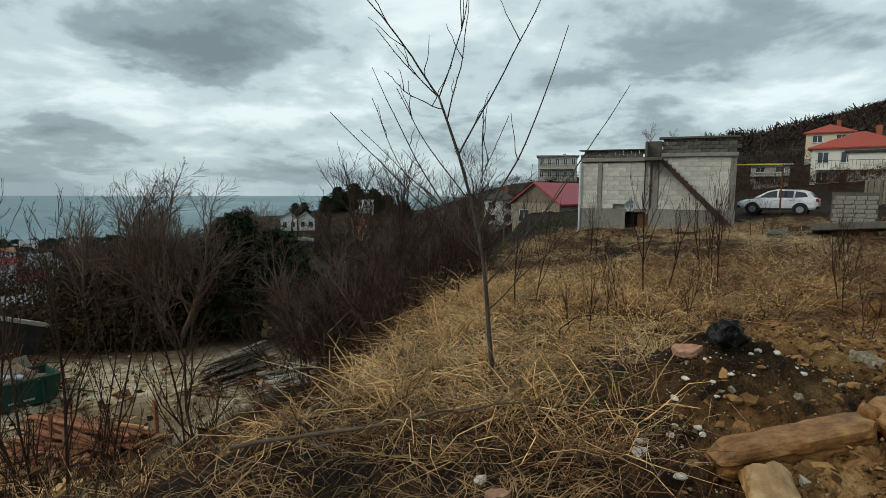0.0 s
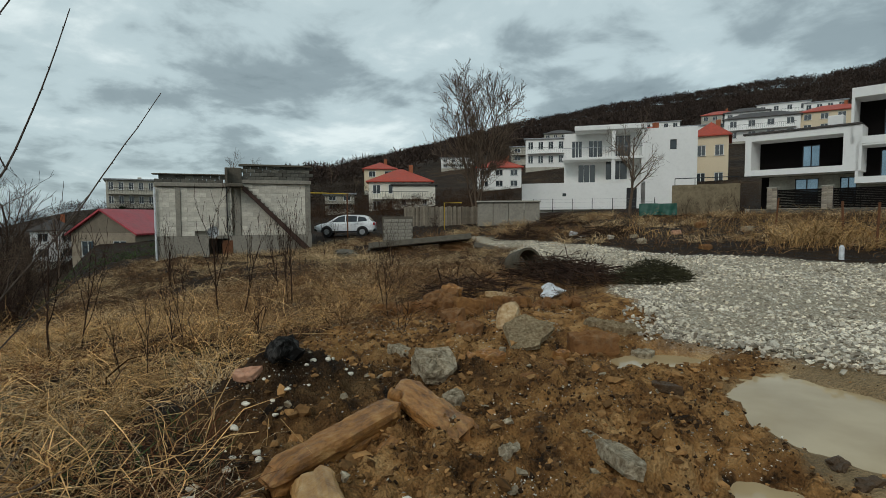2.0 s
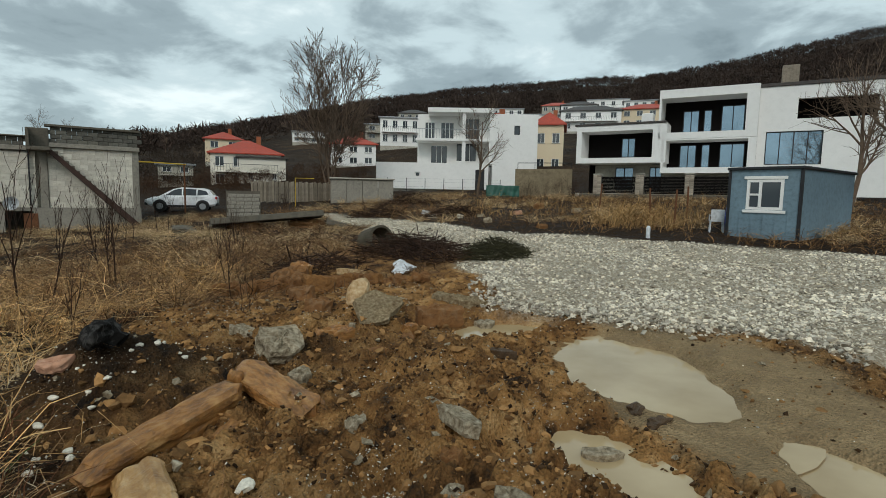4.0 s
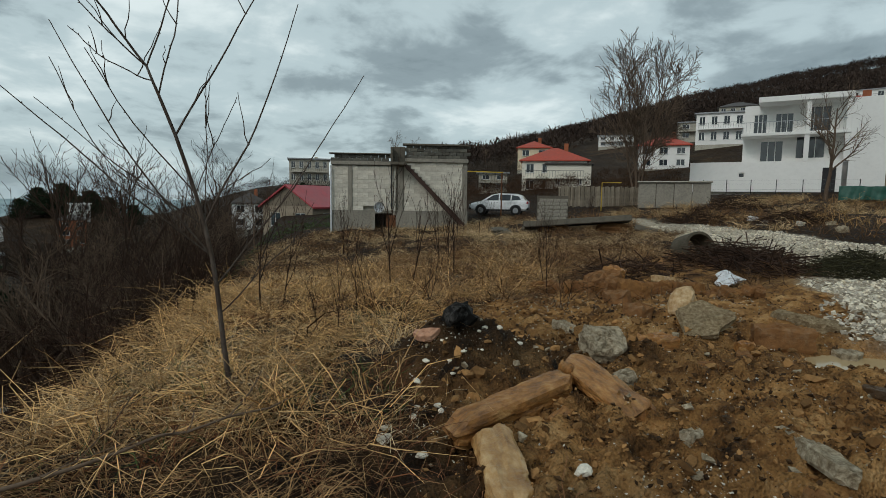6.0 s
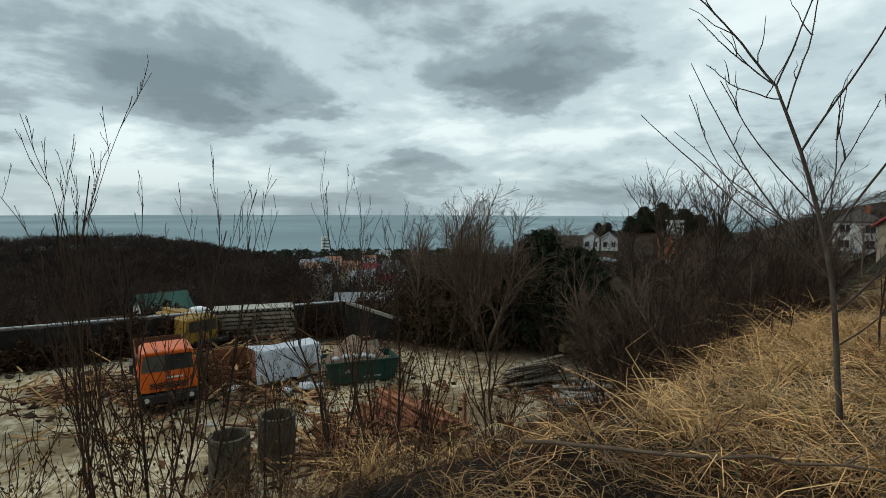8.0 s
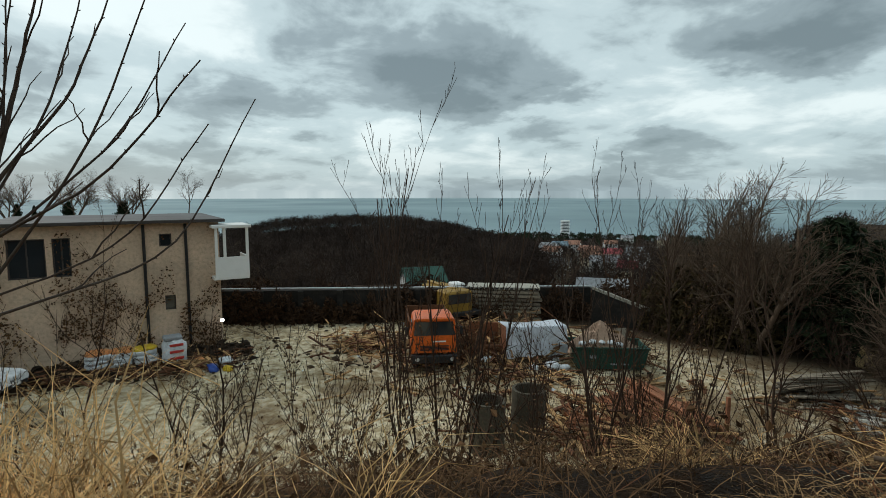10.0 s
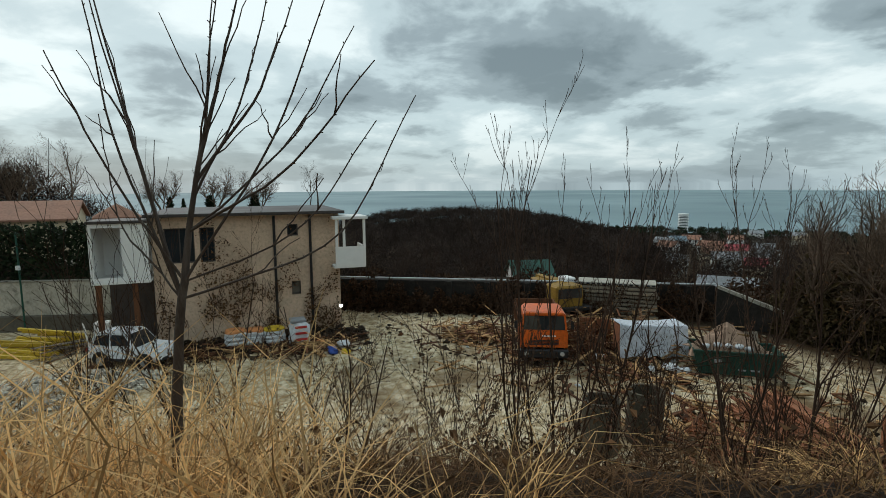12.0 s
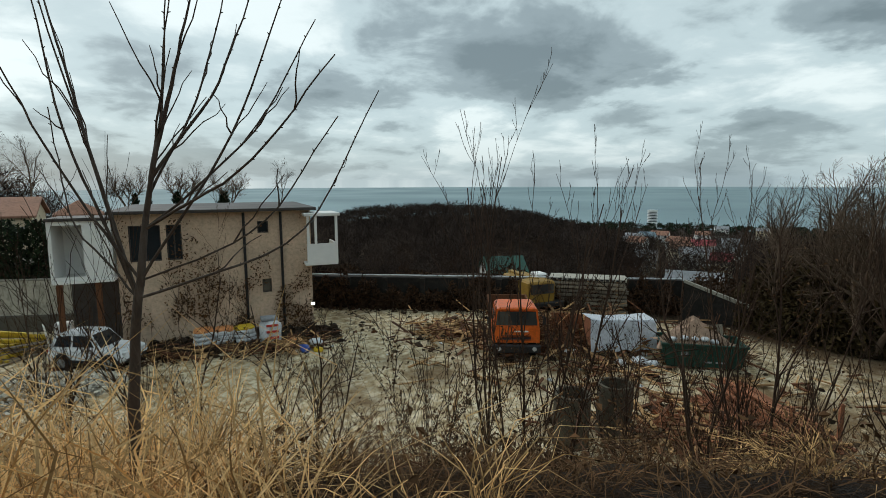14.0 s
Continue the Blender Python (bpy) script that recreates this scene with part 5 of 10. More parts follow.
def build_beige_house():
    m = face_pose((-29.99, -4.89), (-29.83, 4.4), -6.7)
    ob = thing("beige_house", m, "two-storey beige rendered house, unfinished, with white balconies", "house")
    w, d, h = 9.3, 8.0, 6.8
    holes = [(0.55, 4.43, 1.4, 1.8), (2.2, 4.43, 0.7, 1.8), (6.53, 5.63, 0.56, 0.64), (6.66, 2.39, 0.48, 0.76)]
    part("front_wall", wall_shape(w, h + 0.6, 0.35, [(x, z + 0.6, a, b) for x, z, a, b in holes], pose(0, 0, -0.6)), beige_render, ob, "weathered beige render")
    part("back_wall", B(w / 2, d, h / 2, w, 0.35, h), beige_render, ob)
    part("side_wall", B(0.175, d / 2 + 0.1, h / 2, 0.35, d - 0.55, h), beige_render, ob)
    part("side_wall", B(w - 0.175, d / 2 + 0.1, h / 2, 0.35, d - 0.55, h), beige_render, ob)
    part("roof", B(w / 2, d / 2 - 0.1, h + 0.09, w + 0.5, d + 0.9, 0.16, 0.02, pose(0, 0, 0, 0.0, 0, 0)), dark_roof, ob, "thin dark flat roof")
    part("floor_slab", B(w / 2, d / 2 + 0.1, 3.3, w - 0.8, d - 0.6, 0.2), concrete, ob)
    # added dark backing behind the windows, stands in for unlit rooms
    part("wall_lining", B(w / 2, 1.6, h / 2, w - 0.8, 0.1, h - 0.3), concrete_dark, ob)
    for x, z, a, b in holes:
        window(ob, x, z, a, b, frame=dark_roof, bars=1 if a > 0.6 else 0, sill=False, deep=0.2)
    for x in (5.85, 7.72):
        part("downpipe", Shape().tube([(x, -0.08, 6.75), (x, -0.08, 0.0)], 0.07, 8), black_metal, ob)
    # closed white bay at one end, carried on posts
    part("bay_floor", B(-1.27, 0.3, 3.76, 2.5, 2.2, 0.16, 0.02), white_paint, ob)
    part("bay_roof", B(-1.27, 0.3, 6.66, 2.6, 2.3, 0.14, 0.02), dark_roof, ob)
    part("bay_wall", wall_shape(2.5, 2.75, 0.12, [(0.15, 0.15, 1.2, 2.4)], pose(-2.53, -0.75, 3.85)), white_paint, ob)
    part("bay_wall", B(-2.46, 0.35, 5.2, 0.12, 2.0, 2.7), white_paint, ob)
    part("bay_back", B(-1.27, 1.4, 5.2, 2.5, 0.12, 2.7), white_paint, ob)
    part("bay_post", B(-0.75, -0.5, 1.6, 0.22, 0.22, 4.2), rust, ob)
    part("bay_post", B(-2.3, -0.5, 1.6, 0.22, 0.22, 4.2), rust, ob)
    # the undercroft is open; this near-black sheet stands for its shade
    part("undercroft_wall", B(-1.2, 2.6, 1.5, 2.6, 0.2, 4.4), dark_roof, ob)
    # open balcony at the other end
    part("balcony_floor", B(9.75, 0.2, 3.9, 1.75, 2.0, 0.16, 0.02), white_paint, ob)
    part("balcony_parapet", Shape().box(9.8, -0.76, 4.45, 1.66, 0.1, 1.1, 0.01).box(10.58, 0.2, 4.45, 0.1, 1.9, 1.1, 0.01), white_paint, ob)
    for x in (9.05, 9.45, 10.56):
        part("balcony_post", B(x, -0.76, 5.75, 0.13, 0.13, 1.6), white_paint, ob)
    part("balcony_roof", B(9.8, 0.15, 6.58, 1.9, 2.2, 0.16, 0.02), white_paint, ob)
    lamp = thing("floodlight", m @ pose(9.25, -0.2, 1.6), "small floodlight fixed low on the house corner", "lamp")
    part("housing", B(0, 0, 0, 0.22, 0.1, 0.18, 0.02), black_metal, lamp)
    g, t, bsdf = shader("lamp_on")
    bsdf.inputs["Base Color"].default_value = (1, 1, 1, 1)
    bsdf.inputs["Emission Color"].default_value, bsdf.inputs["Emission Strength"].default_value = (1, 0.97, 0.9, 1), 8.0
    part("lens", B(0, -0.06, 0, 0.18, 0.02, 0.14, 0.01), g, lamp)


build_beige_house()


# near-black colour stands in for shadow and dark growth on the wall
shaded_growth_dark = matt("shaded_overgrown_wall", (0.03, 0.027, 0.024), coarse=0.8, fine=9, rough=0.9, stain=(0.07, 0.06, 0.05), amount=0.6)


def build_yard_walls():
    # dark retaining wall behind the yard with a pale pipe along its top
    l, r = (-35.75, 5.37), (-24.22, 26.14)
    m = face_pose(l, r, -6.9)
    ob = thing("retaining_wall", m, "dark retaining wall with a pale pipe along its top", "wall")
    part("wall", B(10.5, 0.25, 1.1, 27.0, 0.5, 2.3, 0.03), shaded_growth_dark, ob)
    for k in range(11):
        part("pier", B(-2.5 + k * 2.5, -0.08, 1.1, 0.35, 0.2, 2.25, 0.02), shaded_growth_dark, ob)
    part("pipe", Shape().tube([(-3, -0.05, 2.42), (24, -0.05, 2.36)], 0.05, 8), plastic_white, ob)
    rm = thing("ramp_parapet", face_pose((-22.7, 24.9), (-17.2, 29.3), -6.7), "pale sloping parapet beside a ramp", "parapet")
    part("parapet", Shape().prism([(0, 2.28), (6.9, -0.2), (7.1, -0.2), (7.1, 0.0), (0, 2.45)], 0, 0.25), concrete_pale, rm)
    part("base", Shape().prism([(0, -0.5), (6.6, -0.5), (6.6, -0.15), (0, 2.25)], 0.04, 0.2), shaded_growth_dark, rm)
    # pale stained wall with a clipped hedge behind it
    wm = face_pose((-38.3, -17.0), (-35.3, -6.6), -6.7)
    ob = thing("boundary_wall", wm, "stained pale concrete boundary wall", "wall")
    part("wall", B(4.0, 0.15, 1.3, 15.0, 0.3, 3.2, 0.03), matt("mossy_concrete", (0.52, 0.48, 0.40), coarse=0.5, fine=6, stain=(0.08, 0.07, 0.05), amount=0.9, relief=0.2), ob)
    part("coping", B(4.0, 0.15, 2.93, 15.1, 0.4, 0.08, 0.01), concrete, ob)
    part("plinth", B(4.0, -0.1, 0.1, 15.0, 0.25, 1.7, 0.05), concrete_dark, ob)
    pm = thing("lamp_post", face_pose((-37.2, -13.0), (-35.3, -6.6), -4.0) @ pose(0.6, -0.4, 0), "thin green pole with a white box", "post")
    part("pole", Shape().tube([(0, 0, -2.8), (0, 0, 3.1)], 0.05, 8), green_sheet, pm)
    part("box", B(0, -0.08, 1.1, 0.22, 0.14, 0.26, 0.02), plastic_white, pm)


build_yard_walls()


def build_cabin():
    left, right = (21.41, 1.5), (20.65, -0.54)
    m = face_pose(left, right, 0.42)
    ob = thing("site_cabin", m, "blue-grey metal site cabin with one white window", "cabin")
    w, d, h = 2.2, 5.0, 2.3
    hole = (0.58, 0.98, 1.12, 1.0)
    part("front_wall", wall_shape(w, h, 0.06, [hole]), blue_sheet, ob)
    part("back_wall", B(w / 2, d, h / 2, w, 0.06, h), blue_sheet, ob)
    part("side_wall", B(0.03, d / 2, h / 2, 0.06, d - 0.1, h), blue_sheet, ob)
    part("side_wall", B(w - 0.03, d / 2, h / 2, 0.06, d - 0.1, h), blue_sheet, ob)
    part("floor", B(w / 2, d / 2, 0.05, w - 0.14, d - 0.1, 0.1), timber_old, ob)
    part("roof", B(w / 2, d / 2, h + 0.05, w + 0.16, d + 0.2, 0.1, 0.02), black_metal, ob)
    for x in (0.0, w):
        part("corner_post", B(x, 0.0, h / 2, 0.09, 0.09, h + 0.02, 0.01), black_metal, ob)
    part("skid", B(w / 2, 0.05, -0.06, w + 0.1, 0.12, 0.16, 0.01), black_metal, ob)
    part("skid", B(w / 2, d - 0.1, -0.2, w + 0.1, 0.12, 0.4, 0.01), black_metal, ob)
    for x in (0.36, 0.73, 1.1, 1.47, 1.84):
        part("seam", B(x, -0.008, 0.47, 0.012, 0.012, 0.9), blue_sheet, ob)
    part("seam", B(w / 2, -0.008, 0.92, w - 0.12, 0.012, 0.012), blue_sheet, ob)
    x, z, a, b = hole
    win = window(ob, x, z, a, b, frame=white_paint, bars=0, sill=False, deep=0.0, bar=0.09)
    part("mullion", B(x + 0.42, 0.0, z + b / 2, 0.09, 0.07, b - 0.1, 0.01), white_paint, win)
    part("transom", B(x + 0.22, 0.0, z + b * 0.5, 0.36, 0.06, 0.07, 0.01), white_paint, win)
    for zz in (z + b + 0.06, z - 0.06):
        part("trim", B(x + a / 2, -0.03, zz, a + 0.2, 0.05, 0.1, 0.01), white_paint, win)


build_cabin()


def build_field_walls():
    m = face_pose((29.88, 28.64), (32.96, 25.08), 0.85)
    ob = thing("concrete_shed", m, "low grey shed of concrete panels with a pale top", "shed")
    for k in range(4):
        part("panel", B(0.6 + k * 1.18, 0.1, 0.9, 1.15, 0.14, 2.1, 0.02), concrete, ob)
    part("side", B(0.05, 1.8, 0.9, 0.14, 3.2, 2.1), concrete, ob)
    part("side", B(4.65, 1.8, 0.9, 0.14, 3.2, 2.1), concrete, ob)
    part("roof", B(2.36, 1.7, 1.98, 4.9, 3.7, 0.1, 0.02), concrete_pale, ob)
    m = facing(18.6, 24.0, 0.0, 0, 0)
    ob = thing("block_pier", m, "short standing piece of grey block wall", "wall")
    part("core", B(0, 0, 0.75, 1.7, 0.16, 1.9), concrete_dark, ob)
    me = Shape().box(0, 0, 0, 0.38, 0.22, 0.185, 0.012).mesh("block", concrete)
    for r in range(8):
        for k in range(4):
            part("block", me, None, ob, m=pose(-0.62 + k * 0.4 + (0.06 if r % 2 else 0), -0.02, 0.05 + r * 0.2))
    m = facing(16.2, 18.6, 0.05, 0, 0)
    ob = thing("concrete_slab", m, "long cracked concrete slab lying on rough ground", "slab")
    part("slab", B(-0.3, 0, 0.5, 4.6, 1.7, 0.26, 0.03, pose(0, 0, 0, -6, -5, 2)), concrete_dark, ob)
    part("prop", rock_shape(215, (1.6, 1.2, 0.8), 3, 0.4, 0.4), brown_rock, ob, m=pose(1.3, 0.2, 0.15))
    part("prop", rock_shape(216, (1.3, 1.1, 0.6), 3, 0.4, 0.4), brown_rock, ob, m=pose(-1.3, 0.3, 0.05))
    part("slab_end", B(2.5, -0.2, 0.75, 0.9, 1.3, 0.24, 0.03, pose(0, 0, 0, -6, 12, -8)), concrete_dark, ob)
    for k, (x, y, a) in enumerate(((13.6, 21.4, 8), (15.0, 20.8, -12), (12.9, 20.2, 30))):
        single("concrete_piece", rock_shape(200 + k, (1.0, 0.7, 0.35), 3, 0.35, 0.7), concrete_dark, pose(x, y, hz(x, y) + 0.12, 6, 4, a), "broken concrete piece lying in dry grass", "rubble", "concrete pieces by the slab")
    ring = thing("concrete_ring", pose(13.0, 10.4, hz(13, 10.4) + 0.2, 76, 0, -20), "weathered concrete pipe ring lying on its side", "pipe")
    part("pipe", Shape().ring(0, 0, -0.4, 0.4, 0.42, 0.35, 28), ring_concrete, ring, smooth=False)
    rail = thing("pipe_frame", facing(27.5, 28.5, 0.8, 0, 0), "thin yellow gas pipe frame by the fence", "pipe")
    part("pipe", Shape().tube([(-0.9, 0, -0.2), (-0.9, 0, 1.9), (0.4, 0, 1.9)], 0.035, 8), yellow_paint, rail)
    gas = thing("gas_pipe", face_pose((15.2, 34.0), (20.5, 32.0), 2.4), "yellow overhead gas pipe on a post", "pipe")
    part("pipe", Shape().tube([(0, 0, 1.0), (5.6, 0, 0.9)], 0.04, 8), yellow_paint, gas)
    part("post", Shape().tube([(5.5, 0, -2.4), (5.5, 0, 0.95)], 0.05, 8), rust, gas)
    part("post", Shape().tube([(0.1, 0, -2.6), (0.1, 0, 1.0)], 0.05, 8), rust, gas)
    # timber fence by the red-roofed house
    fence = thing("board_fence", face_pose((27.0, 34.0), (34.0, 31.0), 0.9), "dark weathered board fence", "fence")
    board = Shape().box(0, 0, 0.75, 0.14, 0.03, 1.6, 0.008).mesh("board", timber_old)
    for k in range(48):
        part("board", board, None, fence, m=pose(k * 0.16, 0, (k * 37 % 7) * 0.02, 0, (k * 13 % 5 - 2) * 0.4))
    part("rail", B(3.8, 0.03, 1.1, 7.6, 0.04, 0.08), timber_old, fence)
    part("rail", B(3.8, 0.03, 0.4, 7.6, 0.04, 0.08), timber_old, fence)


build_field_walls()


# ---- the dug-over ground: stones, slabs, clods, crushed stone ----
def rock(name, seed, x, y, sink, size, turn, material, label, group="", level=2, knobby=0.3, boxy=0.0, rx=0, ry=0, smooth=False, lift=0.0):
    return single(name, rock_shape(seed, size, level, knobby, boxy), material, pose(x, y, hz(x, y) + size[2] * (0.5 - sink) + lift, rx, ry, turn), label, "rock", group, smooth=smooth)


def long_stone(seed, l, w, h, taper=0.25):
    """A split sandstone block with rounded, layered sides; x along its length."""
    rng = np.random.default_rng(seed)
    nx, na = 44, 34
    s = Shape()
    for i in range(nx):
        u = i / (nx - 1)
        k = 1 - taper * u
        end = min(1.0, 4.2 * math.sqrt(min(u, 1 - u) * (0.5 + float(vnoise(u * 2, 1.0, seed + 4))) + 0.006))
        for j in range(na):
            a = 2 * math.pi * j / na
            c, q = math.cos(a), math.sin(a)
            p = (abs(c) ** 4.2 + abs(q) ** 4.2) ** (-1 / 4.2)
            n = 1 + 0.2 * (float(vnoise(u * 5 + seed, a * 1.6, seed)) - 0.5) + 0.10 * (round(2 * float(vnoise(u * 4 + 3, a * 2.4, seed + 9))) / 2 - 0.5) + 0.13 * (float(vnoise(u * 3.4, a * 6, seed + 3)) - 0.5) + 0.06 * (float(vnoise(u * 7, a * 13, seed + 5)) - 0.5) + 0.06 * (float(vnoise(u * 26, a * 7, seed + 6)) - 0.5)
            s.v.append(((u - 0.5) * l + 0.12 * l * (float(vnoise(a * 1.6, 2.0 + 3 * round(u), seed + 7)) - 0.5), c * p * w / 2 * k * n * (0.6 + 0.4 * end), q * p * h / 2 * k * n * (0.55 + 0.45 * end)))
    for i in range(nx - 1):
        for j in range(na):
            s.f.append((i * na + j, i * na + (j + 1) % na, (i + 1) * na + (j + 1) % na, (i + 1) * na + j))
    s.f += [tuple(range(na)), tuple(range((nx - 1) * na, nx * na))]
    return s


def between(a, b, z, roll=0, tilt=0):
    """A pose midway between two plan points with local x from a to b."""
    return pose((a[0] + b[0]) / 2, (a[1] + b[1]) / 2, z, roll, tilt, math.degrees(math.atan2(b[1] - a[1], b[0] - a[0])))


def slab_shape(seed, l, w, t, corners=8):
    """A broken flat piece: straight broken sides between a few corners, a pitted top, ragged edges and a thinner underside."""
    rng = np.random.default_rng(seed)
    ang = (np.arange(corners) + rng.uniform(-0.32, 0.32, corners)) * 2 * math.pi / corners
    p = (np.abs(np.cos(ang)) ** 3.5 + np.abs(np.sin(ang)) ** 3.5) ** (-1 / 3.5) * rng.uniform(0.74, 1.08, corners)
    cx, cy = np.cos(ang) * p, np.sin(ang) * p
    per = max(2, 22 // corners)
    ox, oy = [], []
    for i in range(corners):
        for k in range(per):
            u, j = k / per, (i + 1) % corners
            ox.append(cx[i] * (1 - u) + cx[j] * u + rng.normal(0, 0.025))
            oy.append(cy[i] * (1 - u) + cy[j] * u + rng.normal(0, 0.025))
    n = len(ox)
    s = Shape()
    rings = [(0.84, -0.5), (1.0, -0.28), (0.96, 0.05), (1.0, 0.34), (0.95, 0.48), (0.74, 0.5), (0.42, 0.5), (0.15, 0.5)]
    for q, z in rings:
        for i in range(n):
            j = 1 + rng.uniform(-0.05, 0.05)
            s.v.append((ox[i] * l / 2 * q * j, oy[i] * w / 2 * q * j, z * t + rng.uniform(-0.11, 0.11) * t))
    for r in range(len(rings) - 1):
        s.f += [(r * n + i, r * n + (i + 1) % n, (r + 1) * n + (i + 1) % n, (r + 1) * n + i) for i in range(n)]
    s.f += [tuple(range(n - 1, -1, -1)), tuple(range((len(rings) - 1) * n, len(rings) * n))]
    return s


def slab(name, seed, x, y, size, turn, material, label, group="", rx=0, ry=0, lift=0.0, sides=9):
    return single(name, slab_shape(seed, *size, sides), material, pose(x, y, hz(x, y) + size[2] * 0.25 + lift, rx, ry, turn), label, "rock", group)


single("sandstone_block", long_stone(3, 1.16, 0.22, 0.22, 0.05), sandstone, between((1.69, 3.08), (2.78, 3.32), 0.12, 8, -4), "long split orange-brown sandstone block lying on clay", "rock", "split sandstone blocks")
single("sandstone_block", long_stone(8, 0.86, 0.27, 0.13, 0.1), sandstone, between((3.03, 3.54), (2.94, 2.70), 0.18, 16, 8), "flat orange-brown sandstone block leaning on another", "rock", "split sandstone blocks")
single("sandstone_block", long_stone(13, 0.68, 0.24, 0.14, -0.15), sandstone_worn, between((1.89, 2.94), (1.64, 2.31), 0.055, -6, 6), "pale flat sandstone block half sunk in clay", "rock", "split sandstone blocks")
single("sandstone_chip", long_stone(17, 0.38, 0.10, 0.09, 0.3), sandstone, between((2.42, 2.98), (2.76, 3.12), 0.08, 10, -8), "small sandstone chip beside the long block", "rock", smooth=True)
single("sandstone_chip", long_stone(19, 0.30, 0.12, 0.08, 0.2), sandstone, between((2.86, 3.40), (2.90, 3.52), 0.16, 30, 62), "upright sandstone chip wedged between blocks", "rock", smooth=True)
FR = "concrete fragments on the clay"
BR = "brown rocks on the clay"
dun_rock = matt("dun_rock", (0.27, 0.20, 0.115), dark=(0.12, 0.085, 0.045), light=(0.42, 0.34, 0.22), coarse=3, fine=26, rough=0.9, stain=(0.12, 0.07, 0.035), amount=0.7, relief=0.9, depth=0.04)
slab("concrete_fragment", 31, 3.36, 1.80, (0.78, 0.22, 0.10), 62, grey_rock, "flat grey concrete fragment lying on brown clay", FR, 16, 3, 0.05, 6)
slab("concrete_fragment", 33, 2.46, 0.82, (0.80, 0.17, 0.15), 58, grey_rock, "grey concrete fragment standing out of the clay", FR, -18, 4)
slab("concrete_fragment", 34, 2.70, 1.42, (0.30, 0.13, 0.10), 10, grey_rock, "small grey fragment beside a brown rock", FR, 8, 4)
slab("concrete_fragment", 36, 3.72, 3.95, (0.52, 0.42, 0.22), -28, grey_rock, "grey rough concrete lump on the spoil heap", FR, 34, 10, 0.06, 6)
slab("concrete_fragment", 37, 5.34, 4.08, (0.86, 0.62, 0.09), -32, dun_rock, "broad flat dun slab fragment tilted on rubble", FR, 30, -8, 0.12, 5)
slab("brown_slab", 39, 6.05, 3.68, (0.66, 0.40, 0.26), -42, brown_rock, "brown flat rock lying by a puddle", BR)
rock("brown_slab", 41, 5.52, 4.52, 0.2, (0.36, 0.30, 0.44), 30, sandstone_pale, "pale orange angular rock", BR, boxy=0.4, level=3, ry=24, lift=0.06)
slab("brown_slab", 43, 4.45, 3.95, (0.44, 0.28, 0.22), -20, sandstone, "orange-brown angular rock on clay", BR)
slab("brown_slab", 45, 5.36, 3.60, (0.20, 0.18, 0.16), 10, sandstone, "orange angular rock before a tilted slab", BR)
slab("brown_slab", 44, 6.95, 3.85, (0.8, 0.42, 0.24), -40, dun_rock, "flat brown rock at the gravel's edge", BR, 0, 10)
slab("brown_slab", 46, 6.55, 3.22, (0.36, 0.26, 0.12), 0, grey_rock, "small grey-brown rock beside a puddle", BR)
rock("brown_slab", 48, 6.75, 2.45, 0.3, (0.32, 0.24, 0.16), 30, burnt_clay, "dark wet clay lump by a puddle", BR, level=3, knobby=0.9)
rock("brown_slab", 50, 4.62, 0.90, 0.3, (0.20, 0.12, 0.08), 20, burnt_clay, "dark wet clay lump at the puddle's rim", BR, level=3, knobby=0.9)
rock("brown_slab", 52, 4.44, 0.70, 0.3, (0.26, 0.15, 0.09), -30, burnt_clay, "dark wet clay lump at the puddle's rim", BR, level=3, knobby=0.9)
rock("burnt_lump", 47, 2.38, 4.32, 0.12, (0.36, 0.28, 0.26), 35, burnt_rock, "black scorched lump with a grey crust on the spoil heap", level=3, knobby=0.8)
single("brick_piece", slab_shape(31, 0.32, 0.14, 0.075, 6), terracotta, pose(2.08, 4.36, hz(2.08, 4.36) + 0.04, 16, -10, -36), "broken salmon-pink brick piece on the heap", "brick")
single("brick_piece", slab_shape(33, 0.16, 0.09, 0.06, 6), terracotta, pose(0.30, 2.72, hz(0.30, 2.72) + 0.04, 10, 6, 20), "broken salmon-pink brick piece in trodden grass", "brick")
slab("concrete_fragment", 51, 5.03, 2.27, (0.50, 0.13, 0.08), 68, burnt_clay, "narrow dark fragment lying at the puddle's edge", FR, 0, 8)
slab("concrete_fragment", 53, 3.82, 0.93, (0.30, 0.14, 0.07), -52, grey_rock, "small dark fragment lying in a shallow puddle", FR, 0, 0, 0.04)
slab("brown_slab", 55, 3.02, 1.62, (0.2, 0.14, 0.13), 10, brown_rock, "small brown rock pressed in clay", BR)
slab("brown_slab", 56, 2.56, 1.24, (0.26, 0.2, 0.2), 60, sandstone, "small orange rock pressed in clay", BR)
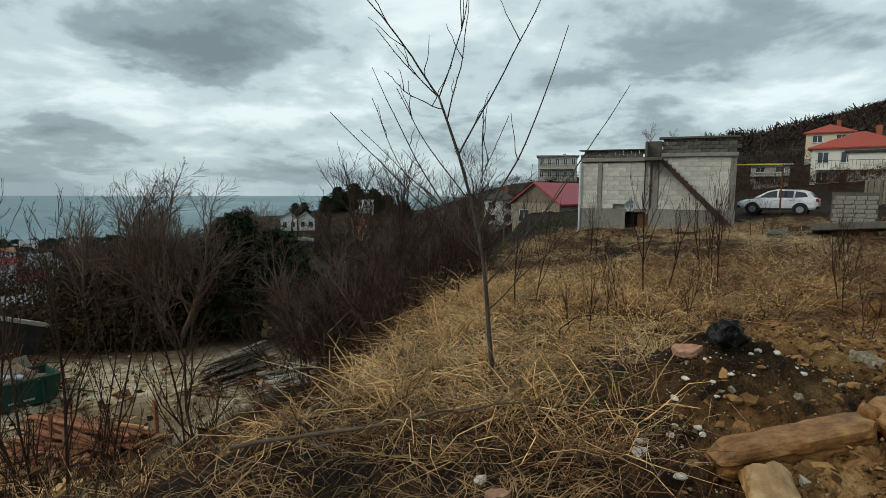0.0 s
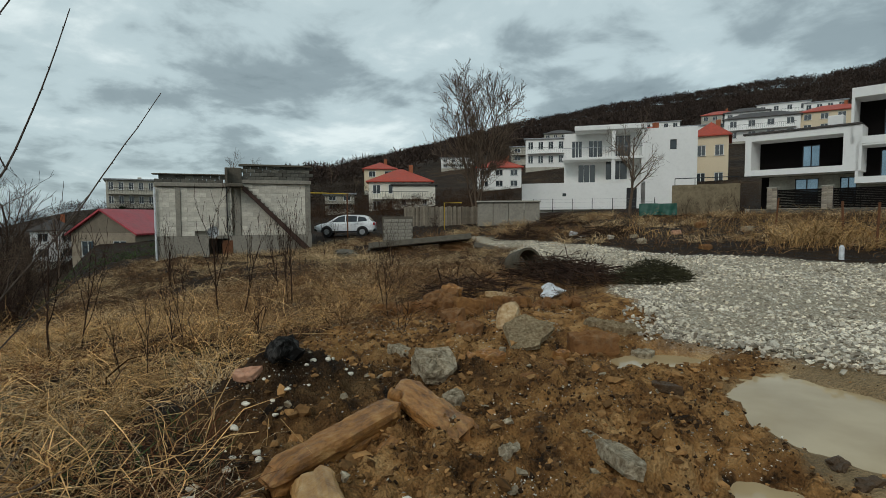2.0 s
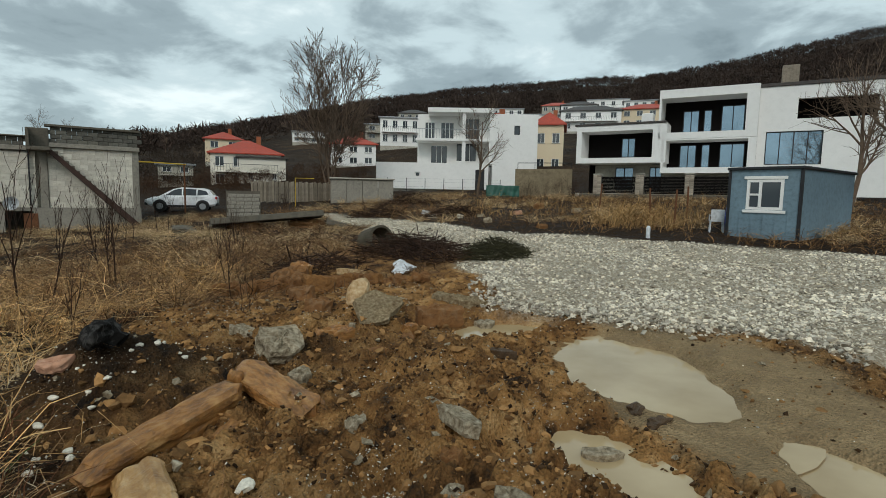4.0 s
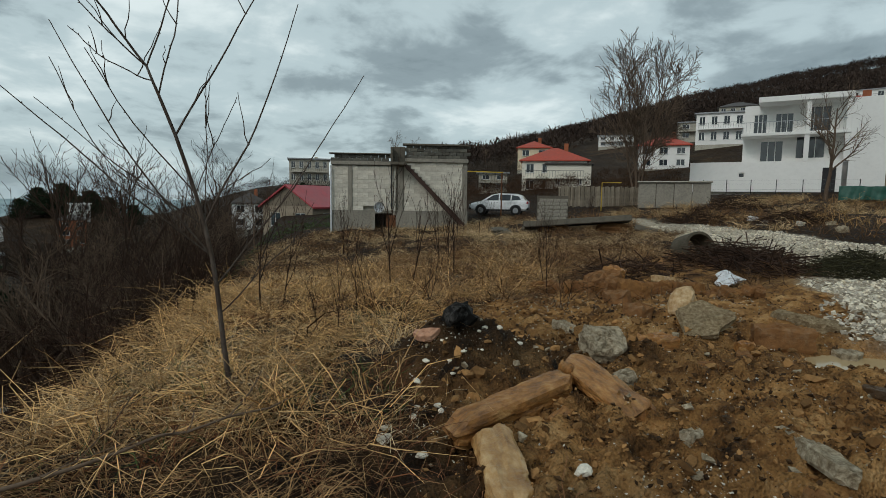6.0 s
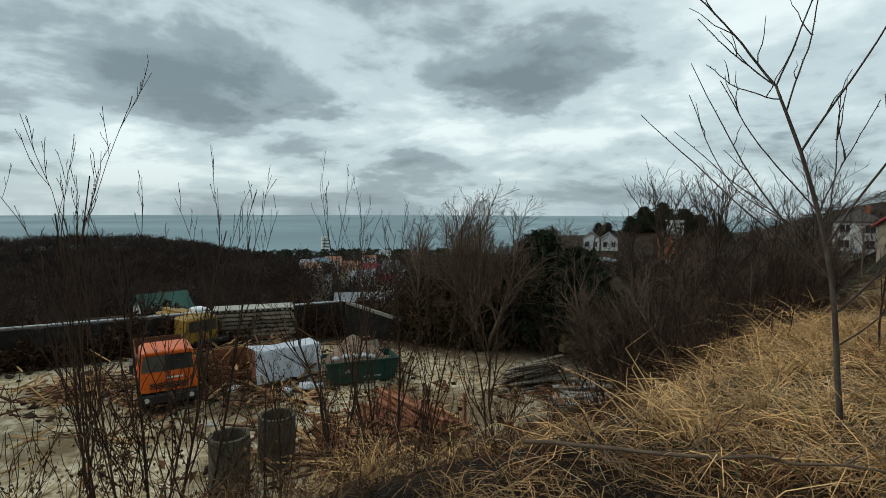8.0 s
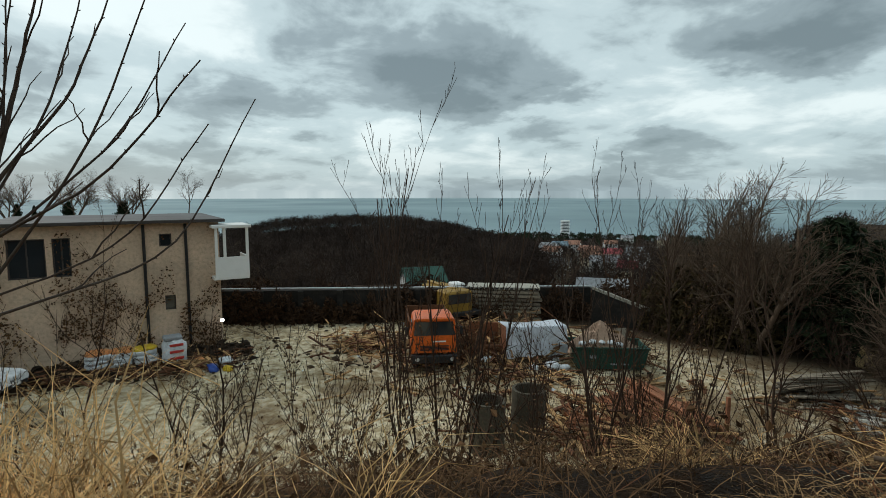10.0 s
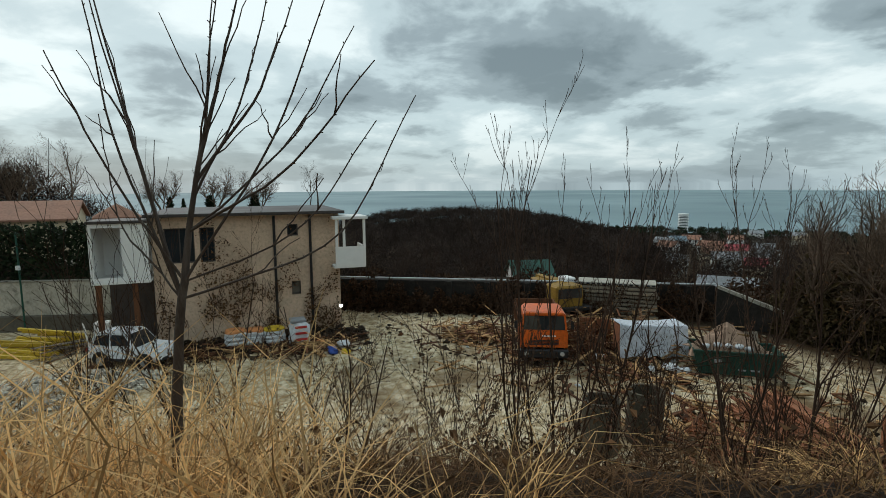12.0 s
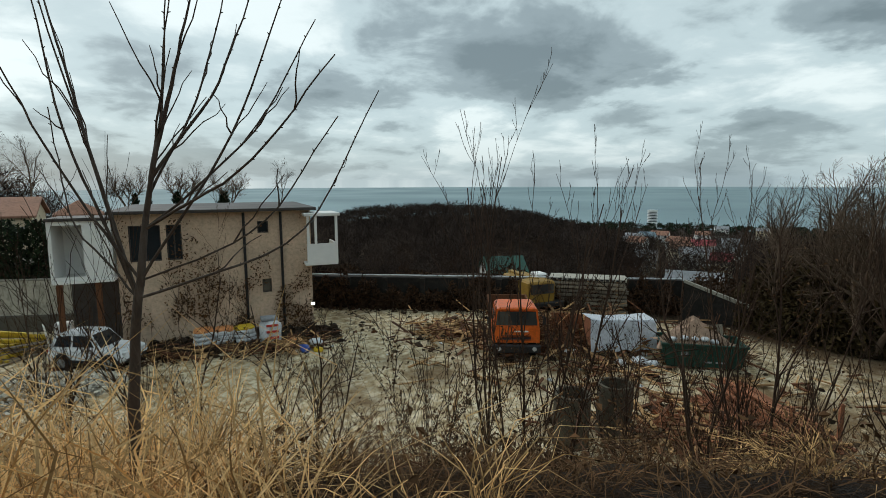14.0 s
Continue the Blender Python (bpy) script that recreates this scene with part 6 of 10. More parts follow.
for k, (x, y, a, b, c, mt) in enumerate([(6.9, 7.3, 0.8, 0.5, 0.4, brown_rock), (6.4, 6.6, 0.5, 0.3, 0.3, brown_rock), (7.4, 7.6, 0.5, 0.35, 0.5, sandstone), (6.5, 6.2, 0.6, 0.4, 0.3, clod_block), (8.2, 7.1, 0.7, 0.2, 0.14, sandstone_pale), (7.6, 6.5, 0.4, 0.3, 0.2, brown_rock), (6.0, 6.1, 0.6, 0.4, 0.24, brown_rock),
                                         (3.9, 2.9, 0.16, 0.12, 0.1, brown_rock), (4.4, 3.3, 0.2, 0.14, 0.1, brown_rock), (3.4, 3.3, 0.2, 0.15, 0.12, grey_rock), (4.9, 3.3, 0.24, 0.16, 0.12, brown_rock), (4.0, 4.8, 0.4, 0.24, 0.14, grey_rock), (5.0, 4.7, 0.34, 0.28, 0.2, brown_rock), (2.3, 1.7, 0.14, 0.1, 0.09, grey_rock), (3.0, 2.35, 0.2, 0.14, 0.12, grey_rock)]):
    slab("brown_slab" if mt is not grey_rock else "concrete_fragment", 60 + k, x, y, (a, b, c), 40 * k, mt, "clay-stained angular rock on turned soil", "rocks on the turned soil", 6, -8)
for k in range(26):
    u, v = (k * 0.618) % 1, (k * 0.3819) % 1
    slab("brown_slab", 180 + k, 5.7 + 2.6 * u, 5.3 + 2.6 * v, (0.22 + 0.22 * v, 0.16 + 0.1 * u, 0.14 + 0.1 * v), 77 * k, (brown_rock, clod_block, brown_rock)[k % 3], "angular orange-brown rock in a rubble heap", "rubble heap by the road", 14 - 30 * u, 16 - 30 * v, 0.05 * u)
rng = np.random.default_rng(12)
STONES = [(1.35, 3.42), (1.24, 3.16), (1.57, 3.47), (1.66, 3.61), (1.42, 2.99), (1.73, 3.35), (1.8, 3.94), (2.06, 3.83), (2.12, 2.34), (1.48, 2.24), (1.5, 2.09), (1.85, 2.11), (0.51, 2.55), (2.13, 4.17), (2.12, 4.0), (2.2, 3.9), (2.52, 4.2), (2.67, 4.11), (2.97, 4.31), (3.07, 4.24),
          (2.99, 4.58), (2.64, 4.31), (1.16, 2.34), (1.82, 3.59), (3.2, 4.5), (3.3, 4.7), (2.75, 4.5), (2.85, 4.05), (0.23, 2.94), (2.4, 3.95), (1.95, 4.1), (2.9, 2.6)]
for k, (x, y) in enumerate(STONES):
    s = float(rng.uniform(0.035, 0.075)) * (1.35 if k in (0, 1, 2, 4, 8, 9, 28) else 0.75 if k > 12 else 1)
    rock("white_stone", 300 + k, x, y, 0.2, (s * 1.4, s, s * 0.7), k * 47, white_stone, "small white broken stone lying on dark clay", "white stones on the clay", level=2, knobby=0.4)

# clods and grit over the clay; stones over the road; each too many to count
def zone_points(n, x0, x1, y0, y1, keep, seed):
    r = np.random.default_rng(seed)
    x, y = r.uniform(x0, x1, n), r.uniform(y0, y1, n)
    ok = r.uniform(0, 1, n) < keep(x, y)
    return x[ok], y[ok]


def stuff(name, parts_, material, label, category, smooth=False):
    vs, fs, n = [], [], 0
    for v, f in parts_:
        vs.append(v)
        fs.append(f + n)
        n += len(v)
    return single(name, big_mesh(name, np.concatenate(vs), np.concatenate(fs), material, smooth), None, Matrix(), label, category, kind="stuff")


def dry(x, y):
    return 1 - (pool_depth(x, y) > 0.35)


def bare_clay(x, y):
    return clay_zone(x, y) * (1 - gravel_zone(x, y)) * dry(x, y) * (1 - 0.93 * mud_zone(x, y))


r = np.random.default_rng(77)
x, y = zone_points(75000, 0.3, 10, -2.5, 8.5, lambda a, b: bare_clay(a, b) * (1 - 0.93 * humus_zone(a, b)) * np.exp(-np.hypot(a - 2, b - 2) / 5), 78)
s = 0.010 + 0.04 * r.uniform(0, 1, len(x)) ** 2.5
stuff("clay_clods", [scatter(r, np.stack([x, y, height(x, y) + s * 0.1], 1), s, 0.85, ICO[0][0] * 0.95, ICO[0][1])], clod, "crumbled brown clay clods and soil lumps", "soil")
# dark crumbs double as the shaded crevices of the clay
x, y = zone_points(60000, 0.3, 9, -2.5, 8, lambda a, b: bare_clay(a, b) * np.exp(-np.hypot(a - 2, b - 2) / 4) * (0.25 + 0.75 * step(0.42, 0.6, fbm(a * 1.4, b * 1.4, 62, 3))), 86)
s = 0.012 + 0.05 * r.uniform(0, 1, len(x)) ** 2.5
stuff("soil_crumbs", [scatter(r, np.stack([x, y, height(x, y) + s * 0.1], 1), s, 0.9, PEBBLE, PEBBLE_F)], matt("soil_crumb", (0.06, 0.033, 0.015), coarse=1.2, fine=22, rough=0.9, per="island", relief=0.3), "dark soil crumbs on clay, also standing in for shaded crevices", "soil")
x, y = zone_points(5200, 0.3, 9, -2, 8, lambda a, b: bare_clay(a, b) * (1 - humus_zone(a, b)), 79)
s = 0.035 + 0.13 * r.uniform(0, 1, len(x)) ** 3.5
stuff("clay_lumps", [scatter(r, np.stack([x, y, height(x, y) + s * 0.06], 1), s, 0.7, ICO[1][0] * 0.9, ICO[1][1])], clod, "larger brown clay lumps on turned soil", "soil")
x, y = zone_points(26000, 0.6, 8, -1.5, 8, lambda a, b: bare_clay(a, b) * (0.16 + step(0.52, 0.62, fbm(a * 1.6, b * 1.6, 61, 3))), 80)
s = 0.007 + 0.02 * r.uniform(0, 1, len(x)) ** 2
heaps = [(2.3, 1.35, 0.10), (2.1, 1.45, 0.09), (2.0, 1.75, 0.08), (2.6, 1.75, 0.07), (3.3, 4.2, 0.3), (2.7, 2.0, 0.1), (4.0, 1.35, 0.14)]
hx = np.concatenate([a + r.normal(0, c, 200) for a, b, c in heaps])
hy = np.concatenate([b + r.normal(0, c, 200) for a, b, c in heaps])
hs = 0.006 + 0.014 * r.uniform(0, 1, len(hx)) ** 2
stuff("pale_grit", [scatter(r, np.stack([hx, hy, height(hx, hy) + hs * 0.4], 1), hs, 0.8, PEBBLE, PEBBLE_F), scatter(r, np.stack([x, y, height(x, y) + s * 0.3], 1), s, 0.8, PEBBLE, PEBBLE_F)], white_stone, "pale grit and chippings strewn on clay", "gravel")
x, y = zone_points(420, 0.6, 8, -1.5, 8, lambda a, b: bare_clay(a, b), 81)
s = 0.03 + 0.06 * r.uniform(0, 1, len(x)) ** 2
stuff("grey_chips", [scatter(r, np.stack([x, y, height(x, y) + s * 0.2], 1), s, 0.8)], grey_rock, "grey stone chips scattered on clay", "gravel")
road = []
for n, x0, x1, lo, hi, seed in ((34000, 6.2, 10.5, 0.022, 0.075, 82), (44000, 9.5, 22, 0.04, 0.10, 83)):
    x, y = zone_points(n, x0, x1, -9 if x0 < 9 else -4, 12 if x0 < 9 else 18, lambda a, b: gravel_zone(a, b) * (pool_depth(a, b) < 0.05) * (0.35 + 0.65 * step(0.42, 0.58, fbm(a * 0.6, b * 0.6, 63, 3))), seed)
    s = lo + (hi - lo) * r.uniform(0, 1, len(x)) ** 2
    road.append(scatter(r, np.stack([x, y, height(x, y) + s * 0.18], 1), s, 0.7))
# the heaped rim of bigger stones where the road ends at the clay
u = r.uniform(0, 1, 2600)
y = -6 + 10.5 * u
x = 7.25 + np.where(y > 3.4, (y - 3.4) * 1.3, 0) + 1.6 * (fbm(np.full_like(y, 7.2) * 0.5, y * 0.5, 9, 3) - 0.5) + r.normal(0.1, 0.28, len(y))
keep = pool_depth(x, y) < 0.05
x, y = x[keep], y[keep]
s = 0.03 + 0.07 * r.uniform(0, 1, len(x)) ** 2
road.append(scatter(r, np.stack([x, y, height(x, y) + 0.02 + 0.08 * r.uniform(0, 1, len(x))], 1), s, 0.8))
stuff("road_stones", road, road_stone, "white-grey crushed stone spread as a road bed", "gravel")
x, y = zone_points(16000, -36, -8, -12, 26, lambda a, b: yard_zone(a, b) * step(0.5, 0.6, fbm(a * 0.4, b * 0.4, 64, 3)), 84)
s = 0.05 + 0.2 * r.uniform(0, 1, len(x)) ** 4
stuff("yard_rubble", [scatter(r, np.stack([x, y, height(x, y) + s * 0.15], 1), s, 0.7)], matt("yard_stone", (0.50, 0.40, 0.27), coarse=0.4, fine=9, per="island"), "pale rubble and stones over a muddy yard", "rubble")


# ---- plants ----
def shrub_limbs(seed, h, stems, kids, depth=2, spread=38, rise=0.8, lean=0.35, radius=0.018, wander=0.13, shrink=0.6, first=0.3):
    rng = np.random.default_rng(seed)
    out = []
    for k in range(stems):
        a = 2 * math.pi * (k + rng.uniform(0, 1)) / stems
        d = np.array([math.cos(a) * lean * rng.uniform(0.2, 1.3), math.sin(a) * lean * rng.uniform(0.2, 1.3), 1.0])
        d /= np.linalg.norm(d)
        grow(rng, out, (0.15 * math.cos(a), 0.15 * math.sin(a), -0.1), d, h * rng.uniform(0.7, 1.05), radius * rng.uniform(0.7, 1.2), 0, depth, kids, spread, rise, wander, 6, shrink, first)
    return out


def limb_points(limbs, rng, n, level=1):
    pick = [p for p, _, l in limbs if l >= level]
    q = np.array([p[rng.integers(1, len(p))] for p in [pick[i] for i in rng.integers(0, len(pick), n)]])
    return q + rng.normal(size=(n, 3)) * 0.03


def split_limbs(limbs, level):
    """Runs of limbs, each from one limb of that level or lower with all that grows on it."""
    runs = []
    for row in limbs:
        if row[2] <= level:
            runs.append([])
        runs[-1].append(row)
    return runs


def plant(name, m, trunk, material, label, category="shrub", group="", leaves=None, leaf_material=None, leaf_name="leaves"):
    """trunk: one mesh, or the meshes of several stems, or (trunk, limbs)."""
    ob = thing(name, m, label, category, group)
    if isinstance(trunk, tuple):
        for t in trunk[0]:
            top = part("trunk", t, material, ob)
        for limb in trunk[1]:
            part("limb", limb, material, ob)
    elif isinstance(trunk, list):
        for stem in trunk:
            part("stem", stem, material, ob)
    else:
        part("trunk", trunk, material, ob)
    if leaves is not None:
        tagged(part(leaf_name, leaves, leaf_material, ob), kind="stuff")
    return ob


def sapling(seed, base, nodes, rods, material, label, twigs=26, r0=0.025):
    """A young tree: a trunk through a few nodes, long bare rods from it, and thin side twigs. rods: where on the trunk, tip, thickness, how far the middle bows up."""
    rng = np.random.default_rng(seed)
    ob = thing("sapling", Matrix.Translation(base), label, "tree")
    base = np.array(base)

    def line(points, r_a, r_b, n=14, wob=0.012):
        points = [np.array(p, float) - base for p in points]
        t = np.linspace(0, 1, len(points))
        u = np.linspace(0, 1, n)
        q = np.stack([np.interp(u, t, [p[i] for p in points]) for i in range(3)], 1)
        for _ in range(2):
            q[1:-1] = (q[:-2] + 2 * q[1:-1] + q[2:]) / 4
        q[1:-1] += rng.normal(size=(n - 2, 3)) * wob
        q[1:-1] = (q[:-2] + q[1:-1] + q[2:]) / 3
        return (q, np.linspace(r_a, r_b, n), 0)
    trunk = line(nodes, r0, r0 * 0.35, 18, 0.006)
    part("trunk", wood_mesh("trunk", [trunk], material, sides=(9,)), material, ob)
    allrods = []
    for u, tip, thick, bow in rods:
        q, rr, _ = trunk
        i = min(int(u * (len(q) - 1)), len(q) - 1)
        s = q[i] + base
        tip = np.array(tip, float)
        way = tip - s
        far_ = np.linalg.norm(way)
        way = way / far_
        up = np.array([0, 0, 1.0]) - way * way[2]
        mid = s * 0.5 + tip * 0.5 + up / np.linalg.norm(up) * far_ * bow * 1.5
        rod = line([s, mid, tip], thick * 0.8, 0.0028, 14, 0.008)
        allrods.append(rod)
        limb = part("branch", wood_mesh("branch", [rod], material, thin=0.0025, sides=(6,)), material, ob)
        buds = []
        for k in range(3, 13):
            p, d = rod[0][k], rod[0][k] - rod[0][k - 1]
            d = d / np.linalg.norm(d)
            o = np.cross(d, rng.normal(size=3))
            o /= np.linalg.norm(o)
            buds.append((np.array([p, p + d * 0.008 + o * 0.012]), np.array([0.004, 0.002]), 0))
        tagged(part("bud_cluster", wood_mesh("bud_cluster", buds, material, thin=0.0015, sides=(3,)), material, limb), kind="stuff")
    tw = []
    for k in range(twigs):
        q, rr, _ = allrods[k % len(allrods)]
        i = int(rng.integers(2, len(q) - 3))
        d = q[i + 1] - q[i]
        d /= np.linalg.norm(d)
        d = d + rng.normal(size=3) * 0.45 + np.array([0, 0, 0.5])
        d /= np.linalg.norm(d)
        n = 6
        p = q[i] + np.linspace(0, 1, n)[:, None] * d * rng.uniform(0.15, 0.5) + rng.normal(size=(n, 3)) * 0.006
        p[0] = q[i]
        tw.append((p, np.linspace(0.0045, 0.002, n), 0))
    for row in tw:
        part("twig", wood_mesh("twig", [row], material, thin=0.0018, sides=(4,)), material, ob)
    return ob


sap_bark = matt("sapling_bark", (0.075, 0.055, 0.043), coarse=4, fine=60, rough=0.75, stain=(0.2, 0.175, 0.15), amount=0.5, relief=0.3, stretch=(1, 1, 0.3))
sapling(5, (0.47, 4.48, -0.2), [(0.47, 4.48, -0.2), (0.45, 4.48, -0.07), (0.40, 4.48, 0.64), (0.31, 4.48, 1.42), (0.08, 4.48, 2.19), (-0.04, 4.48, 2.48)],
        [(1.0, (-0.81, 4.25, 3.42), 0.011, 0.02), (1.0, (0.22, 4.33, 3.45), 0.008, -0.03), (0.89, (0.21, 4.65, 3.49), 0.008, -0.04), (0.80, (0.91, 4.52, 3.53), 0.010, -0.01), (0.62, (0.96, 4.25, 2.99), 0.011, -0.03), (0.49, (1.52, 4.44, 2.58), 0.011, -0.02),
         (0.44, (1.2, 4.47, 1.42), 0.008, 0.02), (0.58, (-0.9, 4.28, 2.33), 0.010, -0.01), (0.57, (-0.61, 4.62, 2.75), 0.011, -0.03), (0.65, (-0.37, 4.25, 2.51), 0.007, -0.03), (1.0, (-0.55, 4.42, 3.01), 0.007, -0.03), (0.98, (-0.49, 4.49, 2.69), 0.006, -0.08),
         (0.63, (-0.59, 4.44, 2.47), 0.006, -0.10), (0.64, (-0.7, 4.53, 2.22), 0.006, -0.02), (0.60, (0.34, 4.62, 2.42), 0.006, -0.03), (0.68, (0.57, 4.75, 2.37), 0.005, 0.01)],
        sap_bark, "thin bare young tree with long upright rods", 34)
sapling(6, (-3.42, -1.17, -0.45), [(-3.42, -1.17, -0.45), (-3.41, -1.15, 0.35), (-3.40, -1.12, 0.72), (-3.37, -1.07, 1.09), (-3.36, -1.02, 1.38), (-3.33, -0.97, 1.67)],
        [(1.0, (-3.09, -0.71, 2.64), 0.018, -0.01), (0.62, (-3.61, -1.43, 2.74), 0.017, -0.01), (0.63, (-3.66, -1.49, 2.72), 0.011, -0.04), (0.62, (-3.42, -1.4, 2.6), 0.010, 0.0), (0.66, (-3.35, -1.58, 2.29), 0.010, -0.02), (0.60, (-3.8, -1.47, 2.06), 0.008, -0.13),
         (1.0, (-3.15, -0.83, 2.57), 0.008, -0.02), (0.98, (-3.15, -0.81, 2.6), 0.007, -0.01), (0.95, (-3.38, -0.56, 2.71), 0.009, -0.04), (1.0, (-3.15, -0.45, 2.62), 0.012, -0.05), (0.67, (-3.02, -0.31, 2.6), 0.011, -0.04), (0.88, (-3.14, -0.16, 2.48), 0.010, -0.06),
         (0.84, (-2.68, -0.17, 2.21), 0.011, -0.06), (0.63, (-2.98, 0.12, 2.12), 0.010, -0.14), (0.66, (-2.87, -0.12, 1.97), 0.008, -0.10)],
        sap_bark, "bare young tree forking into many upright rods", 30, 0.036)

# thin whips and small bare shrubs standing in the dry grass
rng = np.random.default_rng(21)
WHIPS = [[wood_mesh("stem", run, twig_red) for run in split_limbs(shrub_limbs(400 + k, 1.5, 2, (7, 3), 2, 30, 1.2, 0.18, 0.011, 0.08), 0)] for k in range(4)]
for k, (x, y, s) in enumerate([(5.0, 9.9, 1.3), (3.6, 8.9, 1.3), (5.9, 7.5, 0.8), (6.1, 12.0, 1.3), (1.2, 8.0, 1.2), (8.5, 11.0, 0.7), (2.2, 6.6, 0.7), (4.2, 13.5, 1.1), (0.2, 9.0, 1.0),
                               (10.2, 13.2, 1.0), (9.5, 18.0, 1.2), (12.2, 20.5, 1.3), (5.5, 19.0, 1.3), (1.6, 6.0, 0.6), (3.0, 6.6, 0.6), (4.8, 5.9, 0.5), (11.0, 23.0, 1.3), (8.8, 24.0, 1.4)]):
    plant("whip_shrub", Matrix.Translation((x, y, hz(x, y) - 0.03)) @ Matrix.Rotation(k * 1.3, 4, "Z") @ Matrix.Diagonal((s, s, s, 1)), WHIPS[k % 4], None, "thin leafless reddish shrub standing in dry grass", group="thin shrubs in the grass")

def low_points(limbs, rng, n, h):
    """Places on the twigs, most of them in the lower half of the bush."""
    q = limb_points(limbs, rng, 4 * n)
    return q[rng.uniform(0, 1, len(q)) < np.clip(0.75 - q[:, 2] / h, 0.0, 0.5)][:n]


# brushwood on the bank and round the yard
def shrub_set(name, seed, h, stems, kids, material, n, leafy=0, **more):
    got = []
    for k in range(n):
        limbs = shrub_limbs(seed + k, h, stems, kids, **more)
        r2 = np.random.default_rng(seed + 50 + k)
        got.append(([wood_mesh("stem", run, material, thin=0.0028) for run in split_limbs(limbs, 0)], leaf_mesh("leaves", r2, low_points(limbs, r2, leafy, h), 0.022 if h < 3 else 0.034, dead_leaf) if leafy else None))
    return got


BANK = shrub_set("bank", 500, 3.6, 4, (8, 5, 3), twig, 3, 420, depth=2, spread=42, rise=0.7, lean=0.42, radius=0.026)
thicket_wood = matt("thicket_wood", (0.068, 0.043, 0.030), coarse=1.5, fine=12, rough=0.9, per="island", relief=0.0)
THICKET = [shrub_set("thicket", 540 + 3 * k, 5.0, 5, (7, 5, 3), (twig_red, twig_red, twig_red, thicket_wood)[k], 1, 0, depth=3, spread=42, rise=0.5, lean=0.55, radius=0.042)[0] for k in range(4)]
rng = np.random.default_rng(33)
SPARE = shrub_set("spare", 580, 4.4, 2, (9, 5, 2), twig, 3, 420, depth=2, spread=34, rise=0.9, lean=0.3, radius=0.014, wander=0.15, first=0.25)
NEAR = shrub_set("near", 560, 2.0, 2, (7, 4, 2), twig, 4, 560, depth=2, spread=38, rise=0.8, lean=0.35, radius=0.0075, wander=0.16, first=0.2)
spots = [(-3.6, 1.85, "n", 0.9), (-3.4, 3.95, "n", 1.0), (-4.4, 0.75, "n", 0.8), (-5.0, 5.0, "n", 1.1), (-2.9, 5.2, "n", 0.7), (-5.6, 3.6, "n", 1.2), (-5.6, -3.2, "n", 0.8), (-3.4, 6.6, "n", 1.0), (-2.2, 7.6, "n", 0.9),
         (-6.4, 5.4, "n", 1.4), (-6.6, 0.6, "n", 1.1), (-5.4, 7.2, "n", 1.3), (-3.0, 8.6, "n", 1.0), (-4.2, 5.9, "n", 1.05), (-4.6, 2.6, "n", 1.1), (-4.4, 4.2, "n", 1.0), (-6.0, 1.9, "n", 1.3), (-7.2, 3.0, "n", 1.6), (-5.0, 8.2, "n", 1.2),
         (-6.2, 9.0, "s", 0.85), (-7.6, 2.2, "s", 0.9), (-8.8, 3.4, "s", 1.0), (-7.0, -1.4, "s", 0.8), (-7.2, 7.8, "s", 1.05), (-8.4, 5.4, "s", 0.9), (-6.4, 8.4, "b", 0.8), (-4.4, 9.2, "b", 0.7), (-3.2, 10.6, "b", 0.6), (-8.6, -1.4, "b", 0.6), (-8.2, -5.0, "b", 0.7),
         (-9.0, 8.2, "b", 0.6), (-6.2, 11.0, "b", 0.7), (-4.2, 12.6, "b", 0.65), (-2.4, 13.8, "b", 0.6), (-1.2, 16.5, "b", 0.5), (-3.6, 16.0, "b", 0.6), (-8.4, 12.2, "b", 0.6), (-5.6, 14.8, "b", 0.6)]
for k, (x, y, kind, s) in enumerate(spots):
    kit = {"b": BANK, "n": NEAR, "s": SPARE}[kind]
    mesh, leaf = kit[k % len(kit)]
    plant("brush_shrub", Matrix.Translation((x, y, hz(x, y) - 0.1)) @ Matrix.Rotation(k * 2.1, 4, "Z") @ Matrix.Diagonal((s, s, s * rng.uniform(0.9, 1.1), 1)), mesh, None,
          "leafless brown bush with a few withered leaves on a bank", group="bushes on the bank", leaves=leaf, leaf_material=None)


# slender trees rooted on the bank, their upright shoots standing against the sea
slim_bark = matt("slim_bark", (0.075, 0.045, 0.030), coarse=2, fine=14, rough=0.9, per="island", relief=0.0)
SLIM = []
for k in range(5):
    limbs = shrub_limbs(640 + k, 8.4, 1 + k % 2, (11, 6, 3), 3, 36, 0.8, 0.16, 0.050, 0.13, 0.42, 0.22)
    r2 = np.random.default_rng(660 + k)
    runs = split_limbs(limbs, 1)
    SLIM.append((([wood_mesh("trunk", q, slim_bark, thin=0.0030) for q in runs if q[0][2] == 0], [wood_mesh("limb", q, slim_bark, thin=0.0030) for q in runs if q[0][2] == 1]), leaf_mesh("leaves", r2, low_points(limbs, r2, 500, 8.4), 0.036, dead_leaf)))
for k in range(3):
    limbs = shrub_limbs(680 + k, 8.4, 4, (9, 4, 2), 3, 26, 1.2, 0.15, 0.032, 0.09, 0.34, 0.42)
    r2 = np.random.default_rng(690 + k)
    runs = split_limbs(limbs, 1)
    SLIM.append((([wood_mesh("trunk", q, slim_bark, thin=0.0034) for q in runs if q[0][2] == 0], [wood_mesh("limb", q, slim_bark, thin=0.0034) for q in runs if q[0][2] == 1]), leaf_mesh("leaves", r2, low_points(limbs, r2, 500, 8.4), 0.036, dead_leaf)))
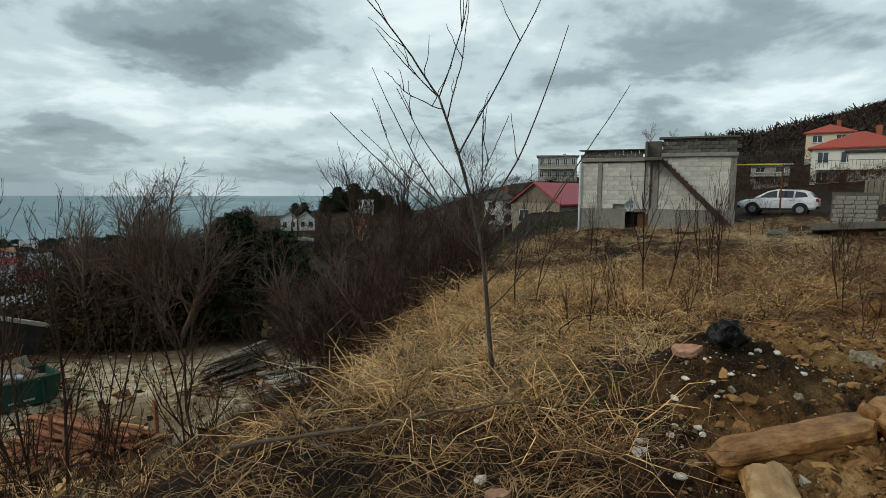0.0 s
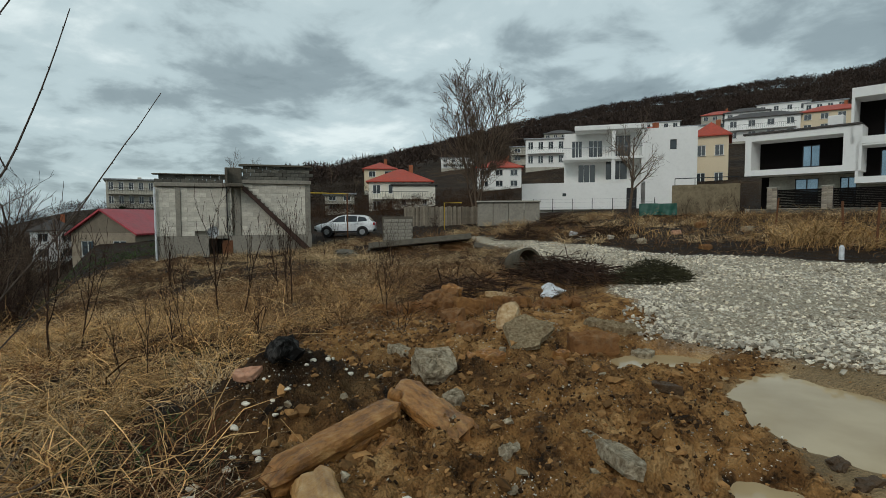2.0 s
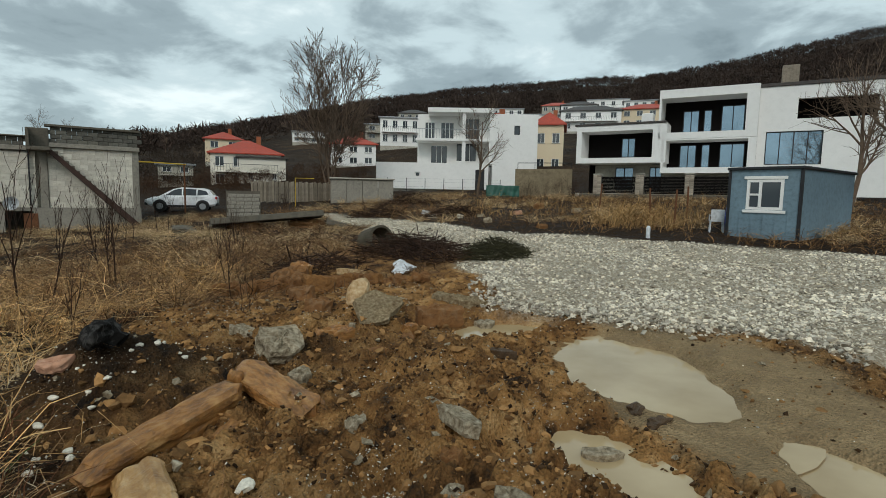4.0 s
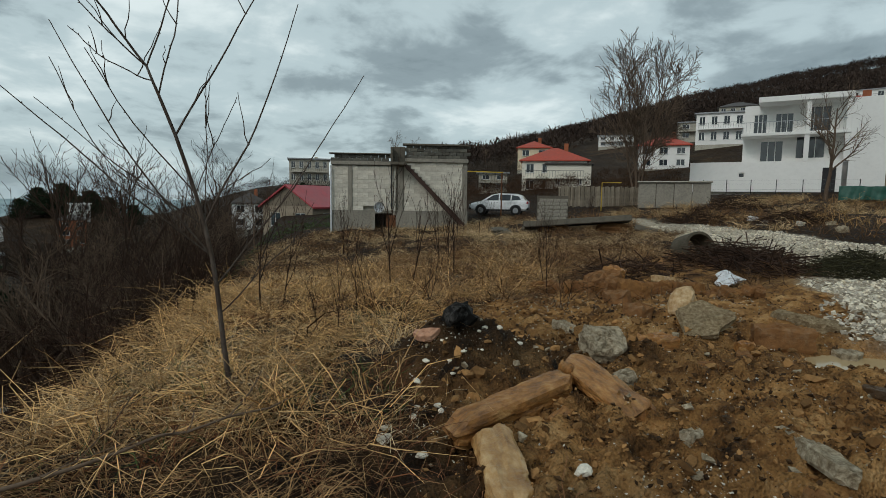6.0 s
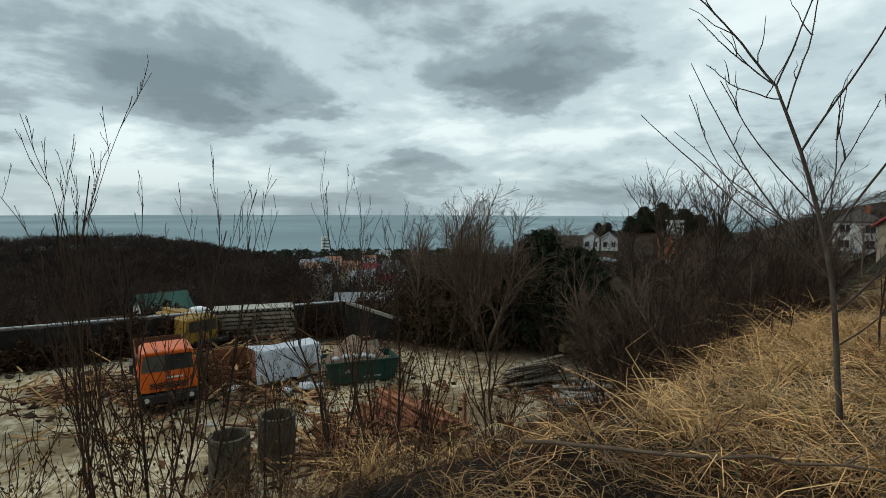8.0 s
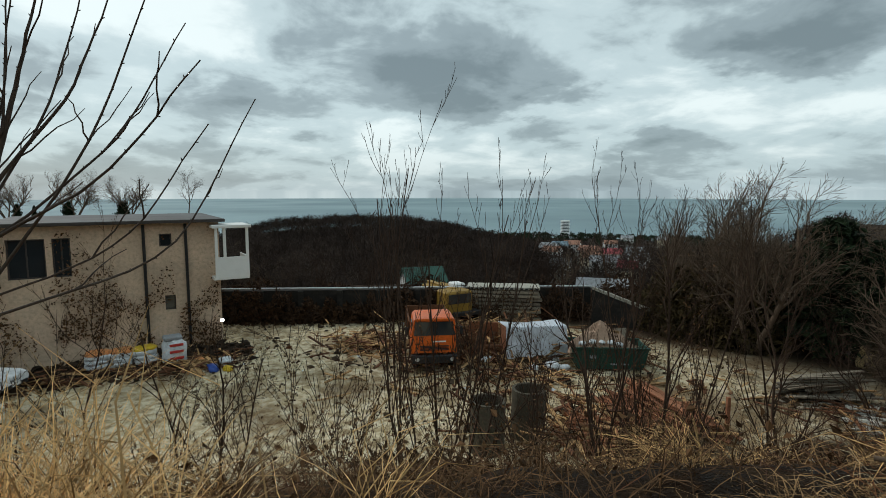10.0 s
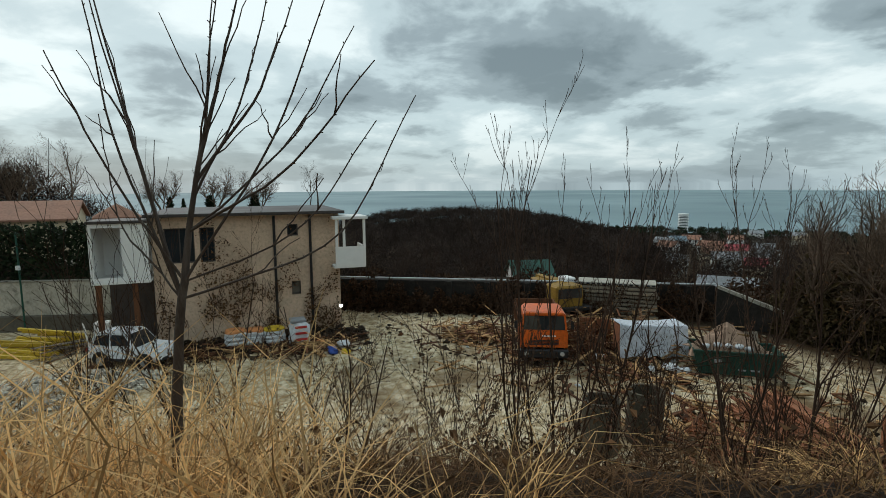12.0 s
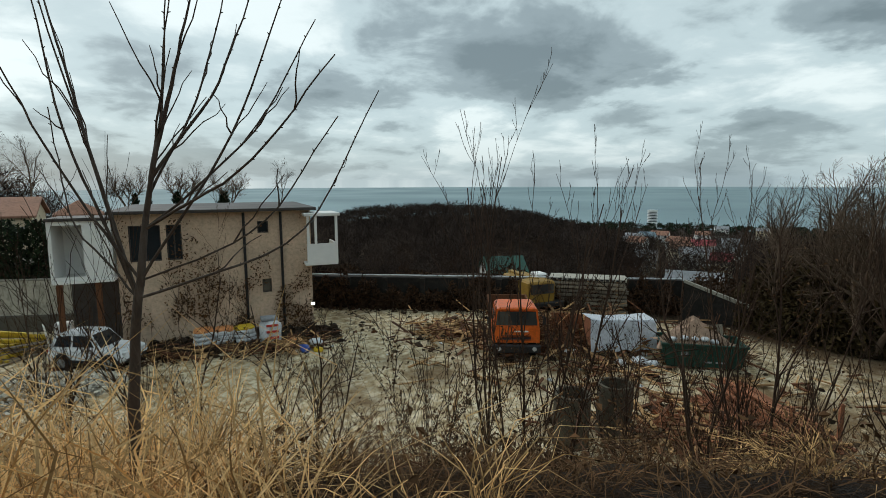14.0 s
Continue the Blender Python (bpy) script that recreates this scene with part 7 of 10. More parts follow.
for k, (x, y, tall) in enumerate([(-7.65, 3.7, 8.4), (-8.5, 4.5, 8.2), (-6.0, 7.6, 7.2)]):
    q = tall / 8.4
    plant("bank_tree", Matrix.Translation((x, y, hz(x, y) - 0.1)) @ Matrix.Rotation(k * 1.9, 4, "Z") @ Matrix.Diagonal((q, q, q, 1)), SLIM[5 + k % 3][0], None, "leafless dark tree with upright shoots on a bank", "tree", "slender trees on the bank", SLIM[5 + k % 3][1])
for k, (x, y, tall) in enumerate([(-9.03, 1.44, 6.4), (-5.78, 6.39, 6.6), (-5.5, 7.4, 8.2), (-9.82, -1.1, 5.6), (-9.6, 0.6, 5.4), (-8.6, 8.0, 7.6), (-4.5, 8.8, 6.0), (-7.0, 5.4, 6.4), (-5.4, 4.8, 4.4), (-4.6, 6.2, 4.6), (-6.6, -0.4, 3.6), (-7.6, -2.6, 3.8), (-11.0, -3.4, 6.0)]):
    q = tall / 8.4
    plant("bank_tree", Matrix.Translation((x, y, hz(x, y) - 0.1)) @ Matrix.Rotation(k * 2.3, 4, "Z") @ Matrix.Diagonal((q, q, q, 1)), SLIM[k % 5][0], None, "slender leafless dark tree rooted on a bank", "tree", "slender trees on the bank", SLIM[k % 5][1])
k = 0
for x, y, s in [(-0.4, 21.6, 1.3), (0.5, 24.4, 1.3), (1.2, 27.4, 1.3), (-1.4, 27.2, 1.4), (-16.0, 29.0, 1.15), (-19.5, 26.5, 1.1), (-8.0, 27.5, 1.2), (-6.0, 25.5, 1.2), (-4.2, 27.0, 1.3), (-3.0, 24.0, 0.9), (-5.2, 21.5, 1.0), (-7.4, 23.4, 1.0), (-2.2, 20.5, 1.0), (-0.8, 23.5, 0.75),
                (-1.0, 28.0, 0.95), (1.0, 27.0, 0.6), (2.0, 30.0, 0.6), (0.2, 32.0, 1.0), (-3.4, 32.0, 1.5), (-7.0, 33.0, 1.5), (2.5, 35.0, 0.7), (-1.0, 18.0, 0.75), (0.4, 20.2, 0.8)] + [ (-9.5, 36.0, 1.6), (-15.0, 36.0, 1.6), (-20.0, 33.0, 1.5), (-24.0, 31.5, 1.4), (-12.5, 38.0, 1.7),
                (-3.0, 38.0, 1.7), (2.0, 42.0, 0.8), (-18.5, 39.0, 1.6), (-27.0, 30.0, 1.2), (-30.0, 27.0, 1.2), (-33.0, 22.0, 1.2), (-36.5, 16.0, 1.3), (-39.0, 10.0, 1.3), (-41.0, 5.0, 1.4), (-37.5, 12.5, 1.1), (-35.0, 19.0, 1.1), (0.6, 36.5, 0.9), (-5.5, 29.0, 1.2), (-11.0, 28.5, 1.1),
                (-2.0, 17.0, 0.7), (-3.0, 19.0, 0.8), (-4.6, 18.2, 0.7), (24.5, 27.5, 0.6), (38.5, 12.8, 0.8), (39.5, 15.5, 0.9), (40.5, 14.5, 0.8)] + [ (41.0, 17.5, 0.7)]:
    mesh, _ = THICKET[k % 4]
    # the thicket stays low before the evergreens and the ridge, and rises again beside the field
    ang, far_ = math.degrees(math.atan2(x, y)), math.hypot(x, y)
    crown = float(np.interp(ang, [-90, -48, -44, -36, -33, -24, -22, -16, -13, -9, -7, -3, 3, 6, 90], [-6, -6, -10.5, -9.5, -4.5, -4.0, -10, -9.5, -9.0, -8.5, -6.5, -5.0, -4.0, -3.5, 4]))
    s = max(0.3, min(s, (1.7 + far_ * math.tan(radians(crown)) - hz(x, y)) / 5.2))
    plant("thicket_bush", Matrix.Translation((x, y, hz(x, y) - 0.2)) @ Matrix.Rotation(k * 1.7, 4, "Z") @ Matrix.Diagonal((s, s, s, 1)), mesh, None, "dense leafless reddish-brown bush in a thicket", group="thicket bushes")
    k += 1


def bare_tree(seed, h, material, kids=(11, 8, 6, 3), spread=36, rise=0.7, radius=None, first=0.28, wander=0.1, stems=1, lean=0.05, depth=3, fine=0.0009):
    runs = split_limbs(shrub_limbs(seed, h, stems, kids, depth, spread, rise, lean, radius or h * 0.018, wander, 0.55, first), 1)
    return ([wood_mesh("trunk", q, material, thin=h * fine) for q in runs if q[0][2] == 0], [wood_mesh("limb", q, material, thin=h * fine) for q in runs if q[0][2] == 1])


TREES = [bare_tree(600, 13.0, bark_pale, (13, 9, 6, 3), 42, 0.5, stems=4, lean=0.42, first=0.2, radius=0.13, fine=0.0014), bare_tree(601, 7.0, bark_pale, (12, 8, 5, 3), 44, 0.4), bare_tree(602, 9.0, bark_pale, (12, 9, 6, 3), 46, 0.35, stems=4, lean=0.6), bare_tree(603, 8.0, bark_pale, (9, 7, 5, 2), 46, 0.5), bare_tree(604, 8.0, thicket_wood, (9, 7, 4, 2), 46, 0.7, stems=2, lean=0.2, first=0.3, fine=0.0013)]


def put_tree(k, x, y, s, turn, label, z=None, group=""):
    return plant("bare_tree", Matrix.Translation((x, y, (hz(x, y) if z is None else z) - 0.15)) @ Matrix.Rotation(turn, 4, "Z") @ Matrix.Scale(s, 4), TREES[k], None, label, "tree", group)


put_tree(0, 39.9, 38.3, 0.95, 0.4, "tall bare pale-barked tree behind low sheds")
put_tree(1, 40.0, 21.6, 0.95, 1.2, "small bare spreading tree before a white house")
put_tree(2, -15.6, 28.6, 0.98, 0.3, "broad many-stemmed bare tree in the thicket")
for k, (x, y, s, kk) in enumerate([(-14.2, 27.6, 0.9, 2), (-17.4, 28.6, 0.9, 3), (-13.4, 29.4, 0.85, 3), (-3.0, 30.5, 0.9, 4), (-0.2, 27.6, 0.72, 4), (-1.8, 33.0, 1.0, 4), (1.8, 35.0, 0.85, 4), (-2.6, 26.2, 0.85, 4), (0.9, 30.4, 0.8, 3), (-4.6, 29.8, 0.95, 4), (-6.4, 34.0, 1.0, 4), (3.0, 39.0, 0.7, 4), (5.2, 45.0, 0.7, 3)]):
    put_tree(kk, x, y, s, 0.7 + 1.9 * k, "bare brown tree crowding in the thicket", group="trees of the thicket")
put_tree(2, -5.8, 24.6, 0.68, 4.2, "pale many-stemmed bare tree at the yard's edge")
put_tree(2, -2.4, 22.5, 0.55, 1.0, "pale bare tree on the slope")
put_tree(1, -3.8, 29.0, 0.85, 2.0, "pale bare tree in the thicket")
put_tree(1, -19.0, 27.5, 0.95, 2.0, "pale bare tree in the thicket")
put_tree(2, -18.2, 31.5, 0.75, 2.3, "many-stemmed bare tree in the thicket")
put_tree(2, -0.8, 27.5, 0.6, 1.9, "many-stemmed bare tree in the thicket")
put_tree(2, 0.6, 33.0, 0.6, 3.9, "many-stemmed bare tree in the thicket")
put_tree(3, -13.0, 45.0, 1.0, 0.9, "bare tree with a flat open crown")
put_tree(3, -26.0, 26.0, 0.6, 2.4, "slender bare tree behind the yard")
put_tree(1, 33.0, -3.0, 0.95, 2.0, "bare tree with spreading dark branches")
put_tree(1, 23.5, -3.2, 0.8, 0.7, "bare tree beside the site cabin")
put_tree(2, 1.0, 45.0, 0.7, 5.0, "many-stemmed bare tree in the thicket")
for k, (x, y, s, kk) in enumerate([(-68.2, -17.4, 1.05, 3), (-66.9, -22.0, 0.75, 2), (-70.2, -3.2, 0.55, 2), (-70.2, 1.9, 0.5, 2), (-69.8, 7.9, 0.75, 3), (-69.8, -9.0, 0.5, 2), (-76, 12, 0.8, 2), (-80, 17, 0.8, 2), (-74, 4.0, 0.8, 2), (-62, -26, 0.8, 2)]):
    put_tree(kk, x, y, s, k * 1.1, "bare tree on the ridge beyond the yard", group="ridge trees", z=hz(x, y) if k > 5 else -1.3)
for k, (x, y, s) in enumerate([(32.4, 84.2, 0.62), (35.1, 83.2, 0.5), (45.9, 77.8, 0.4), (30.0, 92.0, 0.5), (52.0, 80.0, 0.6), (38.0, 90.0, 0.5)]):
    put_tree(3, x, y, s, k * 1.9, "slender bare tree on the skyline", group="skyline trees", z=7.5 if k < 3 else None)


def conifer(seed, h, w, n, material, size):
    """Foliage clumps along drooping boughs, uneven, with gaps."""
    rng = np.random.default_rng(seed)
    pts, limbs = [], [(np.array([(0, 0, -0.2), (0.05, 0.02, h * 0.5), (0.0, 0.05, h * 0.97)]), np.array([w * 0.06, w * 0.04, 0.02]), 0)]
    boughs = 60
    for b in range(boughs):
        u = 0.08 + 0.9 * b / boughs
        a = b * 2.4 + rng.uniform(-0.4, 0.4)
        l = w * 0.55 * (1 - u) ** 0.7 * rng.uniform(0.6, 1.25) + 0.12
        tip = np.array([math.cos(a) * l, math.sin(a) * l, h * u + l * rng.uniform(-0.15, 0.3)])
        root = np.array([0, 0, h * u])
        limbs.append((np.array([root, root * 0.5 + tip * 0.5 + (0, 0, 0.06 * l), tip]), np.array([0.03, 0.02, 0.008]), 1))
        m = int(n / boughs * (0.5 + l / w))
        t = rng.uniform(0.15, 1.05, m)
        pts.append(root + t[:, None] * (tip - root) + rng.normal(size=(m, 3)) * np.array([0.16, 0.16, 0.11]) * (0.5 + 0.25 * w))
    return wood_mesh("trunk", limbs, bark), leaf_mesh("crown", rng, np.concatenate(pts), size, material, 0.3, 2.6)


PINES = [conifer(700 + k, 7.0, 5.0, 7000, evergreen, 0.2) for k in range(2)]
for k, (x, y, s, w) in enumerate([(-12.0, 30.8, 1.0, 1.0), (-10.2, 32.2, 0.86, 1.2), (-13.8, 31.2, 0.78, 1.1), (-8.6, 31.2, 0.66, 1.2), (-66.3, -23.9, 0.7, 0.7), (-70.0, -8.2, 0.48, 0.5), (-70.2, -6.8, 0.45, 0.35), (-70.4, -3.9, 0.5, 0.7), (-70.0, 1.2, 0.5, 0.8),
                                  (-22.5, 172.0, 1.15, 1.6), (-28.0, 176.0, 1.0, 1.5), (-33.0, 174.0, 0.9, 1.5), (-38.0, 172.0, 0.75, 1.4), (-18.0, 170.0, 1.0, 1.5), (-44.0, 168.0, 0.6, 1.3), (-30.0, 180.0, 1.2, 1.5), (-36.0, 182.0, 1.0, 1.6), (-48.0, 172.0, 0.6, 1.3), (-12.0, 166.0, 0.8, 1.3), (20.5, 74.0, 0.5, 0.6), (14.0, 70.0, 0.5, 0.6)]):
    t, c = PINES[k % 2]
    plant("evergreen_tree", Matrix.Translation((x, y, hz(x, y) - 0.1 if k < 4 or k > 8 else -3.0)) @ Matrix.Rotation(k * 1.1, 4, "Z") @ Matrix.Diagonal((s * w, s * w, s, 1)), t, None, "dark dense evergreen tree", "tree", "evergreen trees", c, None, "crown")
rng = np.random.default_rng(44)
hl = rng.uniform(0, 1, 9000)
hp = np.stack([-39.2 + 3.6 * hl + rng.normal(0, 0.45, 9000) - 0.9, -18.0 + 12.4 * hl + rng.normal(0, 0.3, 9000), -4.2 + 3.5 * rng.uniform(0, 1, 9000) ** 0.8 + 0.25 * np.sin(hl * 40)], 1)
single("hedge", leaf_mesh("hedge", rng, hp, 0.16, evergreen, 0.3, 1.8), None, Matrix(), "tall dark evergreen hedge behind a wall", "hedge", kind="stuff")


# the dense dead undergrowth between the bushes of the thicket
def undergrowth(name, seed, n, places, material, label, size=0.16):
    rng = np.random.default_rng(seed)
    pick = np.array(places)[rng.integers(0, len(places), n)]
    a, q = rng.uniform(0, 2 * np.pi, n), np.sqrt(rng.uniform(0, 1, n))
    x, y = pick[:, 0] + np.cos(a) * q * pick[:, 2], pick[:, 1] + np.sin(a) * q * pick[:, 2]
    up = pick[:, 3] * rng.uniform(0, 1, n) ** 1.3 * (1 - 0.75 * q * q) * (0.55 + 0.9 * fbm(x * 0.7, y * 0.7, seed, 2))
    single(name, leaf_mesh(name, rng, np.stack([x, y, height(x, y) + up], 1), size, material, 0.3, 2.2), None, Matrix(), label, "undergrowth", kind="stuff")


brush_brown = matt("brush_brown", (0.066, 0.035, 0.019), coarse=0.4, fine=3, per="island", relief=0.0)
brush_olive = matt("brush_olive", (0.066, 0.046, 0.019), coarse=0.4, fine=3, per="island", relief=0.0)
undergrowth("thicket_undergrowth", 46, 30000, [(-5.5, 27.5, 2.6, 3.2), (-3.0, 29.0, 2.6, 3.4), (-7.0, 30.5, 2.4, 3.2), (-1.2, 26.0, 2.4, 3.0), (-0.4, 30.5, 2.4, 3.0), (-3.4, 24.0, 2.2, 2.2), (-1.6, 21.5, 2.0, 1.6), (-4.6, 33.0, 3.0, 4.0), (-1.5, 35.0, 3.0, 4.0), (-21.5, 31.0, 2.6, 2.6), (-24.5, 30.0, 2.6, 2.4), (-2.6, 18.5, 1.8, 1.2), (-30, 27.5, 3, 1.8), (-34, 20, 2.6, 1.8), (-37.5, 13.5, 2.6, 1.8), (-39.5, 8, 2.6, 2.2)], brush_brown, "dense dead brown undergrowth in the thicket")
undergrowth("thicket_undergrowth", 49, 12000, [(-2.0, 19.0, 1.8, 1.2), (-0.8, 21.8, 1.6, 1.3), (-2.4, 22.8, 2.0, 1.6), (-3.8, 20.5, 2.0, 1.4)], brush_brown, "dense dead brown undergrowth beside the field", 0.11)
undergrowth("thicket_undergrowth", 47, 24000, [(-15.6, 29.0, 2.6, 4.6), (-17.8, 28.4, 2.4, 4.2), (-19.8, 28.6, 2.2, 3.4), (-14.4, 32.5, 2.4, 4.4), (-17.0, 31.5, 2.6, 4.6), (-21.0, 30.0, 2.2, 2.8), (-8.2, 30.2, 2.0, 3.2)], brush_olive, "dark olive-brown evergreen undergrowth in the thicket")
rng = np.random.default_rng(48)
bl = rng.uniform(0, 1, 9000)
bramble = np.stack([-35.75 + 11.5 * bl, 5.37 + 20.8 * bl], 1) + np.outer(np.abs(rng.normal(0, 0.45, 9000)) + 0.1, [0.874, -0.485])
single("bramble", leaf_mesh("bramble", rng, np.stack([bramble[:, 0], bramble[:, 1], height(bramble[:, 0], bramble[:, 1]) + 2.2 * rng.uniform(0, 1, 9000) ** 1.3 * fbm(bl * 30, bl * 9, 7, 2) * 1.5], 1), 0.12, brush_brown, 0.3, 2.4), None, Matrix(), "dark dead brambles hanging along a retaining wall", "bramble", kind="stuff")


# far woods: fans of bare twigs, thousands of trees in one object
scrub_wood = matt("scrub_wood", (0.030, 0.021, 0.015), dark=(0.012, 0.008, 0.006), light=(0.066, 0.047, 0.035), coarse=0.1, fine=0.4, rough=0.95, per="island", relief=0.0, vary=1.0)


def woods(name, seed, places, tall, material, label, twigs=22, fat=0.05, reach=1.0):
    rng = np.random.default_rng(seed)
    n = len(places)
    p = np.repeat(np.asarray(places), twigs, 0)
    hh = np.repeat(tall * rng.uniform(0.72, 1.2, n), twigs)
    m = n * twigs
    u = rng.normal(size=(m, 3))
    u /= np.linalg.norm(u, axis=1)[:, None]
    u[:, 2] = np.where(u[:, 2] < -0.35, -u[:, 2], u[:, 2])
    c = p + u * (hh * 0.44 * rng.uniform(0.15, 1, m) ** 0.4)[:, None]
    c[:, 2] += hh * 0.52
    d = u * 0.7 + rng.normal(size=(m, 3)) * 0.55 + np.array([0, 0, 0.35])
    d /= np.linalg.norm(d, axis=1)[:, None]
    half = (reach * hh * rng.uniform(0.07, 0.15, m))[:, None]
    side = np.cross(d, rng.normal(size=(m, 3)))
    side *= (fat * hh / 8 * rng.uniform(0.6, 1.5, m) / (np.linalg.norm(side, axis=1) + 1e-9))[:, None]
    v = np.stack([c - d * half - side, c - d * half + side, c + d * half + side * 0.4, c + d * half - side * 0.4], 1).reshape(-1, 3)
    f = (np.array([(0, 1, 2, 3)])[None] + (np.arange(m) * 4)[:, None, None]).reshape(-1, 4)
    return single(name, big_mesh(name, v, f, material), None, Matrix(), label, "woods", kind="stuff")


def wood_places(seed, n, az0, az1, r0, r1, power=1.0, clear=lambda x, y: x == x):
    rng = np.random.default_rng(seed)
    az, rr = np.radians(rng.uniform(az0, az1, n)), r0 + (r1 - r0) * rng.uniform(0, 1, n) ** power
    x, y = rr * np.sin(az), rr * np.cos(az)
    ok = clear(x, y)
    return np.stack([x[ok], y[ok], height(x[ok], y[ok]) - 0.3], 1)


def off_houses(x, y):
    ok = np.ones(len(x), bool)
    for hx, hy, *_ in HILL_HOUSES:
        along = (x * hx + y * hy) / math.hypot(hx, hy)
        side = np.abs(x * hy - y * hx) / math.hypot(hx, hy)
        ok &= ~((along < math.hypot(hx, hy) + 5) & (along > math.hypot(hx, hy) - 55) & (side < 9))
    return ok


def off_village(x, y):
    ok = np.ones(len(x), bool)
    for hx, hy, w, *_ in VILLAGE + [(-64.5, 38.0, 9)]:
        far_ = math.hypot(hx, hy)
        along, side = (x * hx + y * hy) / far_, np.abs(x * hy - y * hx) / far_
        ok &= ~((along < far_ + 5) & (along > far_ - 85) & (side < w * 0.55))
    return ok


woods("hill_woods", 801, np.concatenate([wood_places(802, 5200, 22, 112, 175, 460, 1.0, off_houses), wood_places(803, 420, 26, 112, 110, 180, 1.0, off_houses), wood_places(804, 1500, 22, 112, 425, 470)]), 7.0, far_wood, "bare brown woods covering the hill", 52, 0.13, 0.75)
woods("valley_woods", 811, np.concatenate([wood_places(812, 4600, -125, -20, 120, 420, 1.0, off_village), wood_places(814, 1500, -60, -18, 380, 730, 0.8)]), 6.5, far_wood, "bare brown woods in the valley below", 44, 0.11)
woods("valley_woods", 818, np.concatenate([wood_places(813, 1000, -82, -28, 60, 170, 1.0, off_village), wood_places(815, 800, -128, -88, 75, 130)]), 6.5, far_wood, "bare brown trees below the yard", 110, 0.03)
woods("valley_woods", 817, wood_places(816, 1500, -80, -44, 240, 345), 8.0, far_wood, "bare brown woods on a rounded hill", 60, 0.09)
woods("ridge_woods", 821, np.concatenate([wood_places(822, 1000, -32, 8, 50, 190), wood_places(823, 420, 6, 34, 70, 150)]), 4.0, scrub_wood, "bare scrub and trees on the northern slope", 90, 0.035, 0.6)
woods("garden_scrub", 825, wood_places(826, 300, 18, 50, 56, 80), 2.4, brush_brown, "brown leafless hedges and scrub between gardens", 110, 0.04, 0.6)
dark = wood_places(831, 260, -60, -30, 500, 735, 0.7)
woods("cypress_clumps", 832, dark, 8.0, evergreen, "dark evergreens along the coast", 60, 0.35)

# dry grass: fallen, arching and standing blades
def grass(name, seed, n, area, keep, length, lean, droop, width, material, label, clump=0.0, heading=None):
    rng = np.random.default_rng(seed)
    x, y = zone_points(n, *area, keep, seed + 1)
    if clump:
        cx, cy = np.round(x / clump), np.round(y / clump)
        jx, jy = vnoise(cx * 3.7, cy * 2.9, 5) - 0.5, vnoise(cx * 2.3, cy * 4.1, 6) - 0.5
        w = rng.uniform(0.25, 1.0, len(x))
        x, y = x + (cx * clump + jx * clump - x) * w * 0.75, y + (cy * clump + jy * clump - y) * w * 0.75
    m = len(x)
    L = rng.uniform(*length, m) * (0.6 + 0.8 * fbm(x * 0.6, y * 0.6, seed, 2))
    hd = (rng.uniform(0, 2 * np.pi, m) if heading is None else heading + rng.normal(0, 1.3, m) + 6 * (fbm(x * 0.9, y * 0.9, seed + 2, 2) - 0.5))
    v, f = blades(rng, np.stack([x, y, height(x, y) - 0.02], 1), L, hd, rng.uniform(*lean, m), rng.uniform(*droop, m), rng.uniform(*width, m))
    return single(name, big_mesh(name, v, f, material), None, Matrix(), label, "grass", kind="stuff")


def turf(x, y):
    s = crest_x(y) - x
    return (1 - clay_zone(x, y)) * (1 - gravel_zone(x, y)) * step(0.4, -0.2, s)


def bank_turf(x, y):
    s = crest_x(y) - x
    return step(0.0, 0.8, s) * step(7.5, 3.0, s) * (y < 9)


def patchy(x, y, seed, lo=0.4, hi=0.6, k=0.55):
    return step(lo, hi, fbm(x * k, y * k, seed, 3))


field_hay = matt("field_hay", (0.42, 0.255, 0.12), coarse=0.8, fine=3, rough=0.8, per="island", relief=0.0, stain=(0.10, 0.055, 0.026), amount=1.0, vary=1.0)
hay_tan = matt("hay_tan", (0.32, 0.18, 0.08), coarse=0.3, fine=3, rough=0.8, per="island", relief=0.0, stain=(0.12, 0.07, 0.035), amount=0.9)


def tussocks(name, seed, n, area, keep, per, spread, length, width, material, label, droop=(0.4, 1.0), lean=(0.1, 0.9)):
    """Clumps of long blades that spring from one root and fall over, most of them one way."""
    rng = np.random.default_rng(seed)
    cx, cy = zone_points(n, *area, keep, seed + 1)
    m = len(cx)
    big = rng.uniform(0.55, 1.25, m)
    way = rng.uniform(0, 2 * np.pi, m)
    k = np.repeat(np.arange(m), per)
    a, q = rng.uniform(0, 2 * np.pi, m * per), np.sqrt(rng.uniform(0, 1, m * per)) * spread * big[k]
    x, y = cx[k] + np.cos(a) * q, cy[k] + np.sin(a) * q
    head = np.where(rng.uniform(0, 1, m * per) < 0.6, way[k] + rng.normal(0, 0.6, m * per), a)
    v, f = blades(rng, np.stack([x, y, height(x, y) - 0.03], 1), rng.uniform(*length, m * per) * big[k], head, rng.uniform(*lean, m * per), rng.uniform(*droop, m * per), rng.uniform(*width, m * per))
    return single(name, big_mesh(name, v, f, material), None, Matrix(), label, "grass", kind="stuff")


straw_grey = matt("straw_grey", (0.62, 0.44, 0.245), coarse=1.0, fine=4, per="island", relief=0.0, stain=(0.22, 0.13, 0.06), amount=0.8)
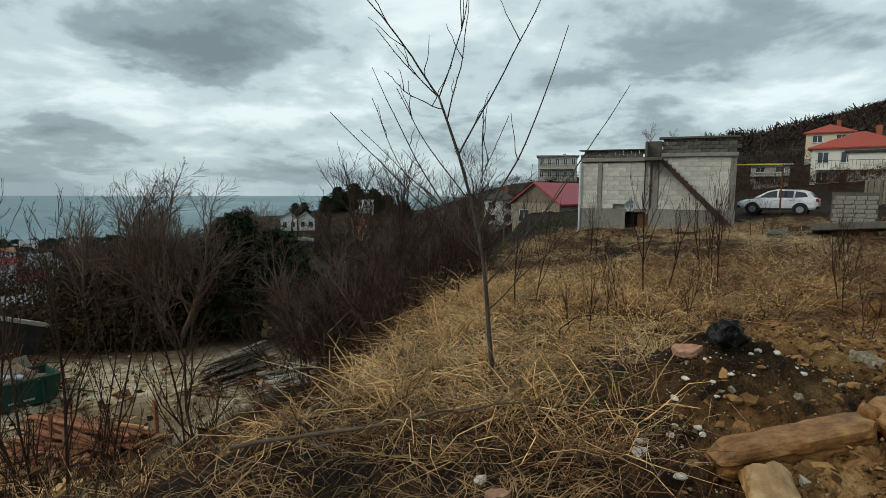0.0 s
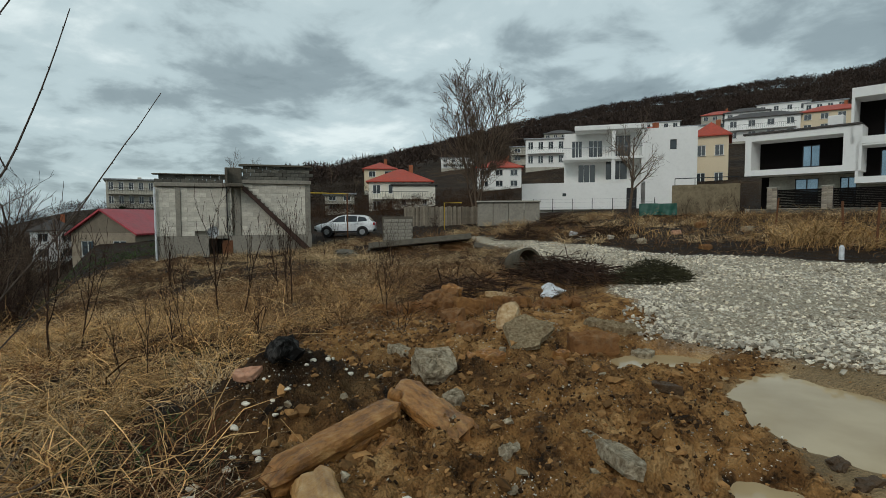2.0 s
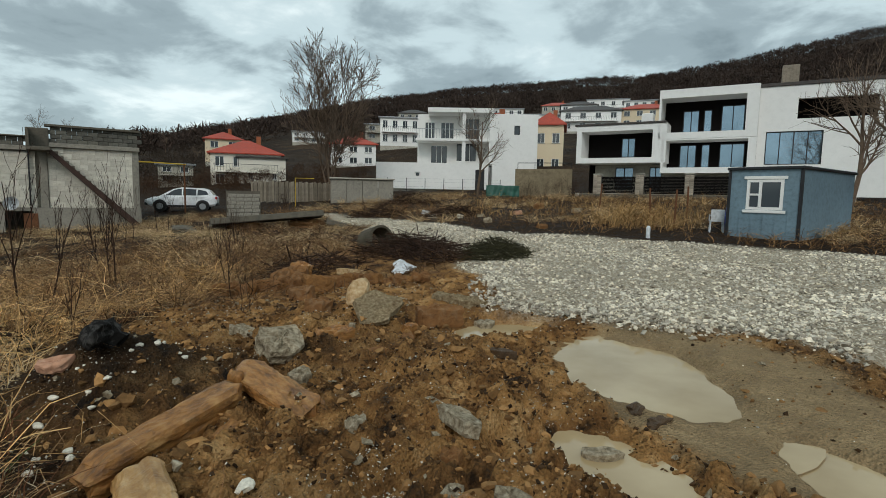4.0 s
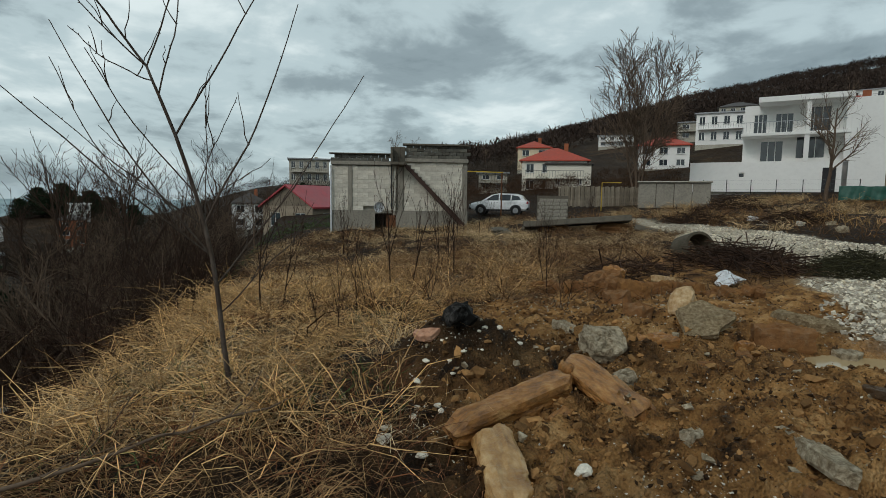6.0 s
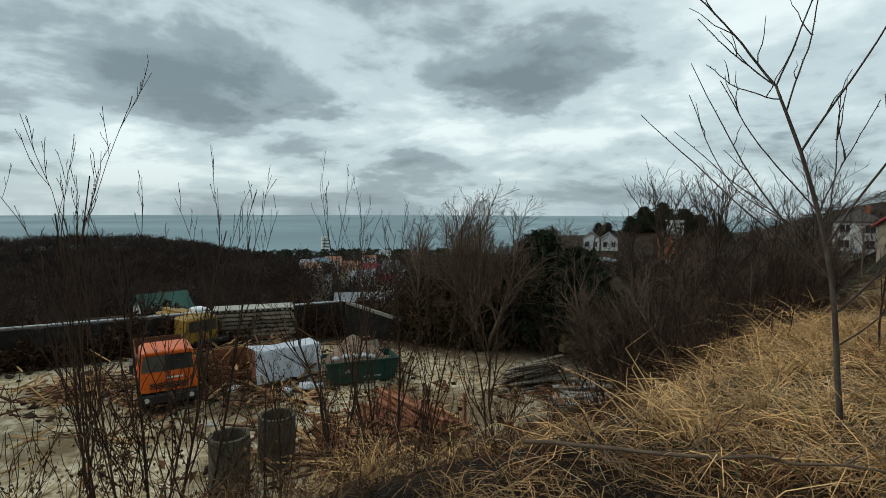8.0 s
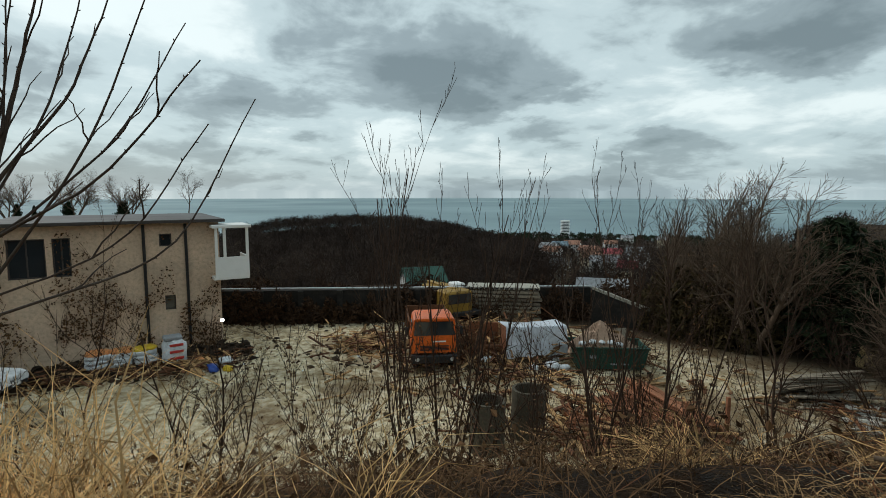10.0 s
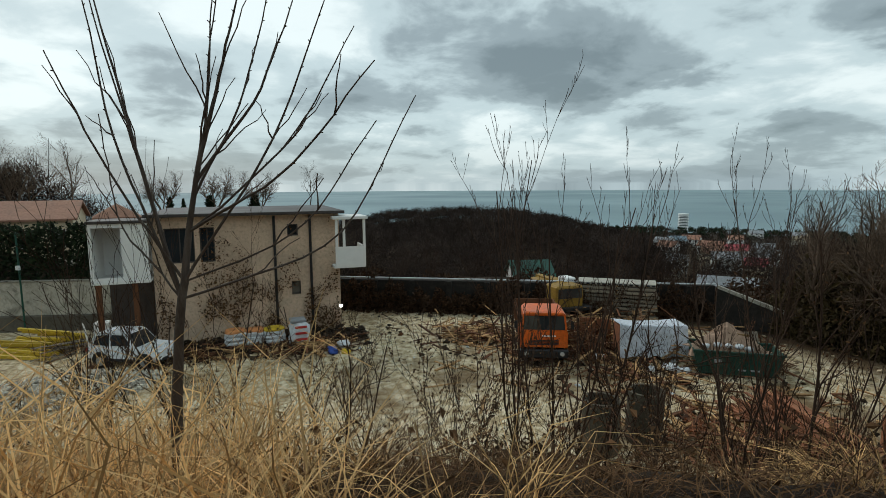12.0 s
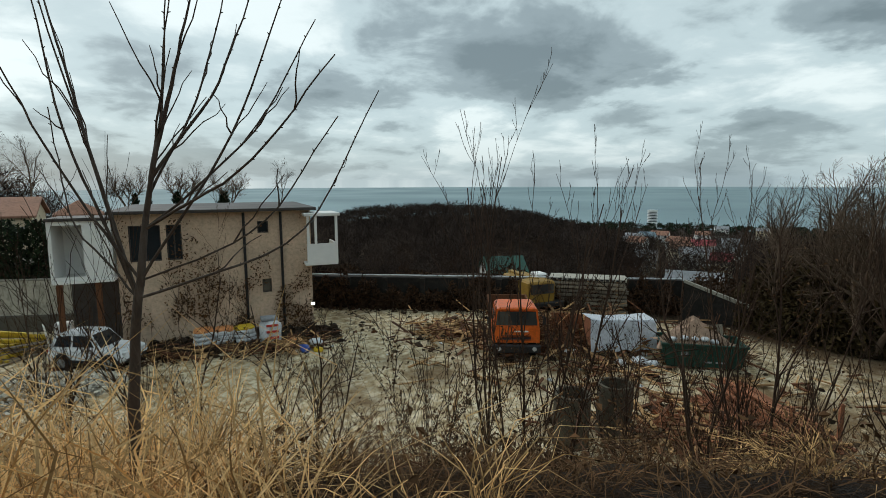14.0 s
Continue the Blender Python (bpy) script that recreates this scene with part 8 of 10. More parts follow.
tussocks("grass_tussocks", 1101, 430, (-2.2, 7.5, 3.6, 13.0), lambda a, b: turf(a, b) * (0.25 + 0.75 * patchy(a, b, 101, 0.4, 0.6, 0.6)), 55, 0.13, (0.2, 0.6), (0.005, 0.010), straw, "fallen golden grass tussocks in a rough field", (0.6, 1.1), (0.2, 0.95))
tussocks("grass_tussocks", 1103, 320, (-2.0, 8.0, 3.4, 13.0), lambda a, b: turf(a, b) * patchy(a, b, 102, 0.45, 0.6, 0.5), 55, 0.14, (0.2, 0.6), (0.004, 0.008), straw_grey, "bleached grass tussocks in a rough field")
tussocks("grass_tussocks", 1119, 110, (-1.5, 1.1, 1.3, 4.4), lambda a, b: 1 - clay_zone(a, b), 60, 0.14, (0.12, 0.34), (0.003, 0.006), field_hay, "short pale trampled tussocks on the crest", (0.5, 1.1), (0.4, 0.97))
tussocks("grass_tussocks", 1105, 900, (-4, 19, 11, 29), lambda a, b: turf(a, b) * (0.2 + 0.8 * patchy(a, b, 103, 0.42, 0.58, 0.35)), 34, 0.26, (0.35, 0.8), (0.007, 0.013), straw_grey, "fallen grass tussocks over a far field", (0.6, 1.1), (0.3, 0.95))
tussocks("grass_tussocks", 1107, 1000, (-4, 20, 9, 29), lambda a, b: turf(a, b) * patchy(a, b, 104, 0.46, 0.58, 0.35), 30, 0.24, (0.35, 0.8), (0.008, 0.014), hay_dark, "dark dead tussocks over a far field")
tussocks("grass_tussocks", 1109, 160, (3.5, 12.0, 6.8, 14.0), lambda a, b: turf(a, b) * (1 - gravel_zone(a, b)), 60, 0.16, (0.4, 0.9), (0.004, 0.008), hay_tan, "brown drooping tussocks by the dug ground")
tussocks("grass_tussocks", 1111, 420, (19, 42, -4, 28), lambda a, b: (1 - gravel_zone(a, b)) * patchy(a, b, 105, 0.45, 0.6, 0.3), 34, 0.28, (0.4, 1.1), (0.012, 0.02), straw_grey, "tall pale tussocks beyond the road")
tussocks("reed_tussocks", 1113, 130, (-4.6, -2.3, -5.5, 0.6), lambda a, b: step(0.6, -1.2, b) * step(0.2, 0.8, crest_x(b) - a) * step(3.2, 1.4, crest_x(b) - a), 40, 0.10, (0.5, 1.15), (0.005, 0.010), straw_pale, "tall pale reed tussocks on the bank's edge", (0.1, 0.8), (0.05, 0.7))
tussocks("grass_tussocks", 1115, 220, (-4.8, -1.2, -1.0, 5.5), lambda a, b: step(0.3, 0.9, crest_x(b) - a) * step(3.0, 1.0, crest_x(b) - a) * step(2.4, 3.6, b), 45, 0.12, (0.3, 0.8), (0.004, 0.008), straw, "golden tussocks falling over the bank's edge")
tussocks("dry_stalks", 1117, 14, (1.1, 2.2, 1.6, 2.6), lambda a, b: a == a, 12, 0.10, (0.15, 0.4), (0.002, 0.004), matt("red_stalk", (0.30, 0.14, 0.07), per="island", relief=0.0), "thin reddish stalks lying on dark clay", (0.3, 0.9), (0.5, 0.98))
grass("dry_grass", 901, 13000, (-3.5, 6.5, 2.0, 11.0), lambda a, b: turf(a, b) * (0.1 + 0.9 * patchy(a, b, 71, 0.42, 0.56, 0.9)), (0.15, 0.5), (0.3, 0.99), (0.15, 0.9), (0.0035, 0.0075), field_hay, "matted straw-coloured dry grass", 0.35, -1.0)
grass("dry_grass", 911, 5000, (-2.6, 3.0, 4.0, 9.5), lambda a, b: turf(a, b) * step(2.6, 0.5, a - 0.12 * b) * (0.12 + 0.88 * patchy(a, b, 84, 0.42, 0.55, 0.9)), (0.25, 0.7), (0.2, 0.95), (0.3, 0.95), (0.005, 0.010), straw, "long drooping straw-coloured grass on the crest", 0.45, 3.4)
grass("dry_grass", 921, 15000, (-4, 18, 9.5, 30), lambda a, b: turf(a, b) * patchy(a, b, 72, k=0.3), (0.25, 0.6), (0.25, 0.98), (0.2, 0.9), (0.006, 0.013), field_hay, "dry grass over a rough field", 0.6, 0.4)
grass("dead_weeds", 931, 9000, (-4, 20, 5, 28), lambda a, b: turf(a, b) * patchy(a, b, 73, 0.5, 0.62, 0.35), (0.3, 0.8), (0.2, 0.95), (0.1, 0.7), (0.010, 0.02), hay_dark, "dark dead weeds in a rough field", 0.5)
grass("dry_grass", 941, 9000, (4, 20, 5.5, 16), lambda a, b: (1 - gravel_zone(a, b)) * step(7.5, 9.5, a * 0.45 + b) * step(16.5, 12, a), (0.25, 0.65), (0.3, 0.98), (0.2, 0.8), (0.008, 0.015), hay_dark, "trampled dead grass beside the road", 0.4)
grass("dry_reeds", 951, 10500, (-5.2, -2.0, -6.0, 0.9), lambda a, b: step(-0.4, 0.6, crest_x(b) - a) * step(3.6, 1.2, crest_x(b) - a) * step(0.2, -1.4, b) * (0.2 + 0.8 * patchy(a, b, 91, k=0.9)), (0.5, 1.35), (0.1, 0.75), (0.05, 0.5), (0.006, 0.012), straw_pale, "tall pale dry reeds on the edge of the bank", 0.3)
grass("dry_reeds", 961, 2600, (-5.0, -2.2, -5.5, 0.6), lambda a, b: step(-0.2, 0.6, crest_x(b) - a) * step(0.0, -1.5, b), (0.6, 1.5), (0.05, 0.8), (0.0, 0.4), (0.008, 0.017), straw_pale, "tall pale dry stalks on the edge of the bank", 0.3)
grass("dry_grass", 971, 15000, (-8, -0.5, -6, 9.5), lambda a, b: bank_turf(a, b), (0.2, 0.5), (0.3, 0.95), (0.1, 0.7), (0.006, 0.012), hay_dark, "brown dead grass on the bank", 0.4)
grass("dry_grass", 981, 5000, (-8, -0.5, -2, 9.5), lambda a, b: bank_turf(a, b) * patchy(a, b, 74) * step(3, 1, crest_x(b) - a), (0.25, 0.6), (0.3, 0.95), (0.2, 0.8), (0.005, 0.010), straw, "straw-coloured grass on the bank", 0.5)
grass("dry_grass", 991, 20000, (19, 42, -6, 26), lambda a, b: (1 - gravel_zone(a, b)) * (0.15 + 0.85 * patchy(a, b, 75, 0.45, 0.6, k=0.3)), (0.2, 0.65), (0.2, 0.95), (0.2, 0.7), (0.012, 0.022), hay_tan, "dry grass and weeds beyond the road", 0.8)
grass("dead_weeds", 995, 11000, (19, 44, -6, 34), lambda a, b: (1 - gravel_zone(a, b)) * patchy(a, b, 76, 0.45, 0.6, 0.25), (0.3, 0.7), (0.1, 0.9), (0.1, 0.6), (0.014, 0.022), hay_dark, "dark dead weeds beyond the road", 0.8)
grass("dry_grass", 903, 8000, (-3.0, 6.5, 2.0, 11.0), lambda a, b: turf(a, b) * patchy(a, b, 79, 0.48, 0.58, 0.7), (0.12, 0.4), (0.3, 0.99), (0.15, 0.9), (0.0025, 0.005), matt("straw_bleached", (0.70, 0.56, 0.37), coarse=0.5, fine=4, per="island", relief=0.0), "bleached dry grass in pale patches", 0.3, -0.6)
grass("dry_stalks", 905, 5500, (-2.8, 7.0, 3.2, 12.0), lambda a, b: turf(a, b) * (0.1 + 0.9 * patchy(a, b, 81, 0.45, 0.58, 0.8)), (0.45, 1.15), (0.25, 0.98), (0.1, 0.8), (0.0045, 0.009), straw, "long golden stalks lying across dry grass", 0.5)
grass("dry_stalks", 907, 2000, (-2.6, 5.0, 3.0, 10.0), lambda a, b: turf(a, b) * patchy(a, b, 82, 0.48, 0.6, 0.8), (0.4, 1.0), (0.3, 0.98), (0.1, 0.9), (0.004, 0.008), straw_pale, "long pale stalks lying across dry grass", 0.4)
grass("dry_grass", 909, 9000, (-2.4, 2.4, -6.0, 2.4), lambda a, b: turf(a, b) * step(0.35, 0.8, np.hypot(a, b)) * (0.3 + 0.7 * patchy(a, b, 83)), (0.1, 0.3), (0.5, 0.99), (0.2, 0.9), (0.003, 0.006), field_hay, "trodden dry grass on the crest", 0.3)
grass("garden_grass", 1201, 5000, (0.5, 12, 33, 48), lambda a, b: patchy(a, b, 106, 0.4, 0.55, 0.25), (0.15, 0.4), (0.1, 0.9), (0.1, 0.6), (0.02, 0.04), green_leaf, "green grass on a terraced garden plot", 0.6)
grass("weeds", 997, 1500, (-1.5, 2.5, 3.4, 7), lambda a, b: turf(a, b) * patchy(a, b, 78, 0.52, 0.6, 0.9), (0.12, 0.35), (0.1, 0.8), (0.1, 0.5), (0.005, 0.010), green_leaf, "few green blades in dry grass", 0.3)


grass("dry_grass", 985, 1400, (-4.5, -1.2, -0.4, 2.4), lambda a, b: step(0.1, 0.8, crest_x(b) - a) * (0.2 + 0.8 * patchy(a, b, 92, k=1.0)), (0.3, 0.75), (0.2, 0.95), (0.1, 0.8), (0.003, 0.006), hay_dark, "brown dry tufts below the crest", 0.5)
grass("dead_weeds", 987, 13000, (-2.6, 5.5, 2.2, 9.5), lambda a, b: turf(a, b) * patchy(a, b, 93, 0.48, 0.6, 0.8), (0.2, 0.55), (0.3, 0.98), (0.2, 0.8), (0.005, 0.009), matt("rusty_weed", (0.15, 0.062, 0.028), per="island", coarse=0.4, fine=4, relief=0), "rust-brown dead weeds among dry grass", 0.4)


def fallen(name, seed, a, b, radius, label):
    rng = np.random.default_rng(seed)
    a, b = np.array([*a, hz(*a) + 0.16]), np.array([*b, hz(*b) + 0.2])
    n = 12
    q = a + np.linspace(0, 1, n)[:, None] * (b - a) + rng.normal(size=(n, 3)) * np.array([0.02, 0.02, 0.012])
    limbs = [(q, np.linspace(radius, radius * 0.35, n), 0)]
    for k in range(5):
        i = int(rng.integers(3, n - 1))
        d = (b - a) / np.linalg.norm(b - a) * 0.3 + rng.normal(size=3) * 0.15
        limbs.append((np.array([q[i], q[i] + d * 0.6, q[i] + d + (0, 0, 0.05)]), np.array([radius * 0.4, radius * 0.3, 0.003]), 1))
    single(name, wood_mesh(name, limbs, bark_pale), None, Matrix(), label, "branch", "fallen branches")


fallen("fallen_branch", 1, (-1.3, 3.05), (0.75, 3.6), 0.015, "pale fallen branch lying in dry grass")
fallen("fallen_branch", 2, (-1.35, 4.2), (-0.62, 2.9), 0.012, "thin pale fallen branch on the bank's edge")
fallen("fallen_branch", 3, (-2.1, 3.6), (-0.2, 3.4), 0.009, "thin bent stick lying in grass")
fallen("fallen_branch", 4, (-1.5, 5.6), (-0.4, 5.2), 0.008, "thin bent stick lying in grass")


# brambles and leaf litter over the bank, tall straw tufts beyond the road
bramble_stem = matt("bramble_stem", (0.10, 0.046, 0.025), coarse=0.5, fine=4, per="island", relief=0.0)
grass("bramble", 1001, 12000, (-9, -0.5, -6, 12), lambda a, b: step(0.1, 0.7, crest_x(b) - a) * step(8.5, 5.0, crest_x(b) - a) * (0.15 + 0.85 * step(1.5, 4.0, b)), (0.4, 1.1), (0.2, 0.95), (0.2, 0.9), (0.004, 0.008), bramble_stem, "dark arching bramble stems over the bank", 0.4)
lx, ly = zone_points(26000, -9, -0.5, -5, 12, lambda a, b: step(0.1, 0.7, crest_x(b) - a) * step(8.0, 5.0, crest_x(b) - a) * (0.3 + 0.7 * patchy(a, b, 94, k=0.8)) * (0.15 + 0.85 * step(1.0, 3.5, b)), 1003)
lr = np.random.default_rng(1004)
single("leaf_litter", leaf_mesh("leaf_litter", lr, np.stack([lx, ly, height(lx, ly) + 0.5 * lr.uniform(0, 1, len(lx)) ** 2], 1), 0.045, dead_leaf), None, Matrix(), "withered brown leaves on brambles over the bank", "leaves", kind="stuff")
bramble_dark = matt("bramble_dark", (0.055, 0.030, 0.016), coarse=0.6, fine=6, per="island", relief=0.0)
undergrowth("bank_bramble", 1011, 26000, [(-3.6, 5.6, 1.3, 0.9), (-4.6, 7.2, 1.5, 1.2), (-3.4, 8.0, 1.3, 1.0), (-5.8, 6.2, 1.6, 1.3), (-3.2, 4.2, 0.8, 0.5), (-4.4, 4.4, 1.2, 0.8), (-5.0, 2.4, 1.2, 0.8), (-4.0, 10.0, 1.6, 1.2), (-5.6, 9.0, 1.6, 1.4), (-2.6, 11.5, 1.2, 0.8)], bramble_dark, "dark dead brambles matted over the bank", 0.045)
hay_tuft = matt("hay_tuft", (0.44, 0.27, 0.115), coarse=0.4, fine=4, per="island", relief=0.0)
grass("dry_grass", 1005, 9000, (20, 42, -3, 26), lambda a, b: (1 - gravel_zone(a, b)) * patchy(a, b, 77, 0.52, 0.6, 0.45), (0.35, 0.95), (0.1, 0.8), (0.2, 0.8), (0.014, 0.026), hay_tuft, "tall straw-coloured tufts beyond the road", 0.9)
grass("dry_grass", 1007, 2600, (21.0, 26.5, 2.5, 7.5), lambda a, b: np.exp(-((a - 23.5) / 1.8) ** 2 - ((b - 4.8) / 1.5) ** 2), (0.7, 1.7), (0.05, 0.7), (0.2, 0.8), (0.014, 0.026), hay_tuft, "tall clump of dry straw-coloured reeds", 0.7)


# ---- vehicles ----
def loft(stations, ring):
    """Joins rings of equal length along the stations into one closed shell."""
    s = Shape()
    n = len(ring(*stations[0]))
    for st in stations:
        s.v += ring(*st)
    for i in range(len(stations) - 1):
        s.f += [(i * n + k, i * n + (k + 1) % n, (i + 1) * n + (k + 1) % n, (i + 1) * n + k) for k in range(n)]
    s.f += [tuple(range(n - 1, -1, -1)), tuple(range((len(stations) - 1) * n, len(stations) * n))]
    return s


def wheel(ob, x, y, r, w, rim=grey_metal):
    side = 1 if y > 0 else -1
    m = pose(x, y, r, 90, 0, 0)
    wh = part("wheel", Shape().tube([(0, 0, -w / 2), (0, 0, -w * 0.32), (0, 0, w * 0.32), (0, 0, w / 2)], [r * 0.88, r, r, r * 0.88], 26, True, m), tyre_black, ob, "black tyre on a pale rim")
    part("rim", Shape().tube([(0, 0, -side * w * 0.3), (0, 0, -side * (w / 2 + 0.006))], [r * 0.66, r * 0.6], 20, True, m), rim, wh)
    part("hub", Shape().tube([(0, 0, -side * w * 0.4), (0, 0, -side * (w / 2 + 0.02))], r * 0.2, 10, True, m), rim, wh)
    return wh


def car(m, label, low, cabin, half, belt, tops, wheels, r, paint, dark_trim=True, round_front=True):
    """low: rows of x, bottom, top, half width. cabin: the side outline of the glasshouse, rear to front, from belt to belt."""
    ob = thing("car", m, label, "car")
    ring = lambda x, zb, zt, hw: [(x, -hw * 0.88, zb), (x, -hw, zb + 0.14), (x, -hw * 1.005, (zb + zt) / 2 + 0.05), (x, -hw * 0.97, zt - 0.1), (x, -hw * 0.86, zt), (x, hw * 0.86, zt), (x, hw * 0.97, zt - 0.1), (x, hw * 1.005, (zb + zt) / 2 + 0.05), (x, hw, zb + 0.14), (x, hw * 0.88, zb)]
    part("body", loft(low, ring), paint, ob, smooth=False)
    # glasshouse: tapers inwards to the roof
    wb, wt = half * 0.9, half * 0.72
    zmax = max(z for _, z in cabin)

    def width(z):
        u = (z - belt) / (zmax - belt)
        return wb * (1 - u) + wt * u
    s = Shape()
    n = len(cabin)
    s.v = [(x, -width(z), z) for x, z in cabin] + [(x, width(z), z) for x, z in cabin]
    s.f = [tuple(range(n)), tuple(range(2 * n - 1, n - 1, -1))] + [(i, i + n, (i + 1) % n + n, (i + 1) % n) for i in range(n)]
    part("roof", s, paint, ob)

    def pane(name, pts, off):
        q = Shape()
        for side in (-1, 1):
            q = Shape()
            v = [(x, side * (width(z) + off), z) for x, z in pts]
            v2 = [(x, side * (width(z) - 0.01), z) for x, z in pts]
            k = len(v)
            q.add(v + v2, [tuple(range(k)), tuple(range(2 * k - 1, k - 1, -1))] + [(i, (i + 1) % k, (i + 1) % k + k, i + k) for i in range(k)])
            part(name, q, glass_dark, ob, "dark window glass")
    for pts in tops["side"]:
        pane("side_window", pts, 0.012)
    for name, (xa, za), (xb, zb) in tops["ends"]:
        q = Shape()
        d = Vector((zb - za, 0, -(xb - xa))).normalized() * (0.012 if xb < xa else -0.012)
        if name == "rear_window":
            d = Vector((-(zb - za), 0, (xb - xa))).normalized() * 0.012
        else:
            d = Vector(((zb - za), 0, -(xb - xa))).normalized() * 0.012
        va = [(xa, -width(za) * 0.93, za), (xa, width(za) * 0.93, za), (xb, width(zb) * 0.9, zb), (xb, -width(zb) * 0.9, zb)]
        q.add([tuple(Vector(p) + d) for p in va] + va, [(0, 1, 2, 3), (7, 6, 5, 4), (0, 4, 5, 1), (1, 5, 6, 2), (2, 6, 7, 3), (3, 7, 4, 0)])
        part(name, q, glass_dark, ob, "dark window glass")
    x0, x1 = low[0][0], low[-1][0]
    for side in (-1, 1):
        part("headlight", B(x1 - 0.10, side * half * 0.72, low[-2][2] - 0.12, 0.16, 0.34, 0.14, 0.03), lamp_clear, ob, "clear headlight")
        part("tail_light", B(x0 + 0.05, side * half * 0.84, low[1][2] - 0.16, 0.14, 0.2, 0.2, 0.02), red_lens, ob, "red tail light")
        part("mirror", B(cabin[-1][0] - 0.35, side * (half + 0.07), belt + 0.05, 0.12, 0.18, 0.12, 0.03), paint, ob)
        for x in tops["handles"]:
            part("door_handle", B(x, side * (half * 0.975), belt - 0.13, 0.16, 0.03, 0.03, 0.008), chrome, ob)
        for x in tops["gaps"]:
            part("door_gap", B(x, side * half * 0.992, belt - 0.36, 0.012, 0.02, 0.6), black_metal, ob)
        part("sill_trim", B((wheels[0] + wheels[1]) / 2, side * half * 0.97, low[2][1] + 0.08, wheels[1] - wheels[0] - 2 * r - 0.06, 0.06, 0.14, 0.02), black_metal, ob)
    part("front_bumper", B(x1 - 0.1, 0, low[-1][1] + 0.02, 0.24, half * 1.7, 0.2, 0.05), black_metal if dark_trim else paint, ob)
    part("grille", B(x1 - 0.06, 0, low[-1][1] + 0.22, 0.12, half * 0.8, 0.13, 0.02), black_metal, ob)
    part("rear_bumper", B(x0 + 0.08, 0, low[0][1] + 0.02, 0.22, half * 1.75, 0.2, 0.05), black_metal if dark_trim else paint, ob)
    part("number_plate", B(x1 + 0.025, 0, low[-1][1] + 0.04, 0.01, 0.5, 0.11), white_paint, ob)
    for x in wheels:
        for side in (-1, 1):
            part("wheel_arch", Shape().tube([(x + (r + 0.07) * math.cos(a), side * (half * 0.985), r + (r + 0.07) * math.sin(a)) for a in [math.pi * k / 10 for k in range(11)]], 0.035, 6), black_metal, ob)
            part("arch_shadow", Shape().tube([(x, side * (half * 0.80), r), (x, side * (half + 0.012), r)], r + 0.05, 20), black_metal, ob)
            wheel(ob, x, side * (half - 0.06), r, 0.22)
    return ob


sx, sy = 20.9, 33.3
car(facing(sx, sy, hz(sx, sy) + 0.02, 0, 0) @ pose(2.2, 0, 0, 0, 0, 172) @ Matrix.Scale(0.92, 4), "white sports utility car parked by a block building",
          [(0.0, 0.5, 1.02, 0.78), (0.14, 0.4, 1.14, 0.88), (0.9, 0.3, 1.14, 0.93), (3.3, 0.3, 1.08, 0.93), (4.1, 0.34, 1.0, 0.9), (4.52, 0.42, 0.86, 0.8), (4.68, 0.5, 0.74, 0.7)],
          [(0.18, 1.1), (0.5, 1.52), (0.95, 1.66), (2.3, 1.69), (2.85, 1.56), (3.7, 1.06)], 0.93, 1.08,
          {"side": [[(0.55, 1.2), (0.72, 1.46), (1.25, 1.56), (1.3, 1.14)], [(1.38, 1.14), (1.36, 1.57), (2.2, 1.6), (2.22, 1.13)], [(2.3, 1.13), (2.3, 1.6), (2.75, 1.52), (3.35, 1.12)]],
           "ends": [("windscreen", (3.68, 1.09), (2.88, 1.54)), ("rear_window", (0.24, 1.2), (0.5, 1.5))], "handles": [1.5, 2.4], "gaps": [1.34, 2.26, 3.3]}, (0.95, 3.7), 0.36, car_white)
nx, ny = -29.3, -5.7
car(facing(nx, ny, hz(nx, ny) + 0.02, 0, 0) @ pose(-1.6, 0, 0, 0, 0, -40), "old small white off-road car parked in the yard",
    [(0.0, 0.42, 0.9, 0.74), (0.08, 0.38, 0.98, 0.8), (0.9, 0.34, 1.0, 0.82), (2.5, 0.34, 0.99, 0.82), (3.4, 0.36, 0.95, 0.8), (3.66, 0.42, 0.9, 0.76), (3.72, 0.46, 0.84, 0.74)],
    [(0.1, 0.98), (0.34, 1.5), (0.55, 1.62), (1.85, 1.64), (2.05, 1.58), (2.55, 0.98)], 0.82, 0.98,
    {"side": [[(0.34, 1.06), (0.5, 1.48), (1.12, 1.53), (1.14, 1.05)], [(1.24, 1.05), (1.24, 1.53), (1.86, 1.53), (2.25, 1.05)]],
     "ends": [("windscreen", (2.53, 1.01), (2.08, 1.56)), ("rear_window", (0.14, 1.1), (0.32, 1.46))], "handles": [1.35], "gaps": [1.2, 2.35]}, (0.75, 2.95), 0.34, car_white)


